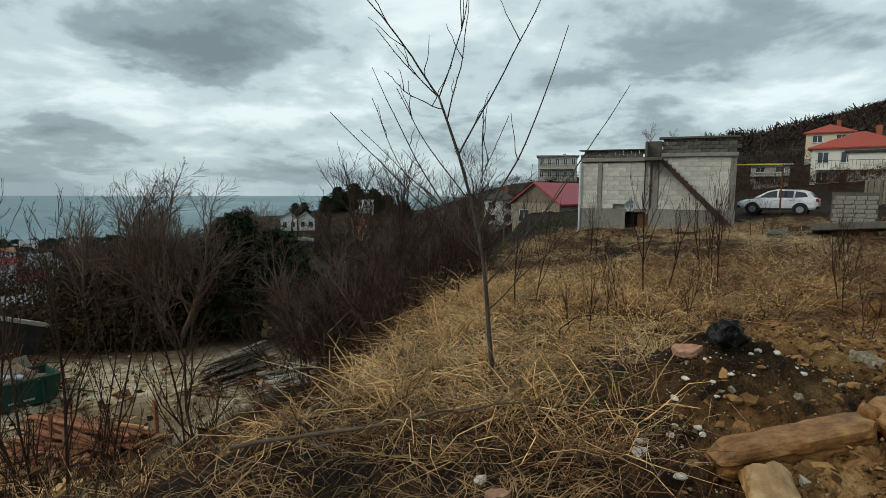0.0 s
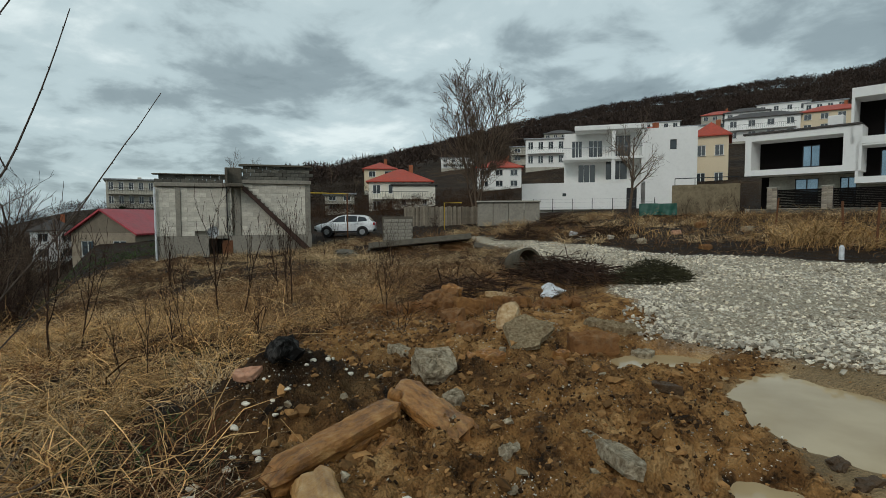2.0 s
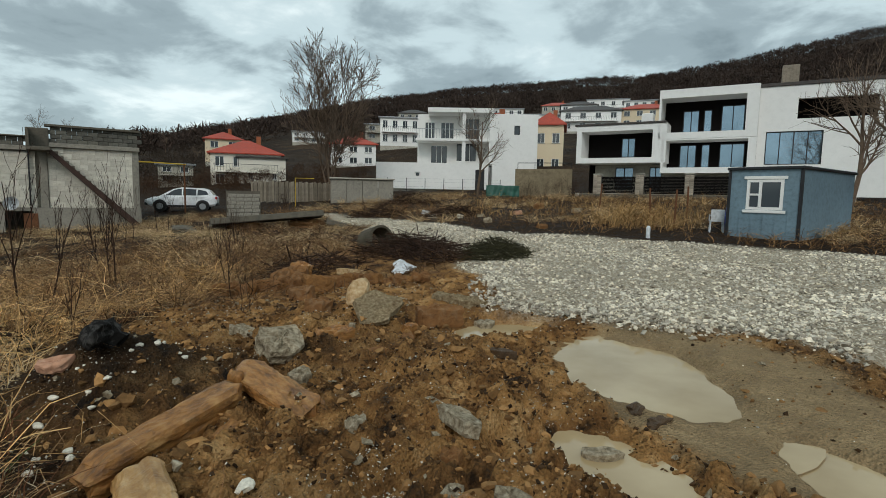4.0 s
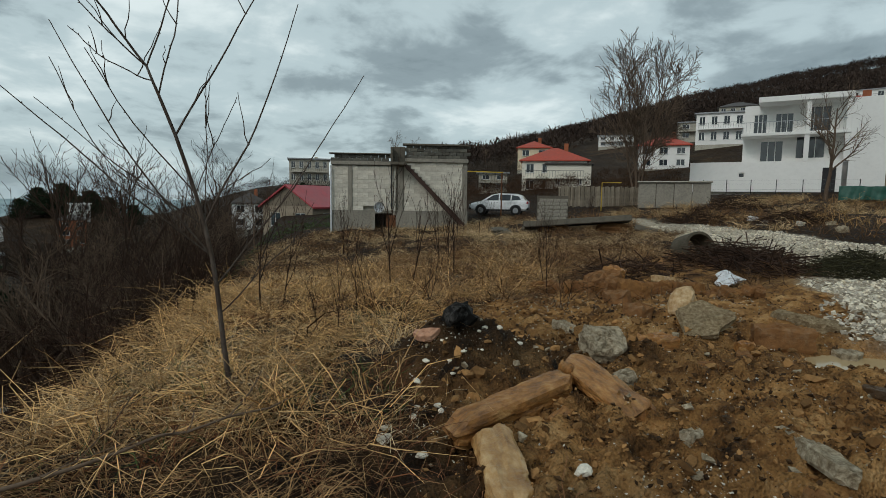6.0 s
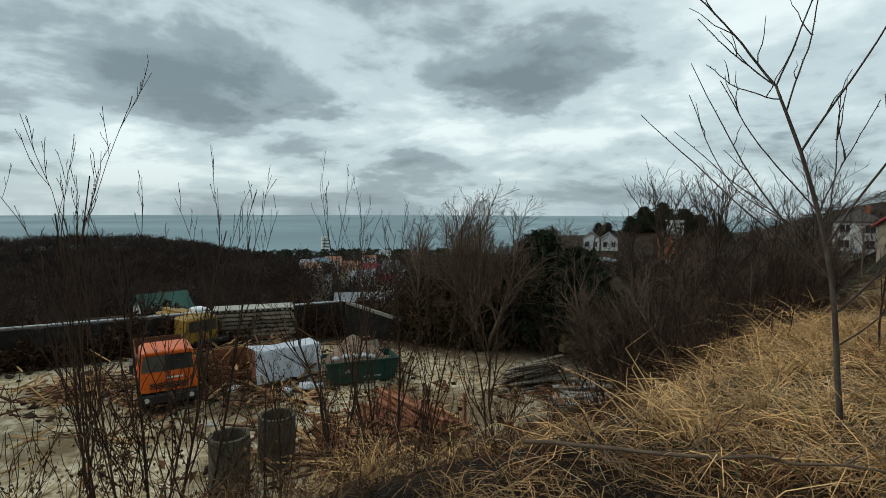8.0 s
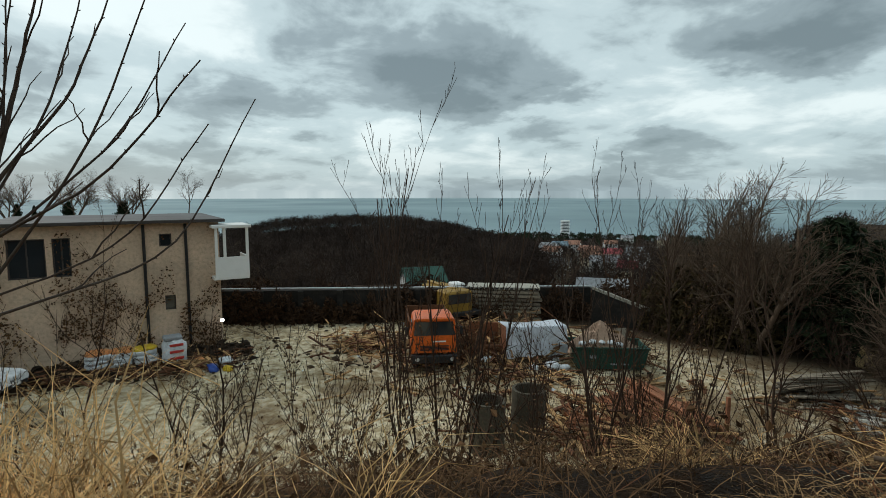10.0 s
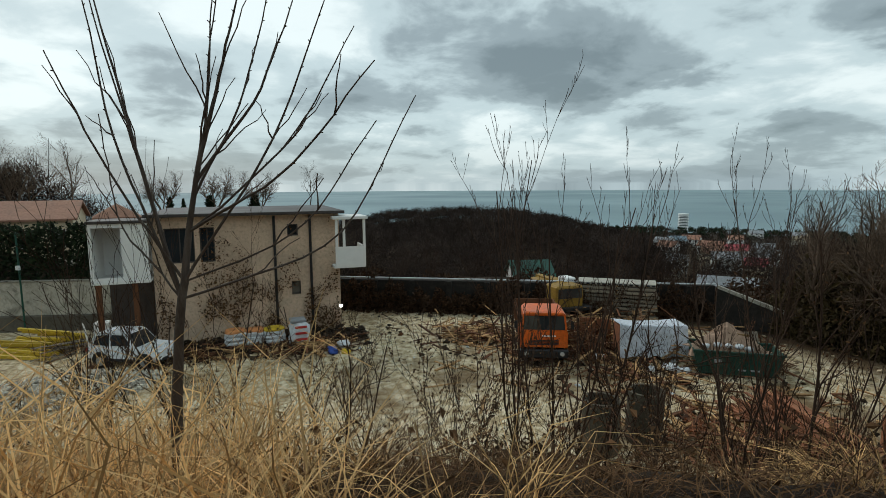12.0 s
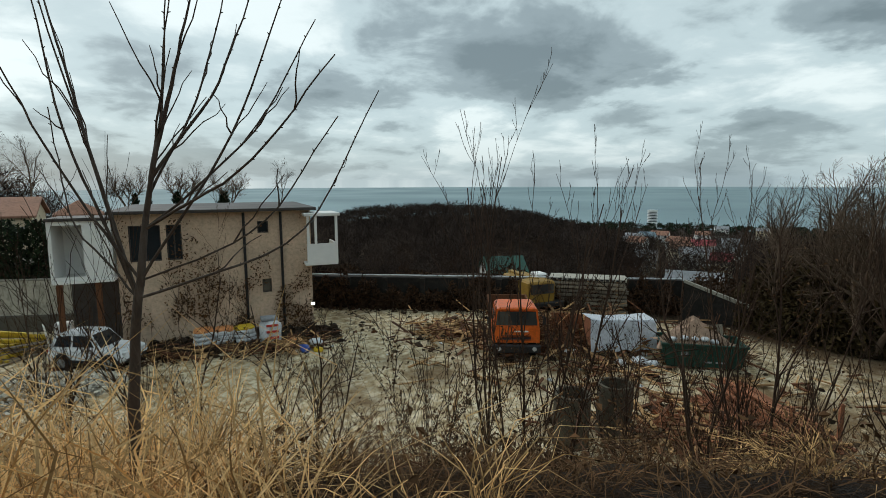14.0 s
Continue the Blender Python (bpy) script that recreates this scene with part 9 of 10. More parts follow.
def build_truck():
    m = facing(-20.6, 12.0, hz(-20.6, 12.0), -0.3, -0.74) @ pose(0, 0, 0, 0, 0, 6) @ Matrix.Scale(0.9, 4)
    ob = thing("lorry", m, "orange flat-fronted lorry parked facing the bank", "lorry")
    prof = [(-1.2, 1.0), (-1.2, 1.75), (-1.16, 1.85), (-1.06, 2.72), (-0.9, 2.86), (0.9, 2.86), (1.06, 2.72), (1.16, 1.85), (1.2, 1.75), (1.2, 1.0)]
    cab = part("cab", Shape().prism(prof, 0.0, 1.9), orange_paint, ob, "orange cab")
    part("roof_edge", B(0, -0.05, 2.78, 1.9, 0.24, 0.14, 0.05), orange_paint, cab)
    part("windscreen", Shape().add([(-1.06, -0.015, 1.92), (1.06, -0.015, 1.92), (0.97, -0.01, 2.64), (-0.97, -0.01, 2.64), (-1.06, 0.02, 1.92), (1.06, 0.02, 1.92), (0.97, 0.02, 2.64), (-0.97, 0.02, 2.64)], [(0, 1, 2, 3), (7, 6, 5, 4), (0, 4, 5, 1), (1, 5, 6, 2), (2, 6, 7, 3), (3, 7, 4, 0)]), glass_dark, cab, "dark windscreen")
    part("windscreen_bar", B(0, -0.03, 2.28, 0.05, 0.03, 0.72), black_metal, cab)
    for k in range(4):
        part("grille_slat", B(0, -0.03, 1.16 + k * 0.07, 1.5, 0.04, 0.035, 0.008), black_metal, cab)
    part("badge_bar", B(0.25, -0.02, 1.6, 0.7, 0.02, 0.07), white_paint, cab)
    part("bumper", B(0, -0.1, 0.72, 2.44, 0.3, 0.42, 0.05), black_metal, ob)
    for s in (-1, 1):
        part("headlight", Shape().tube([(s * 0.9, -0.24, 0.74), (s * 0.9, -0.28, 0.74)], 0.11, 14), lamp_clear, ob)
        part("mirror", B(s * 1.42, 0.05, 2.15, 0.16, 0.06, 0.4, 0.03), black_metal, cab)
        part("mirror_arm", Shape().tube([(s * 1.15, 0.1, 2.45), (s * 1.42, 0.05, 2.35)], 0.02, 6), black_metal, cab)
        part("door", B(s * 1.19, 0.85, 1.5, 0.03, 1.0, 0.9, 0.02), orange_paint, cab)
        part("side_window", B(s * 1.12, 0.85, 2.25, 0.04, 0.85, 0.55, 0.02, pose(0, 0, 0)), glass_dark, cab)
        part("step", B(s * 1.05, 0.3, 0.5, 0.3, 0.4, 0.05, 0.01), black_metal, ob)
    part("frame", Shape().box(-0.4, 3.2, 0.85, 0.12, 6.0, 0.22).box(0.4, 3.2, 0.85, 0.12, 6.0, 0.22).box(0, 0.6, 0.85, 0.9, 0.2, 0.2).box(0, 5.8, 0.85, 0.9, 0.2, 0.2), black_metal, ob)
    body = part("tipper_body", Shape().box(0, 4.3, 1.25, 2.4, 4.2, 0.12, 0.02).box(-1.17, 4.3, 1.7, 0.08, 4.2, 0.9, 0.02).box(1.17, 4.3, 1.7, 0.08, 4.2, 0.9, 0.02).box(0, 2.24, 1.65, 2.4, 0.08, 0.8, 0.02).box(0, 6.36, 1.7, 2.4, 0.08, 0.9, 0.02), rust, ob, "dark rusty tipper body")
    for s in (-1, 1):
        for k in range(5):
            part("rib", B(s * 1.23, 2.5 + k * 0.9, 1.7, 0.06, 0.1, 0.9, 0.01), rust, body)
    for y in (0.95, 4.6, 5.8):
        for s in (-1, 1):
            w = part("wheel", Shape().tube([(s * 0.95 - 0.15, y, 0.5), (s * 0.95 - 0.1, y, 0.5), (s * 0.95 + 0.1, y, 0.5), (s * 0.95 + 0.15, y, 0.5)], [0.44, 0.5, 0.5, 0.44], 22), tyre_black, ob)
            part("rim", Shape().tube([(s * 1.08, y, 0.5), (s * 1.11, y, 0.5)], 0.26, 14), rust, w)


build_truck()


crane_yellow = matt("crane_yellow", (0.30, 0.17, 0.022), coarse=1.5, fine=12, rough=0.6, stain=(0.16, 0.09, 0.03), amount=0.7)


def build_crane():
    m = facing(-28.4, 18.0, hz(-28.4, 18.0) - 0.0, -0.3, -0.74) @ pose(0, 0, 0, 0, 0, 30) @ Matrix.Scale(0.85, 4)
    ob = thing("crane_lorry", m, "yellow mobile crane with a white cab", "crane")
    part("chassis", B(0.4, 1.5, 0.9, 2.3, 7.0, 0.3, 0.04), black_metal, ob)
    part("cab", B(-0.1, -0.8, 1.7, 2.2, 1.7, 1.7, 0.12), crane_yellow, ob, "yellow cab")
    part("windscreen", B(-0.1, -1.66, 2.0, 1.9, 0.03, 0.7, 0.02), glass_dark, ob)
    part("turret", B(0.2, 2.2, 1.75, 2.0, 2.2, 1.4, 0.1), crane_yellow, ob)
    part("operator_cab", B(1.1, 0.9, 2.0, 0.9, 1.2, 1.5, 0.08), white_paint, ob, "white operator's cab")
    part("cab_window", B(1.1, 0.28, 2.2, 0.7, 0.03, 0.8, 0.02), glass_dark, ob)
    part("boom", Shape().box(0.1, 1.6, 2.45, 0.45, 4.2, 0.3, 0.03), crane_yellow, ob)
    part("counterweight", B(0.2, 3.6, 1.7, 2.1, 0.7, 0.9, 0.06), black_metal, ob)
    for y in (-0.7, 2.4, 3.7):
        for s in (-0.75, 1.55):
            part("wheel", Shape().tube([(s - 0.18, y, 0.5), (s + 0.18, y, 0.5)], 0.5, 20), tyre_black, ob)


build_crane()


# ---- the yard ----
def boards(name, m, n, length, spread, tall, material, label, seed, turn=8.0, size=(0.15, 0.05), part_name="board"):
    """A loose pile of boards, every one a piece."""
    rng = random.Random(seed)
    ob = thing(name, m, label, "timber")
    me = Shape().box(0, 0, 0, length, size[0], size[1], 0.006).mesh(part_name, material)
    for k in range(n):
        u = rng.uniform(-1, 1)
        z = size[1] / 2 + tall * (1 - abs(u)) * rng.uniform(0, 1)
        part(part_name, me, None, ob, m=pose(rng.uniform(-0.25, 0.25) * length * 0.5, u * spread, z, rng.uniform(-12, 12), rng.uniform(-3, 3), rng.gauss(0, turn)) @ Matrix.Diagonal((rng.uniform(0.7, 1.1), 1, 1, 1)))
    return ob


def on(x, y, turn=0, dz=0.0):
    return pose(x, y, hz(x, y) + dz, 0, 0, turn)


boards("timber_pile", on(-11.8, 16.3, -18), 80, 4.2, 1.5, 1.1, timber_red, "pile of weathered reddish boards in the yard", 3, 5)
boards("timber_pile", on(-11.7, 13.4, 15), 30, 1.6, 1.1, 0.6, timber, "heap of broken boards and offcuts", 4, 40)
boards("timber_pile", on(-26.6, 11.2, 70), 26, 2.4, 1.2, 0.5, timber, "loose heap of pale new boards in the yard", 5, 30)
boards("timber_pile", on(-9.3, 23.4, 62), 40, 3.2, 0.9, 1.3, timber_old, "grey weathered boards lying by the thicket", 6, 4, (0.2, 0.05))
boards("timber_pile", on(-7.0, 23.2, 35), 30, 2.8, 1.4, 0.4, matt("limed_board", (0.5, 0.48, 0.43), per="object", coarse=1, fine=9), "pale limed boards lying crosswise", 7, 9, (0.12, 0.06))
boards("formwork_pile", on(-32.3, -10.4, 62), 30, 3.2, 1.5, 1.0, yellow_paint, "stack of yellow formwork beams", 8, 5, (0.12, 0.16), "beam")
boards("timber_pile", on(-31.4, -9.0, 120), 12, 2.8, 0.7, 0.9, timber_old, "brown boards leaning over yellow beams", 9, 14)
boards("timber_pile", on(-22.5, 15.5, 40), 20, 2.6, 1.2, 0.6, timber_red, "broken reddish boards behind the lorry", 10, 35)
boards("timber_pile", on(-21.5, 19.5, 60), 16, 2.4, 0.9, 1.0, timber_old, "leaning grey boards behind a sheet", 11, 25)
for k, (x, y) in enumerate(((-10.9, 14.6), (-10.1, 15.4), (-12.3, 15.9), (-9.6, 17.0))):
    single("post", Shape().box(0, 0, 0.6, 0.12, 0.12, 1.6, 0.01), timber_red, on(x, y, k * 20), "short dark wooden post standing in the yard", "post", "posts in the yard")
for k, (x, y) in enumerate(((-13.3, 9.5), (-13.35, 11.3))):
    ob = thing("well_ring", on(x, y), "rough concrete well ring standing upright", "well ring", "well rings")
    part("ring", Shape().ring(0, 0, -0.1, 0.82, 0.58, 0.47, 30), ring_concrete, ob)
    part("ring", Shape().ring(0.02, 0.01, 0.83, 1.68, 0.58, 0.47, 30), ring_concrete, ob)


def build_slab_stack():
    m = face_pose((-27.9, 19.0), (-24.9, 22.7), hz(-26.4, 20.9))
    ob = thing("slab_stack", m, "high stack of weathered grey panels", "stack")
    rng = random.Random(2)
    me = Shape().box(0, 0, 0, 4.7, 1.6, 0.17, 0.015).mesh("panel", timber_old)
    top = Shape().box(0, 0, 0, 4.7, 1.6, 0.17, 0.015).mesh("panel", concrete_pale)
    for k in range(9):
        part("panel", top if k == 8 else me, None, ob, m=pose(2.35 + rng.uniform(-0.12, 0.12), 0.8 + rng.uniform(-0.08, 0.08), 0.14 + k * 0.25, 0, 0, rng.uniform(-1.5, 1.5)))
        if k:
            for x in (0.6, 2.35, 4.1):
                part("spacer", B(x, 0.8, 0.02 + k * 0.25, 0.12, 1.5, 0.06), timber, ob)
    # solid dark blocks stand in for the shade in the hollow panel ends
    for k in range(14):
        part("hollow", B(0.3 + k * 0.32, -0.02, 2.14, 0.2, 0.05, 0.1, 0.02), black_metal, ob)


build_slab_stack()


def cloth(w, d, h, seed, folds=0.06):
    """A sheet over a ridge: lies back over the top, hangs down in front in folds."""
    rng = np.random.default_rng(seed)
    nu, nv = 34, 26
    s = Shape()
    for j in range(nv):
        v = j / (nv - 1)
        for i in range(nu):
            u = i / (nu - 1)
            top = v < 0.4
            y = d * (0.4 - v) / 0.4 if top else -0.05 - 0.25 * (v - 0.4)
            z = h - 0.12 * h * (0.4 - v) if top else h * (1 - (v - 0.4) / 0.6 * 0.85)
            n = folds * math.sin(u * 21 + seed + 3 * v) * (0.3 + v) + 0.1 * (float(vnoise(u * 5, v * 4, seed)) - 0.5)
            z += (-0.10 * math.sin(u * math.pi) if top else 0.0) + (0.12 * (float(vnoise(u * 6, 1.0, seed + 4)) - 0.5) if j == nv - 1 else 0)
            s.v.append((u * w, y - n, z + 0.05 * (float(vnoise(u * 7, v * 5, seed + 2)) - 0.5)))
    s.f = [(j * nu + i, j * nu + i + 1, (j + 1) * nu + i + 1, (j + 1) * nu + i) for j in range(nv - 1) for i in range(nu - 1)]
    s2 = Shape().add(s.v, s.f)
    s2.add([(x, y + 0.012, z - 0.012) for x, y, z in s.v], [tuple(reversed(f)) for f in s.f])
    return s2


sheet_white = matt("white_sheet", (0.62, 0.65, 0.70), coarse=1.2, fine=8, rough=0.6, stain=(0.4, 0.38, 0.36), amount=0.5, relief=0.1)
tm = face_pose((-19.9, 15.7), (-18.6, 18.6), hz(-19.3, 17.1))
ob = thing("sheeted_stack", tm, "building materials under a hanging white sheet", "tarpaulin")
part("sheet", cloth(3.1, 1.6, 1.75, 3), sheet_white, ob, "dirty white plastic sheet", smooth=True)
part("support", B(1.55, 0.9, 0.8, 2.9, 1.3, 1.5, 0.05), timber_red, ob)
part("support", B(0.2, 0.1, 0.75, 0.12, 0.12, 1.6), timber, ob)
part("support", B(2.9, 0.1, 0.75, 0.12, 0.12, 1.6), timber, ob)
for k, (x, y, s) in enumerate(((-17.9, 16.9, 0.6), (-17.5, 17.2, 0.5), (-20.4, 14.9, 0.5), (-18.3, 16.1, 0.4))):
    single("rubble_sack", rock_shape(900 + k, (s * 1.3, s, s * 0.7), 3, 0.5, 0.2), plastic_white, on(x, y, k * 60, s * 0.25), "white crumpled rubble sack on the ground", "sack", "sacks by the skip", smooth=True)


def build_skip():
    m = face_pose((-17.2, 17.5), (-15.1, 20.4), hz(-16.1, 19.0))
    ob = thing("skip", m, "dark green skip heaped with rubble and sacks", "skip")
    l, d, h = 3.5, 1.7, 1.1
    part("front", Shape().prism([(0.25, 0.12), (l - 0.25, 0.12), (l, h), (0, h)], 0, 0.06), skip_green, ob)
    part("back", Shape().prism([(0.25, 0.12), (l - 0.25, 0.12), (l, h), (0, h)], d - 0.06, d), skip_green, ob)
    for x0, x1 in ((0.25, 0.0), (l - 0.25, l)):
        part("end", Shape().add([(x0 - 0.03, 0.06, 0.12), (x0 + 0.03, 0.06, 0.12), (x1 + 0.03, 0.06, h), (x1 - 0.03, 0.06, h), (x0 - 0.03, d - 0.06, 0.12), (x0 + 0.03, d - 0.06, 0.12), (x1 + 0.03, d - 0.06, h), (x1 - 0.03, d - 0.06, h)],
                                [(0, 1, 2, 3), (7, 6, 5, 4), (0, 4, 5, 1), (1, 5, 6, 2), (2, 6, 7, 3), (3, 7, 4, 0)]), skip_green, ob)
    part("floor", B(l / 2, d / 2, 0.14, l - 0.5, d - 0.1, 0.08), skip_green, ob)
    part("rim", Shape().box(l / 2, 0.0, h, l + 0.1, 0.12, 0.1, 0.02).box(l / 2, d, h, l + 0.1, 0.12, 0.1, 0.02), skip_green, ob)
    for x in (0.6, 1.35, 2.1, 2.85):
        part("rib", B(x, -0.04, h / 2 + 0.06, 0.09, 0.08, h - 0.2, 0.01), skip_green, ob)
    for x, z, w in ((0.85, 0.70, 0.12), (1.02, 0.70, 0.12), (1.9, 0.36, 0.30), (2.4, 0.36, 0.36)):
        part("letter_bar", B(x, -0.012, z, w, 0.02, 0.07 if z < 0.6 else 0.15), grey_roof, ob)
    heap = Shape()
    n = 26
    heap.v = [(l * 0.40, d / 2, h + 1.15)] + [(l * 0.40 + (0.35 + 0.4 * j) * math.cos(2 * math.pi * k / n) * (1 + 0.3 * math.sin(5 * k + j)), d / 2 + (0.2 + 0.19 * j) * math.sin(2 * math.pi * k / n), h + 0.85 - 0.36 * j + 0.14 * math.sin(7 * k + 2 * j)) for j in range(4) for k in range(n)]
    heap.f = [(0, 1 + k, 1 + (k + 1) % n) for k in range(n)] + [(1 + j * n + k, 1 + (j + 1) * n + k, 1 + (j + 1) * n + (k + 1) % n, 1 + j * n + (k + 1) % n) for j in range(3) for k in range(n)]
    part("rubble", heap, matt("rubble_tan", (0.46, 0.31, 0.22), coarse=2, fine=7, stain=(0.2, 0.12, 0.08), amount=0.8, relief=0.8), ob)
    for k, (x, z) in enumerate(((0.5, 0.16), (0.95, 0.24), (1.4, 0.20), (1.8, 0.22), (2.2, 0.12))):
        part("sack", rock_shape(90 + k, (0.42, 0.34, 0.24), 2, 0.4), plastic_white, ob, m=pose(x, 0.3, h + z, 0, 0, 50 * k), smooth=True)


build_skip()


def build_sacks():
    hx, hy = -28.3, 1.9
    ob = thing("bulk_bag", on(hx, hy, 92), "white bulk bag with red printed bars", "bag")
    part("bag", rock_shape(64, (1.05, 1.0, 1.3), 3, 0.12, 0.9), plastic_white, ob, m=pose(0, 0, 0.62), smooth=True)
    for k in range(3):
        part("print_bar", B(0.05, -0.5, 0.4 + k * 0.32, 0.6, 0.05, 0.12, 0.01), plastic_red, ob)
    part("top_flap", B(-0.05, 0, 1.32, 0.8, 0.7, 0.18, 0.06), grey_roof, ob)
    rng = random.Random(5)
    for k, (x, y, mt, lab) in enumerate(((-29.0, -1.2, plastic_white, "white"), (-28.9, -0.3, plastic_white, "white"), (-28.8, 0.7, plastic_white, "white"))):
        ob = thing("sack_pallet", on(x, y, -90), "pallet of stacked cement sacks under a bright cover", "pallet", "sack pallets")
        for b in (-0.4, 0.0, 0.4):
            part("pallet_board", B(0, b, 0.08, 1.1, 0.12, 0.14, 0.01), timber, ob)
        for j in range(3):
            part("sack", rock_shape(70 + 3 * k + j, (1.05, 0.95, 0.28), 3, 0.15, 0.85), mt, ob, m=pose(rng.uniform(-0.03, 0.03), 0, 0.28 + 0.22 * j), smooth=True)
        part("cover", rock_shape(86 + k, (1.0, 0.9, 0.2), 3, 0.3, 0.7), (plastic_orange, plastic_orange, yellow_paint)[k], ob, m=pose(0, 0, 0.86), smooth=True)
    for k, (x, y, s, mt, lab) in enumerate(((-26.2, 3.3, 0.5, plastic_blue, "blue plastic sack lying in the yard"), (-25.9, 3.9, 0.35, yellow_paint, "yellow bag lying in the yard"), (-27.0, 4.0, 0.5, plastic_white, "white sack lying in the yard"), (-27.8, 2.9, 0.4, plastic_orange, "orange sack beside a bulk bag"))):
        single("sack", rock_shape(95 + k, (s * 1.4, s, s * 0.8), 3, 0.4, 0.3), mt, on(x, y, 40 * k, s * 0.3), lab, "sack", smooth=True)
    ob = thing("cabinet", on(-30.6, -7.4, 0), "white metal cabinet standing in the yard", "cabinet")
    part("body", B(0, 0, 0.8, 0.6, 0.7, 1.6, 0.02), white_paint, ob)
    part("door", B(0.31, 0, 0.85, 0.02, 0.62, 1.4, 0.01), white_paint, ob)
    single("crate", Shape().box(0, 0, 0.45, 1.0, 0.8, 0.9, 0.06), matt("straw_bale", (0.42, 0.30, 0.14), coarse=3, fine=20, stain=(0.25, 0.17, 0.07), relief=0.6), pose(-9.9, 29.6, hz(-9.9, 29.6), 0, 12, 20), "yellowish bale lying at the thicket's edge", "bale")


build_sacks()
rg = np.random.default_rng(15)
n = 1800
a, rr = rg.uniform(0, 2 * np.pi, n), np.sqrt(rg.uniform(0, 1, n))
px, py = -25.5 + rr * np.cos(a) * 2.2, -7.8 + rr * np.sin(a) * 3.6
pz = height(px, py) + 0.75 * (1 - rr) ** 1.0 * rg.uniform(0.85, 1.0, n)
stuff("gravel_heap", [scatter(rg, np.stack([px, py, pz], 1), 0.14 + 0.12 * rg.uniform(0, 1, n), 0.8)], matt("pale_gravel", (0.56, 0.52, 0.44), per="island", coarse=1, fine=9), "low heap of pale gravel in the yard", "gravel")


def leaning_sheet(x, y, turn, size, tilt, material, label):
    """A board propped on its lower edge."""
    single("leaning_board", Shape().box(0, 0, size[1] / 2, size[0], 0.03, size[1], 0.005), material, on(x, y, turn, -0.05) @ pose(0, 0, 0, tilt, 0, 0), label, "board")


# ---- beside the road ----
wood_c = matt("lath_wood", (0.34, 0.21, 0.11), per="island", coarse=1, fine=8)


def tangle(name, seed, x, y, n, wide, tall, material, label, length=(0.5, 1.3), r=0.012):
    rng = np.random.default_rng(seed)
    limbs = []
    for k in range(n):
        a, q = rng.uniform(0, 2 * math.pi), math.sqrt(rng.uniform(0, 1))
        p = np.array([math.cos(a) * q * wide[0], math.sin(a) * q * wide[1], tall * (1 - q * q) * rng.uniform(0.2, 1)])
        d = rng.normal(size=3) * np.array([1, 1, 0.35])
        d /= np.linalg.norm(d)
        l = rng.uniform(*length)
        pts = np.array([p - d * l / 2, p + rng.normal(size=3) * 0.05, p + d * l / 2])
        pts[:, 2] = np.maximum(pts[:, 2], 0.01)
        limbs.append((pts, np.array([r, r * 0.7, r * 0.35]) * rng.uniform(0.5, 1.4), 2))
    me = wood_mesh(name, limbs, material, thin=0.003)
    single(name, me, None, on(x, y), label, "brushwood", "brushwood heaps", kind="stuff")


tangle("brushwood_heap", 1, 12.4, 8.6, 420, (1.7, 1.0), 0.55, twig, "tangled heap of dark cut brushwood")
tangle("brushwood_heap", 2, 11.4, 7.4, 260, (1.0, 0.9), 0.4, twig_red, "tangled heap of reddish cut brushwood")
tangle("brushwood_heap", 3, 13.0, 6.3, 1500, (1.4, 0.8), 0.5, matt("cut_moss", (0.055, 0.05, 0.025), per="island"), "rounded dark heap of cut weeds", (0.15, 0.5), 0.008)
tangle("brushwood_heap", 4, 24.0, 14.0, 300, (2.6, 0.9), 0.6, twig, "dark brushwood strewn beyond the road")
tangle("brushwood_heap", 5, 22.0, 17.5, 260, (2.2, 0.9), 0.6, twig, "dark brushwood strewn beyond the road")
tangle("brushwood_heap", 6, 8.9, 8.6, 200, (1.3, 0.9), 0.3, twig_red, "thin cut brushwood lying by the rubble")
tangle("brushwood_heap", 7, 30.0, 21.0, 360, (3.6, 0.8), 1.0, twig, "long dark woodpile below a white house")
tangle("scrap_heap", 11, -22.0, 14.8, 260, (1.8, 1.4), 1.5, rust, "tangled heap of rusty rods behind the lorry", (0.8, 2.4), 0.022)
tangle("scrap_heap", 12, -21.3, 18.2, 240, (2.0, 1.4), 1.8, wood_c, "tangled heap of broken laths beside a sheet", (0.8, 2.2), 0.026)
tangle("scrap_heap", 13, -17.6, 21.2, 200, (1.8, 1.4), 1.6, rust, "tangled scrap and laths behind a skip", (0.8, 2.2), 0.024)
tangle("scrap_heap", 14, -11.9, 13.2, 160, (1.7, 1.3), 0.9, timber_red, "heap of broken reddish laths", (0.5, 1.6), 0.03)
for x, y, turn, size, tilt, mt, lab in ((-17.4, 19.9, 40, (1.3, 2.0), 24, timber, "pale plywood board leaning behind a skip"), (-16.8, 20.6, 70, (0.9, 1.7), -20, timber_old, "grey board leaning behind a skip"), (-20.2, 18.9, 60, (2.2, 0.9), 30, plastic_red, "dark red panel leaning on a stack"), (-22.9, 16.6, 50, (1.6, 1.5), 18, timber_red, "reddish panel leaning on scrap"), (-30.3, -7.9, 20, (0.7, 1.7), 8, white_paint, "white door leaning on formwork beams")):
    leaning_sheet(x, y, turn, size, tilt, mt, lab)
single("plastic_sheet", rock_shape(21, (0.75, 0.5, 0.3), 3, 0.7, 0.0), plastic_white, on(9.5, 6.75, 30, 0.1), "crumpled white plastic sheet on the rubble", "litter", smooth=False)
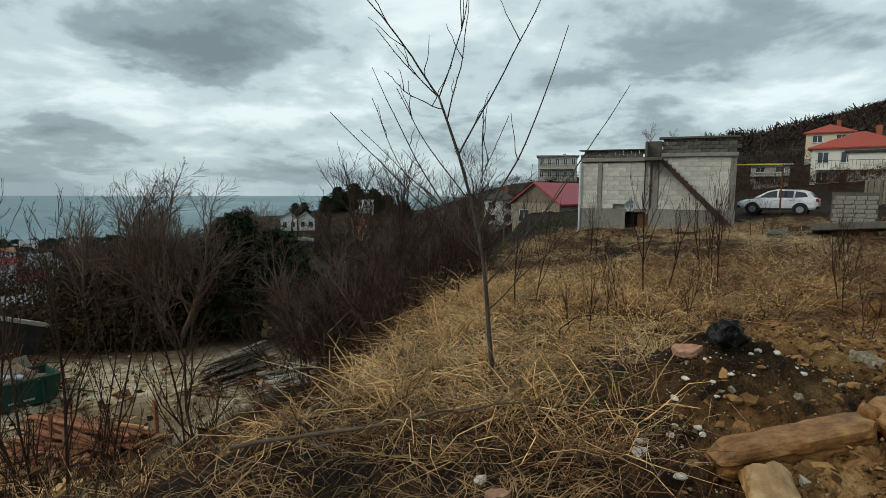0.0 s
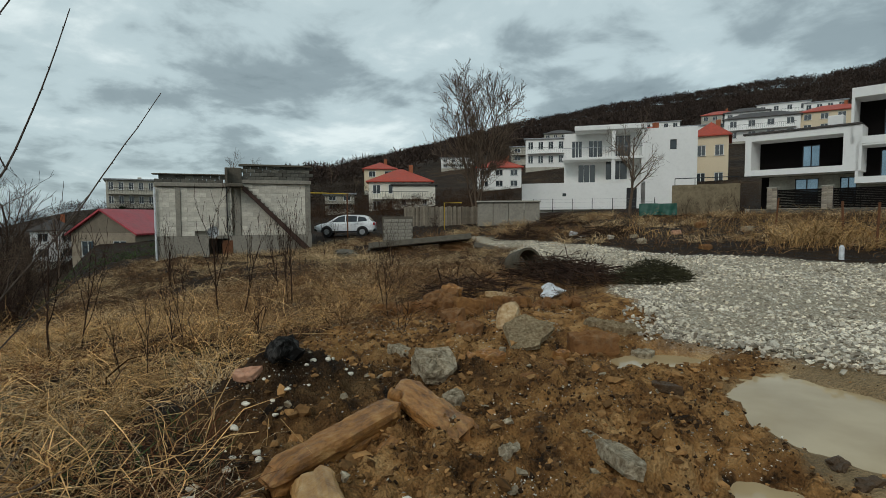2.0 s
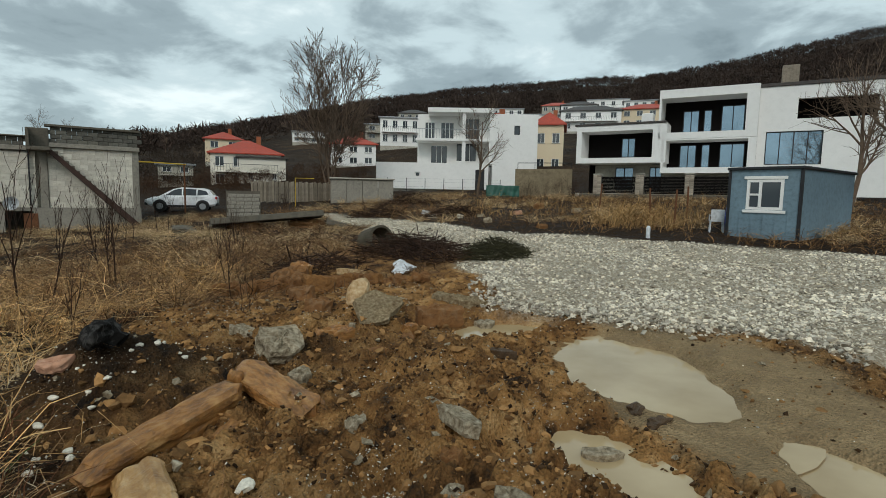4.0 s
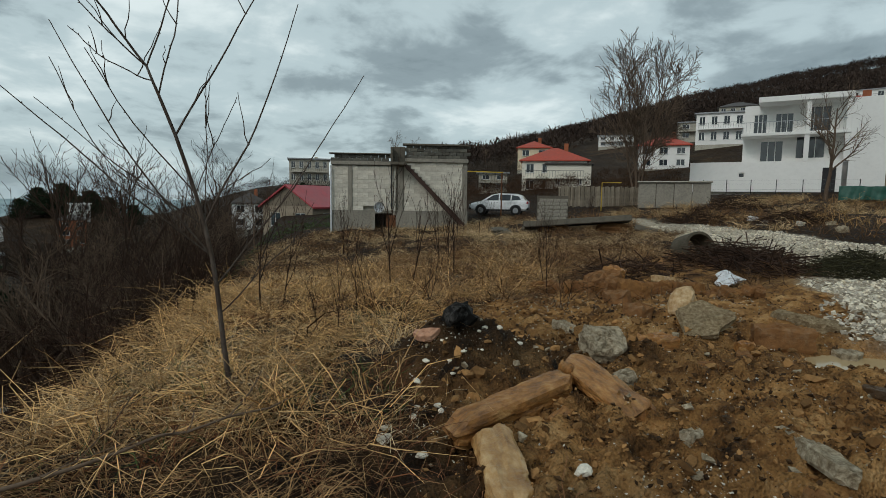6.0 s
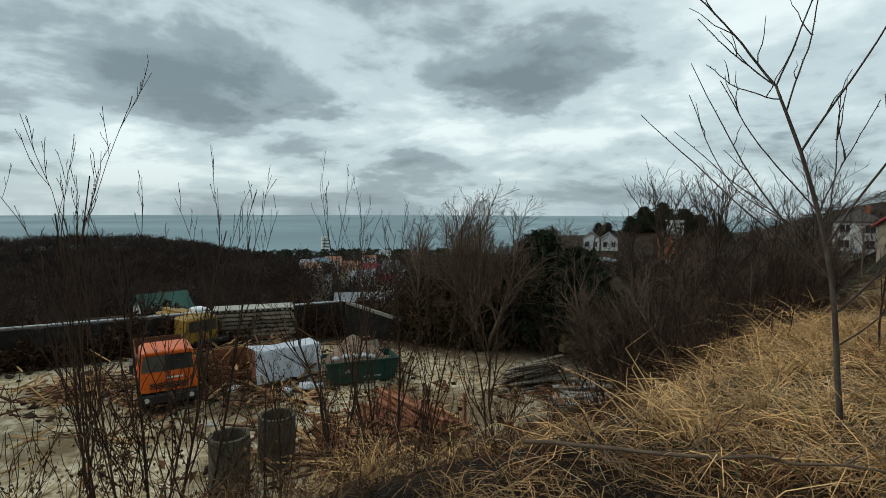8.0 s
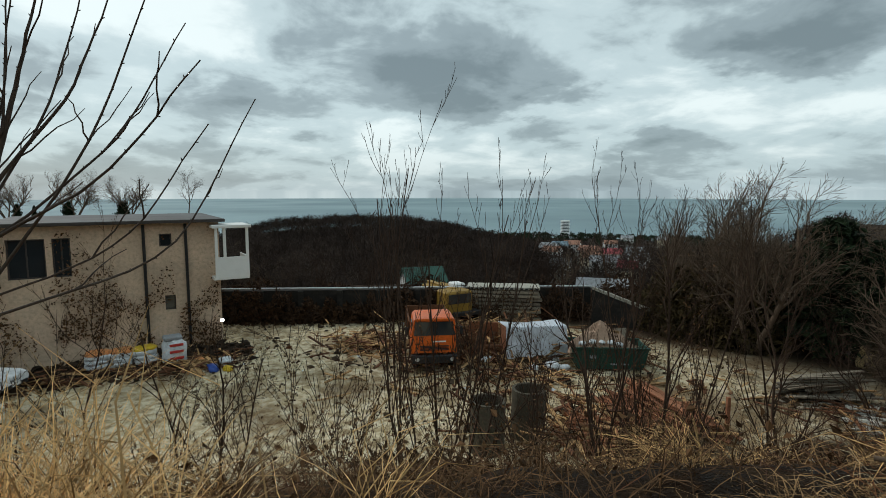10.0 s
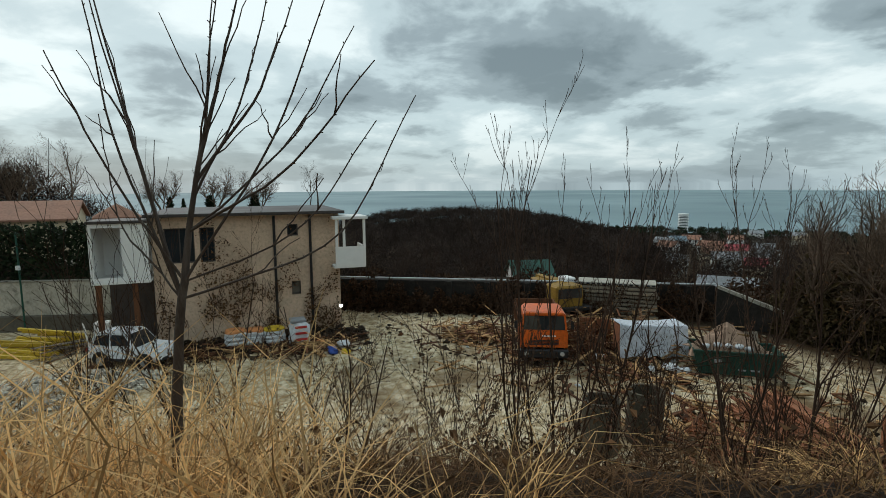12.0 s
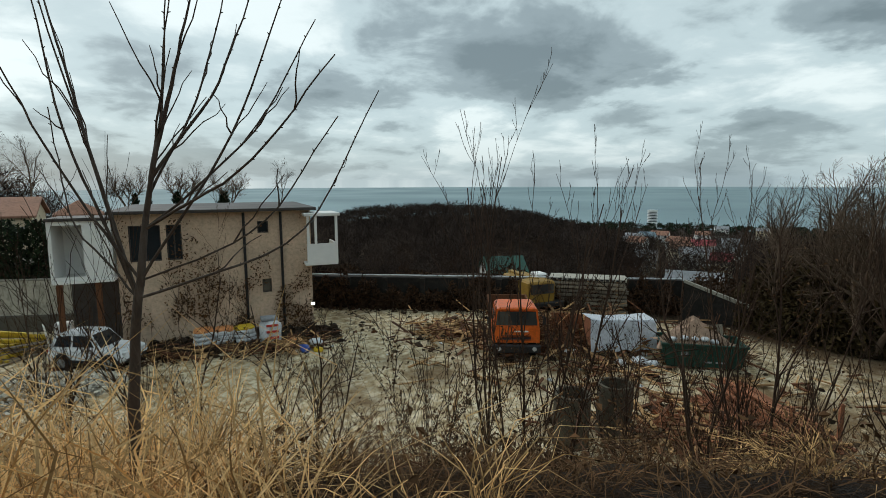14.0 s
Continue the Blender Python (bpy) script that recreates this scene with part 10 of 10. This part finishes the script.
for k, (x, y, s, mt) in enumerate(((23.2, 13.4, 0.35, white_stone), (22.6, 14.6, 0.35, white_stone), (23.9, 12.6, 0.3, grey_rock), (21.6, 11.0, 0.4, grey_rock), (20.6, 8.0, 0.35, brown_rock), (24.6, 16.4, 0.4, plastic_white), (28.0, 9.0, 0.45, grey_rock), (26.0, 11.5, 0.4, terracotta), (30.0, 12.0, 0.6, brown_rock), (25.0, 6.5, 0.3, white_stone))):
    slab("rubble_piece", 140 + k, x, y, (s * 1.4, s, s * 0.6), k * 70, mt, "pale rubble piece lying in rough grass", "rubble beyond the road", 10, 8)
ob = thing("plastic_chair", on(22.2, 1.9, 100), "white plastic garden chair beside a site cabin", "chair")
part("seat", B(0, 0, 0.42, 0.46, 0.44, 0.03, 0.01), plastic_white, ob)
part("backrest", Shape().box(0, 0.22, 0.66, 0.44, 0.03, 0.44, 0.01, pose(0, 0, 0, -8)), plastic_white, ob)
for x in (-0.2, 0.2):
    for y in (-0.19, 0.2):
        part("leg", Shape().tube([(x * 1.1, y * 1.1, 0), (x, y, 0.42)], 0.022, 6), plastic_white, ob)
    part("armrest", B(x * 1.15, 0.0, 0.63, 0.05, 0.42, 0.03, 0.01), plastic_white, ob)
    part("arm_support", B(x * 1.15, -0.18, 0.52, 0.04, 0.04, 0.22, 0.01), plastic_white, ob)
ob = thing("marker_post", on(19.3, 3.7, 0), "short white marker post beside the road", "post")
part("post", Shape().tube([(0, 0, -0.1), (0, 0, 0.36), (0, 0, 0.42)], [0.07, 0.07, 0.03], 10), plastic_white, ob)
ob = thing("barrel", on(22.9, 1.4, 0), "dark blue plastic barrel beside a cabin", "barrel")
part("drum", Shape().tube([(0, 0, 0), (0, 0, 0.25), (0, 0, 0.3), (0, 0, 0.6), (0, 0, 0.65), (0, 0, 0.88)], [0.27, 0.29, 0.3, 0.3, 0.29, 0.27], 20), plastic_blue, ob)
part("lid", Shape().tube([(0, 0, 0.88), (0, 0, 0.92)], 0.28, 20), black_metal, ob)
for k, (x, y) in enumerate(((24.2, 4.6), (26.0, 3.4), (22.6, 3.4), (28.5, 8.0))):
    single("fence_post", Shape().tube([(0, 0, -0.1), (0, 0, 1.5)], 0.04, 7), rust, pose(x, y, hz(x, y), 2 * k - 3, 3, 0), "thin rusty fence post in weeds", "post", "fence posts beyond the road")
ob = thing("sheet_cover", facing(38.6, 18.2, hz(38.6, 18.2), 0, 0) @ pose(-1.6, 0, 0), "green sheet draped over stored goods", "tarpaulin")
part("sheet", cloth(2.6, 1.2, 1.0, 8), green_sheet, ob, smooth=True)
part("support", B(1.3, 0.6, 0.4, 2.3, 0.8, 0.8, 0.05), timber_old, ob)
wallm = thing("garden_wall", face_pose((41.0, 18.5), (42.3, 14.2), 1.7), "pale garden wall with a dark rail", "wall")
part("wall", B(2.2, 0.2, 1.0, 4.6, 0.3, 2.6, 0.03), matt("tan_concrete", (0.24, 0.19, 0.12), coarse=0.6, fine=7, stain=(0.10, 0.075, 0.045), amount=0.7), wallm)
part("rail", Shape().tube([(0.1, 0.1, 2.8), (4.4, 0.1, 2.8)], 0.03, 6), black_metal, wallm)
for x in (0.1, 1.5, 2.9, 4.4):
    part("baluster", Shape().tube([(x, 0.1, 2.2), (x, 0.1, 2.8)], 0.025, 6), black_metal, wallm)

# ---- loose wood, rubbish and rubble strewn about the yard ----
def splinters(name, seed, spots, material, label, length=(0.3, 1.6), wide=(0.04, 0.16)):
    """Short boards lying at all angles: eight corners and six faces each."""
    rng = np.random.default_rng(seed)
    pts = np.concatenate([np.stack([cx + rng.normal(0, sx, n), cy + rng.normal(0, sy, n), rng.uniform(0, up, n)], 1) for cx, cy, sx, sy, up, n in spots])
    n = len(pts)
    corner = np.array([(a, b, c) for a in (-1, 1) for b in (-1, 1) for c in (-1, 1)], float) * 0.5
    size = np.stack([rng.uniform(*length, n), rng.uniform(*wide, n), rng.uniform(0.02, 0.05, n)], 1)
    v = corner[None] * size[:, None]
    a, tip = rng.uniform(0, 2 * np.pi, n), rng.normal(0, 0.22, n)
    x, z = v[:, :, 0] * np.cos(tip)[:, None] - v[:, :, 2] * np.sin(tip)[:, None], v[:, :, 0] * np.sin(tip)[:, None] + v[:, :, 2] * np.cos(tip)[:, None]
    w = np.stack([x * np.cos(a)[:, None] - v[:, :, 1] * np.sin(a)[:, None], x * np.sin(a)[:, None] + v[:, :, 1] * np.cos(a)[:, None], z], 2)
    base = np.stack([pts[:, 0], pts[:, 1], height(pts[:, 0], pts[:, 1]) + pts[:, 2] + 0.04], 1)
    f = np.array([(0, 1, 3, 2), (4, 6, 7, 5), (0, 4, 5, 1), (2, 3, 7, 6), (0, 2, 6, 4), (1, 5, 7, 3)])
    single(name, big_mesh(name, (w + base[:, None]).reshape(-1, 3), (f[None] + (np.arange(n) * 8)[:, None, None]).reshape(-1, 4), material), None, Matrix(), label, "timber", kind="stuff")


wood_a = matt("waste_wood", (0.44, 0.26, 0.12), coarse=1, fine=8, per="island")
wood_b = matt("waste_wood_dark", (0.16, 0.07, 0.036), coarse=1, fine=8, per="island")
YARD_SPOTS = [(-22.4, 13.6, 1.6, 1.4, 0.5, 70), (-25.6, 11.0, 1.6, 1.4, 0.5, 90), (-23.5, 17.0, 2.2, 2.2, 0.8, 120), (-20.8, 18.4, 1.8, 1.8, 0.8, 80), (-18.6, 15.4, 1.4, 1.2, 0.2, 50), (-13.4, 19.0, 1.4, 1.2, 0.1, 18),
              (-12.0, 13.5, 1.6, 1.6, 0.5, 110), (-11.5, 16.0, 1.5, 1.5, 0.2, 14), (-28.2, -1.0, 0.8, 2.6, 0.3, 70), (-27.2, 2.6, 0.7, 1.4, 0.3, 50), (-8.5, 23.0, 1.6, 1.2, 0.2, 36), (-19.0, 10.5, 2.5, 2.0, 0.05, 14)]
splinters("waste_wood", 41, YARD_SPOTS, wood_a, "broken pale boards and offcuts strewn about the yard")
splinters("waste_wood", 42, YARD_SPOTS, wood_b, "dark rotten boards and laths strewn about the yard")
rg = np.random.default_rng(46)
for mt, lab, n, seed in ((matt("dark_mud", (0.06, 0.04, 0.024), per="island", coarse=1, fine=9), "dark earth lumps and rubbish in the yard", 1500, 1), (plastic_white, "white rags and plastic scraps in the yard", 90, 2), (rust, "rusty scrap pieces in the yard", 160, 3)):
    px, py = [], []
    for cx, cy, sx, sy, up, m_ in YARD_SPOTS + [(-29.0, 0.0, 0.5, 4.0, 0, 60), (-34.0, 8.6, 0.8, 0.8, 0, 60), (-32.0, 12.2, 0.8, 0.9, 0, 60), (-29.8, 16.0, 0.8, 0.9, 0, 60), (-27.6, 20.0, 0.8, 0.9, 0, 60)]:
        k = max(1, int(n * m_ / 1100))
        px.append(cx + rg.normal(0, sx * 1.2, k))
        py.append(cy + rg.normal(0, sy * 1.2, k))
    px, py = np.concatenate(px), np.concatenate(py)
    s = 0.10 + 0.35 * rg.uniform(0, 1, len(px)) ** 3
    stuff("yard_waste", [scatter(rg, np.stack([px, py, height(px, py) + s * 0.15], 1), s, 0.7)], mt, lab, "rubbish")

# withered leaves on the beige house, dark rubbish heaped along its foot
rg = np.random.default_rng(52)
hm = face_pose((-29.99, -4.89), (-29.83, 4.4), -6.7)
px, pz = rg.uniform(0.2, 9.2, 9000), 6.6 * rg.uniform(0, 1, 9000) ** 1.5
ok = rg.uniform(0, 1, 9000) < step(0.5, 0.62, fbm(px * 0.9, pz * 0.5, 8, 3)) * (0.35 + 0.65 * step(5.5, 2.0, pz))
# leaves of the trees before the house, set on its wall instead
leafs = np.array([tuple(hm @ Vector((a, -0.1 - 0.12 * b, c))) for a, b, c in zip(px[ok], rg.uniform(0, 1, ok.sum()), pz[ok])])
single("climber", leaf_mesh("climber", rg, leafs, 0.085, dead_leaf), None, Matrix(), "withered brown leaves of nearby trees, set on a rendered wall", "climber", kind="stuff")
dark_heap = matt("dark_rubbish", (0.045, 0.03, 0.02), per="island", coarse=1, fine=9)
a, b = rg.uniform(-4.5, 5.5, 1500), np.abs(rg.normal(0, 0.8, 1500))
px, py = -29.5 + b, a
s = 0.12 + 0.4 * rg.uniform(0, 1, 1500) ** 2.5
stuff("dark_rubbish", [scatter(rg, np.stack([px, py, height(px, py) + 0.5 * np.exp(-b * 1.3) * rg.uniform(0, 1, 1500)], 1), s, 0.7)], dark_heap, "dark rubbish and earth heaped along a house wall", "rubbish")
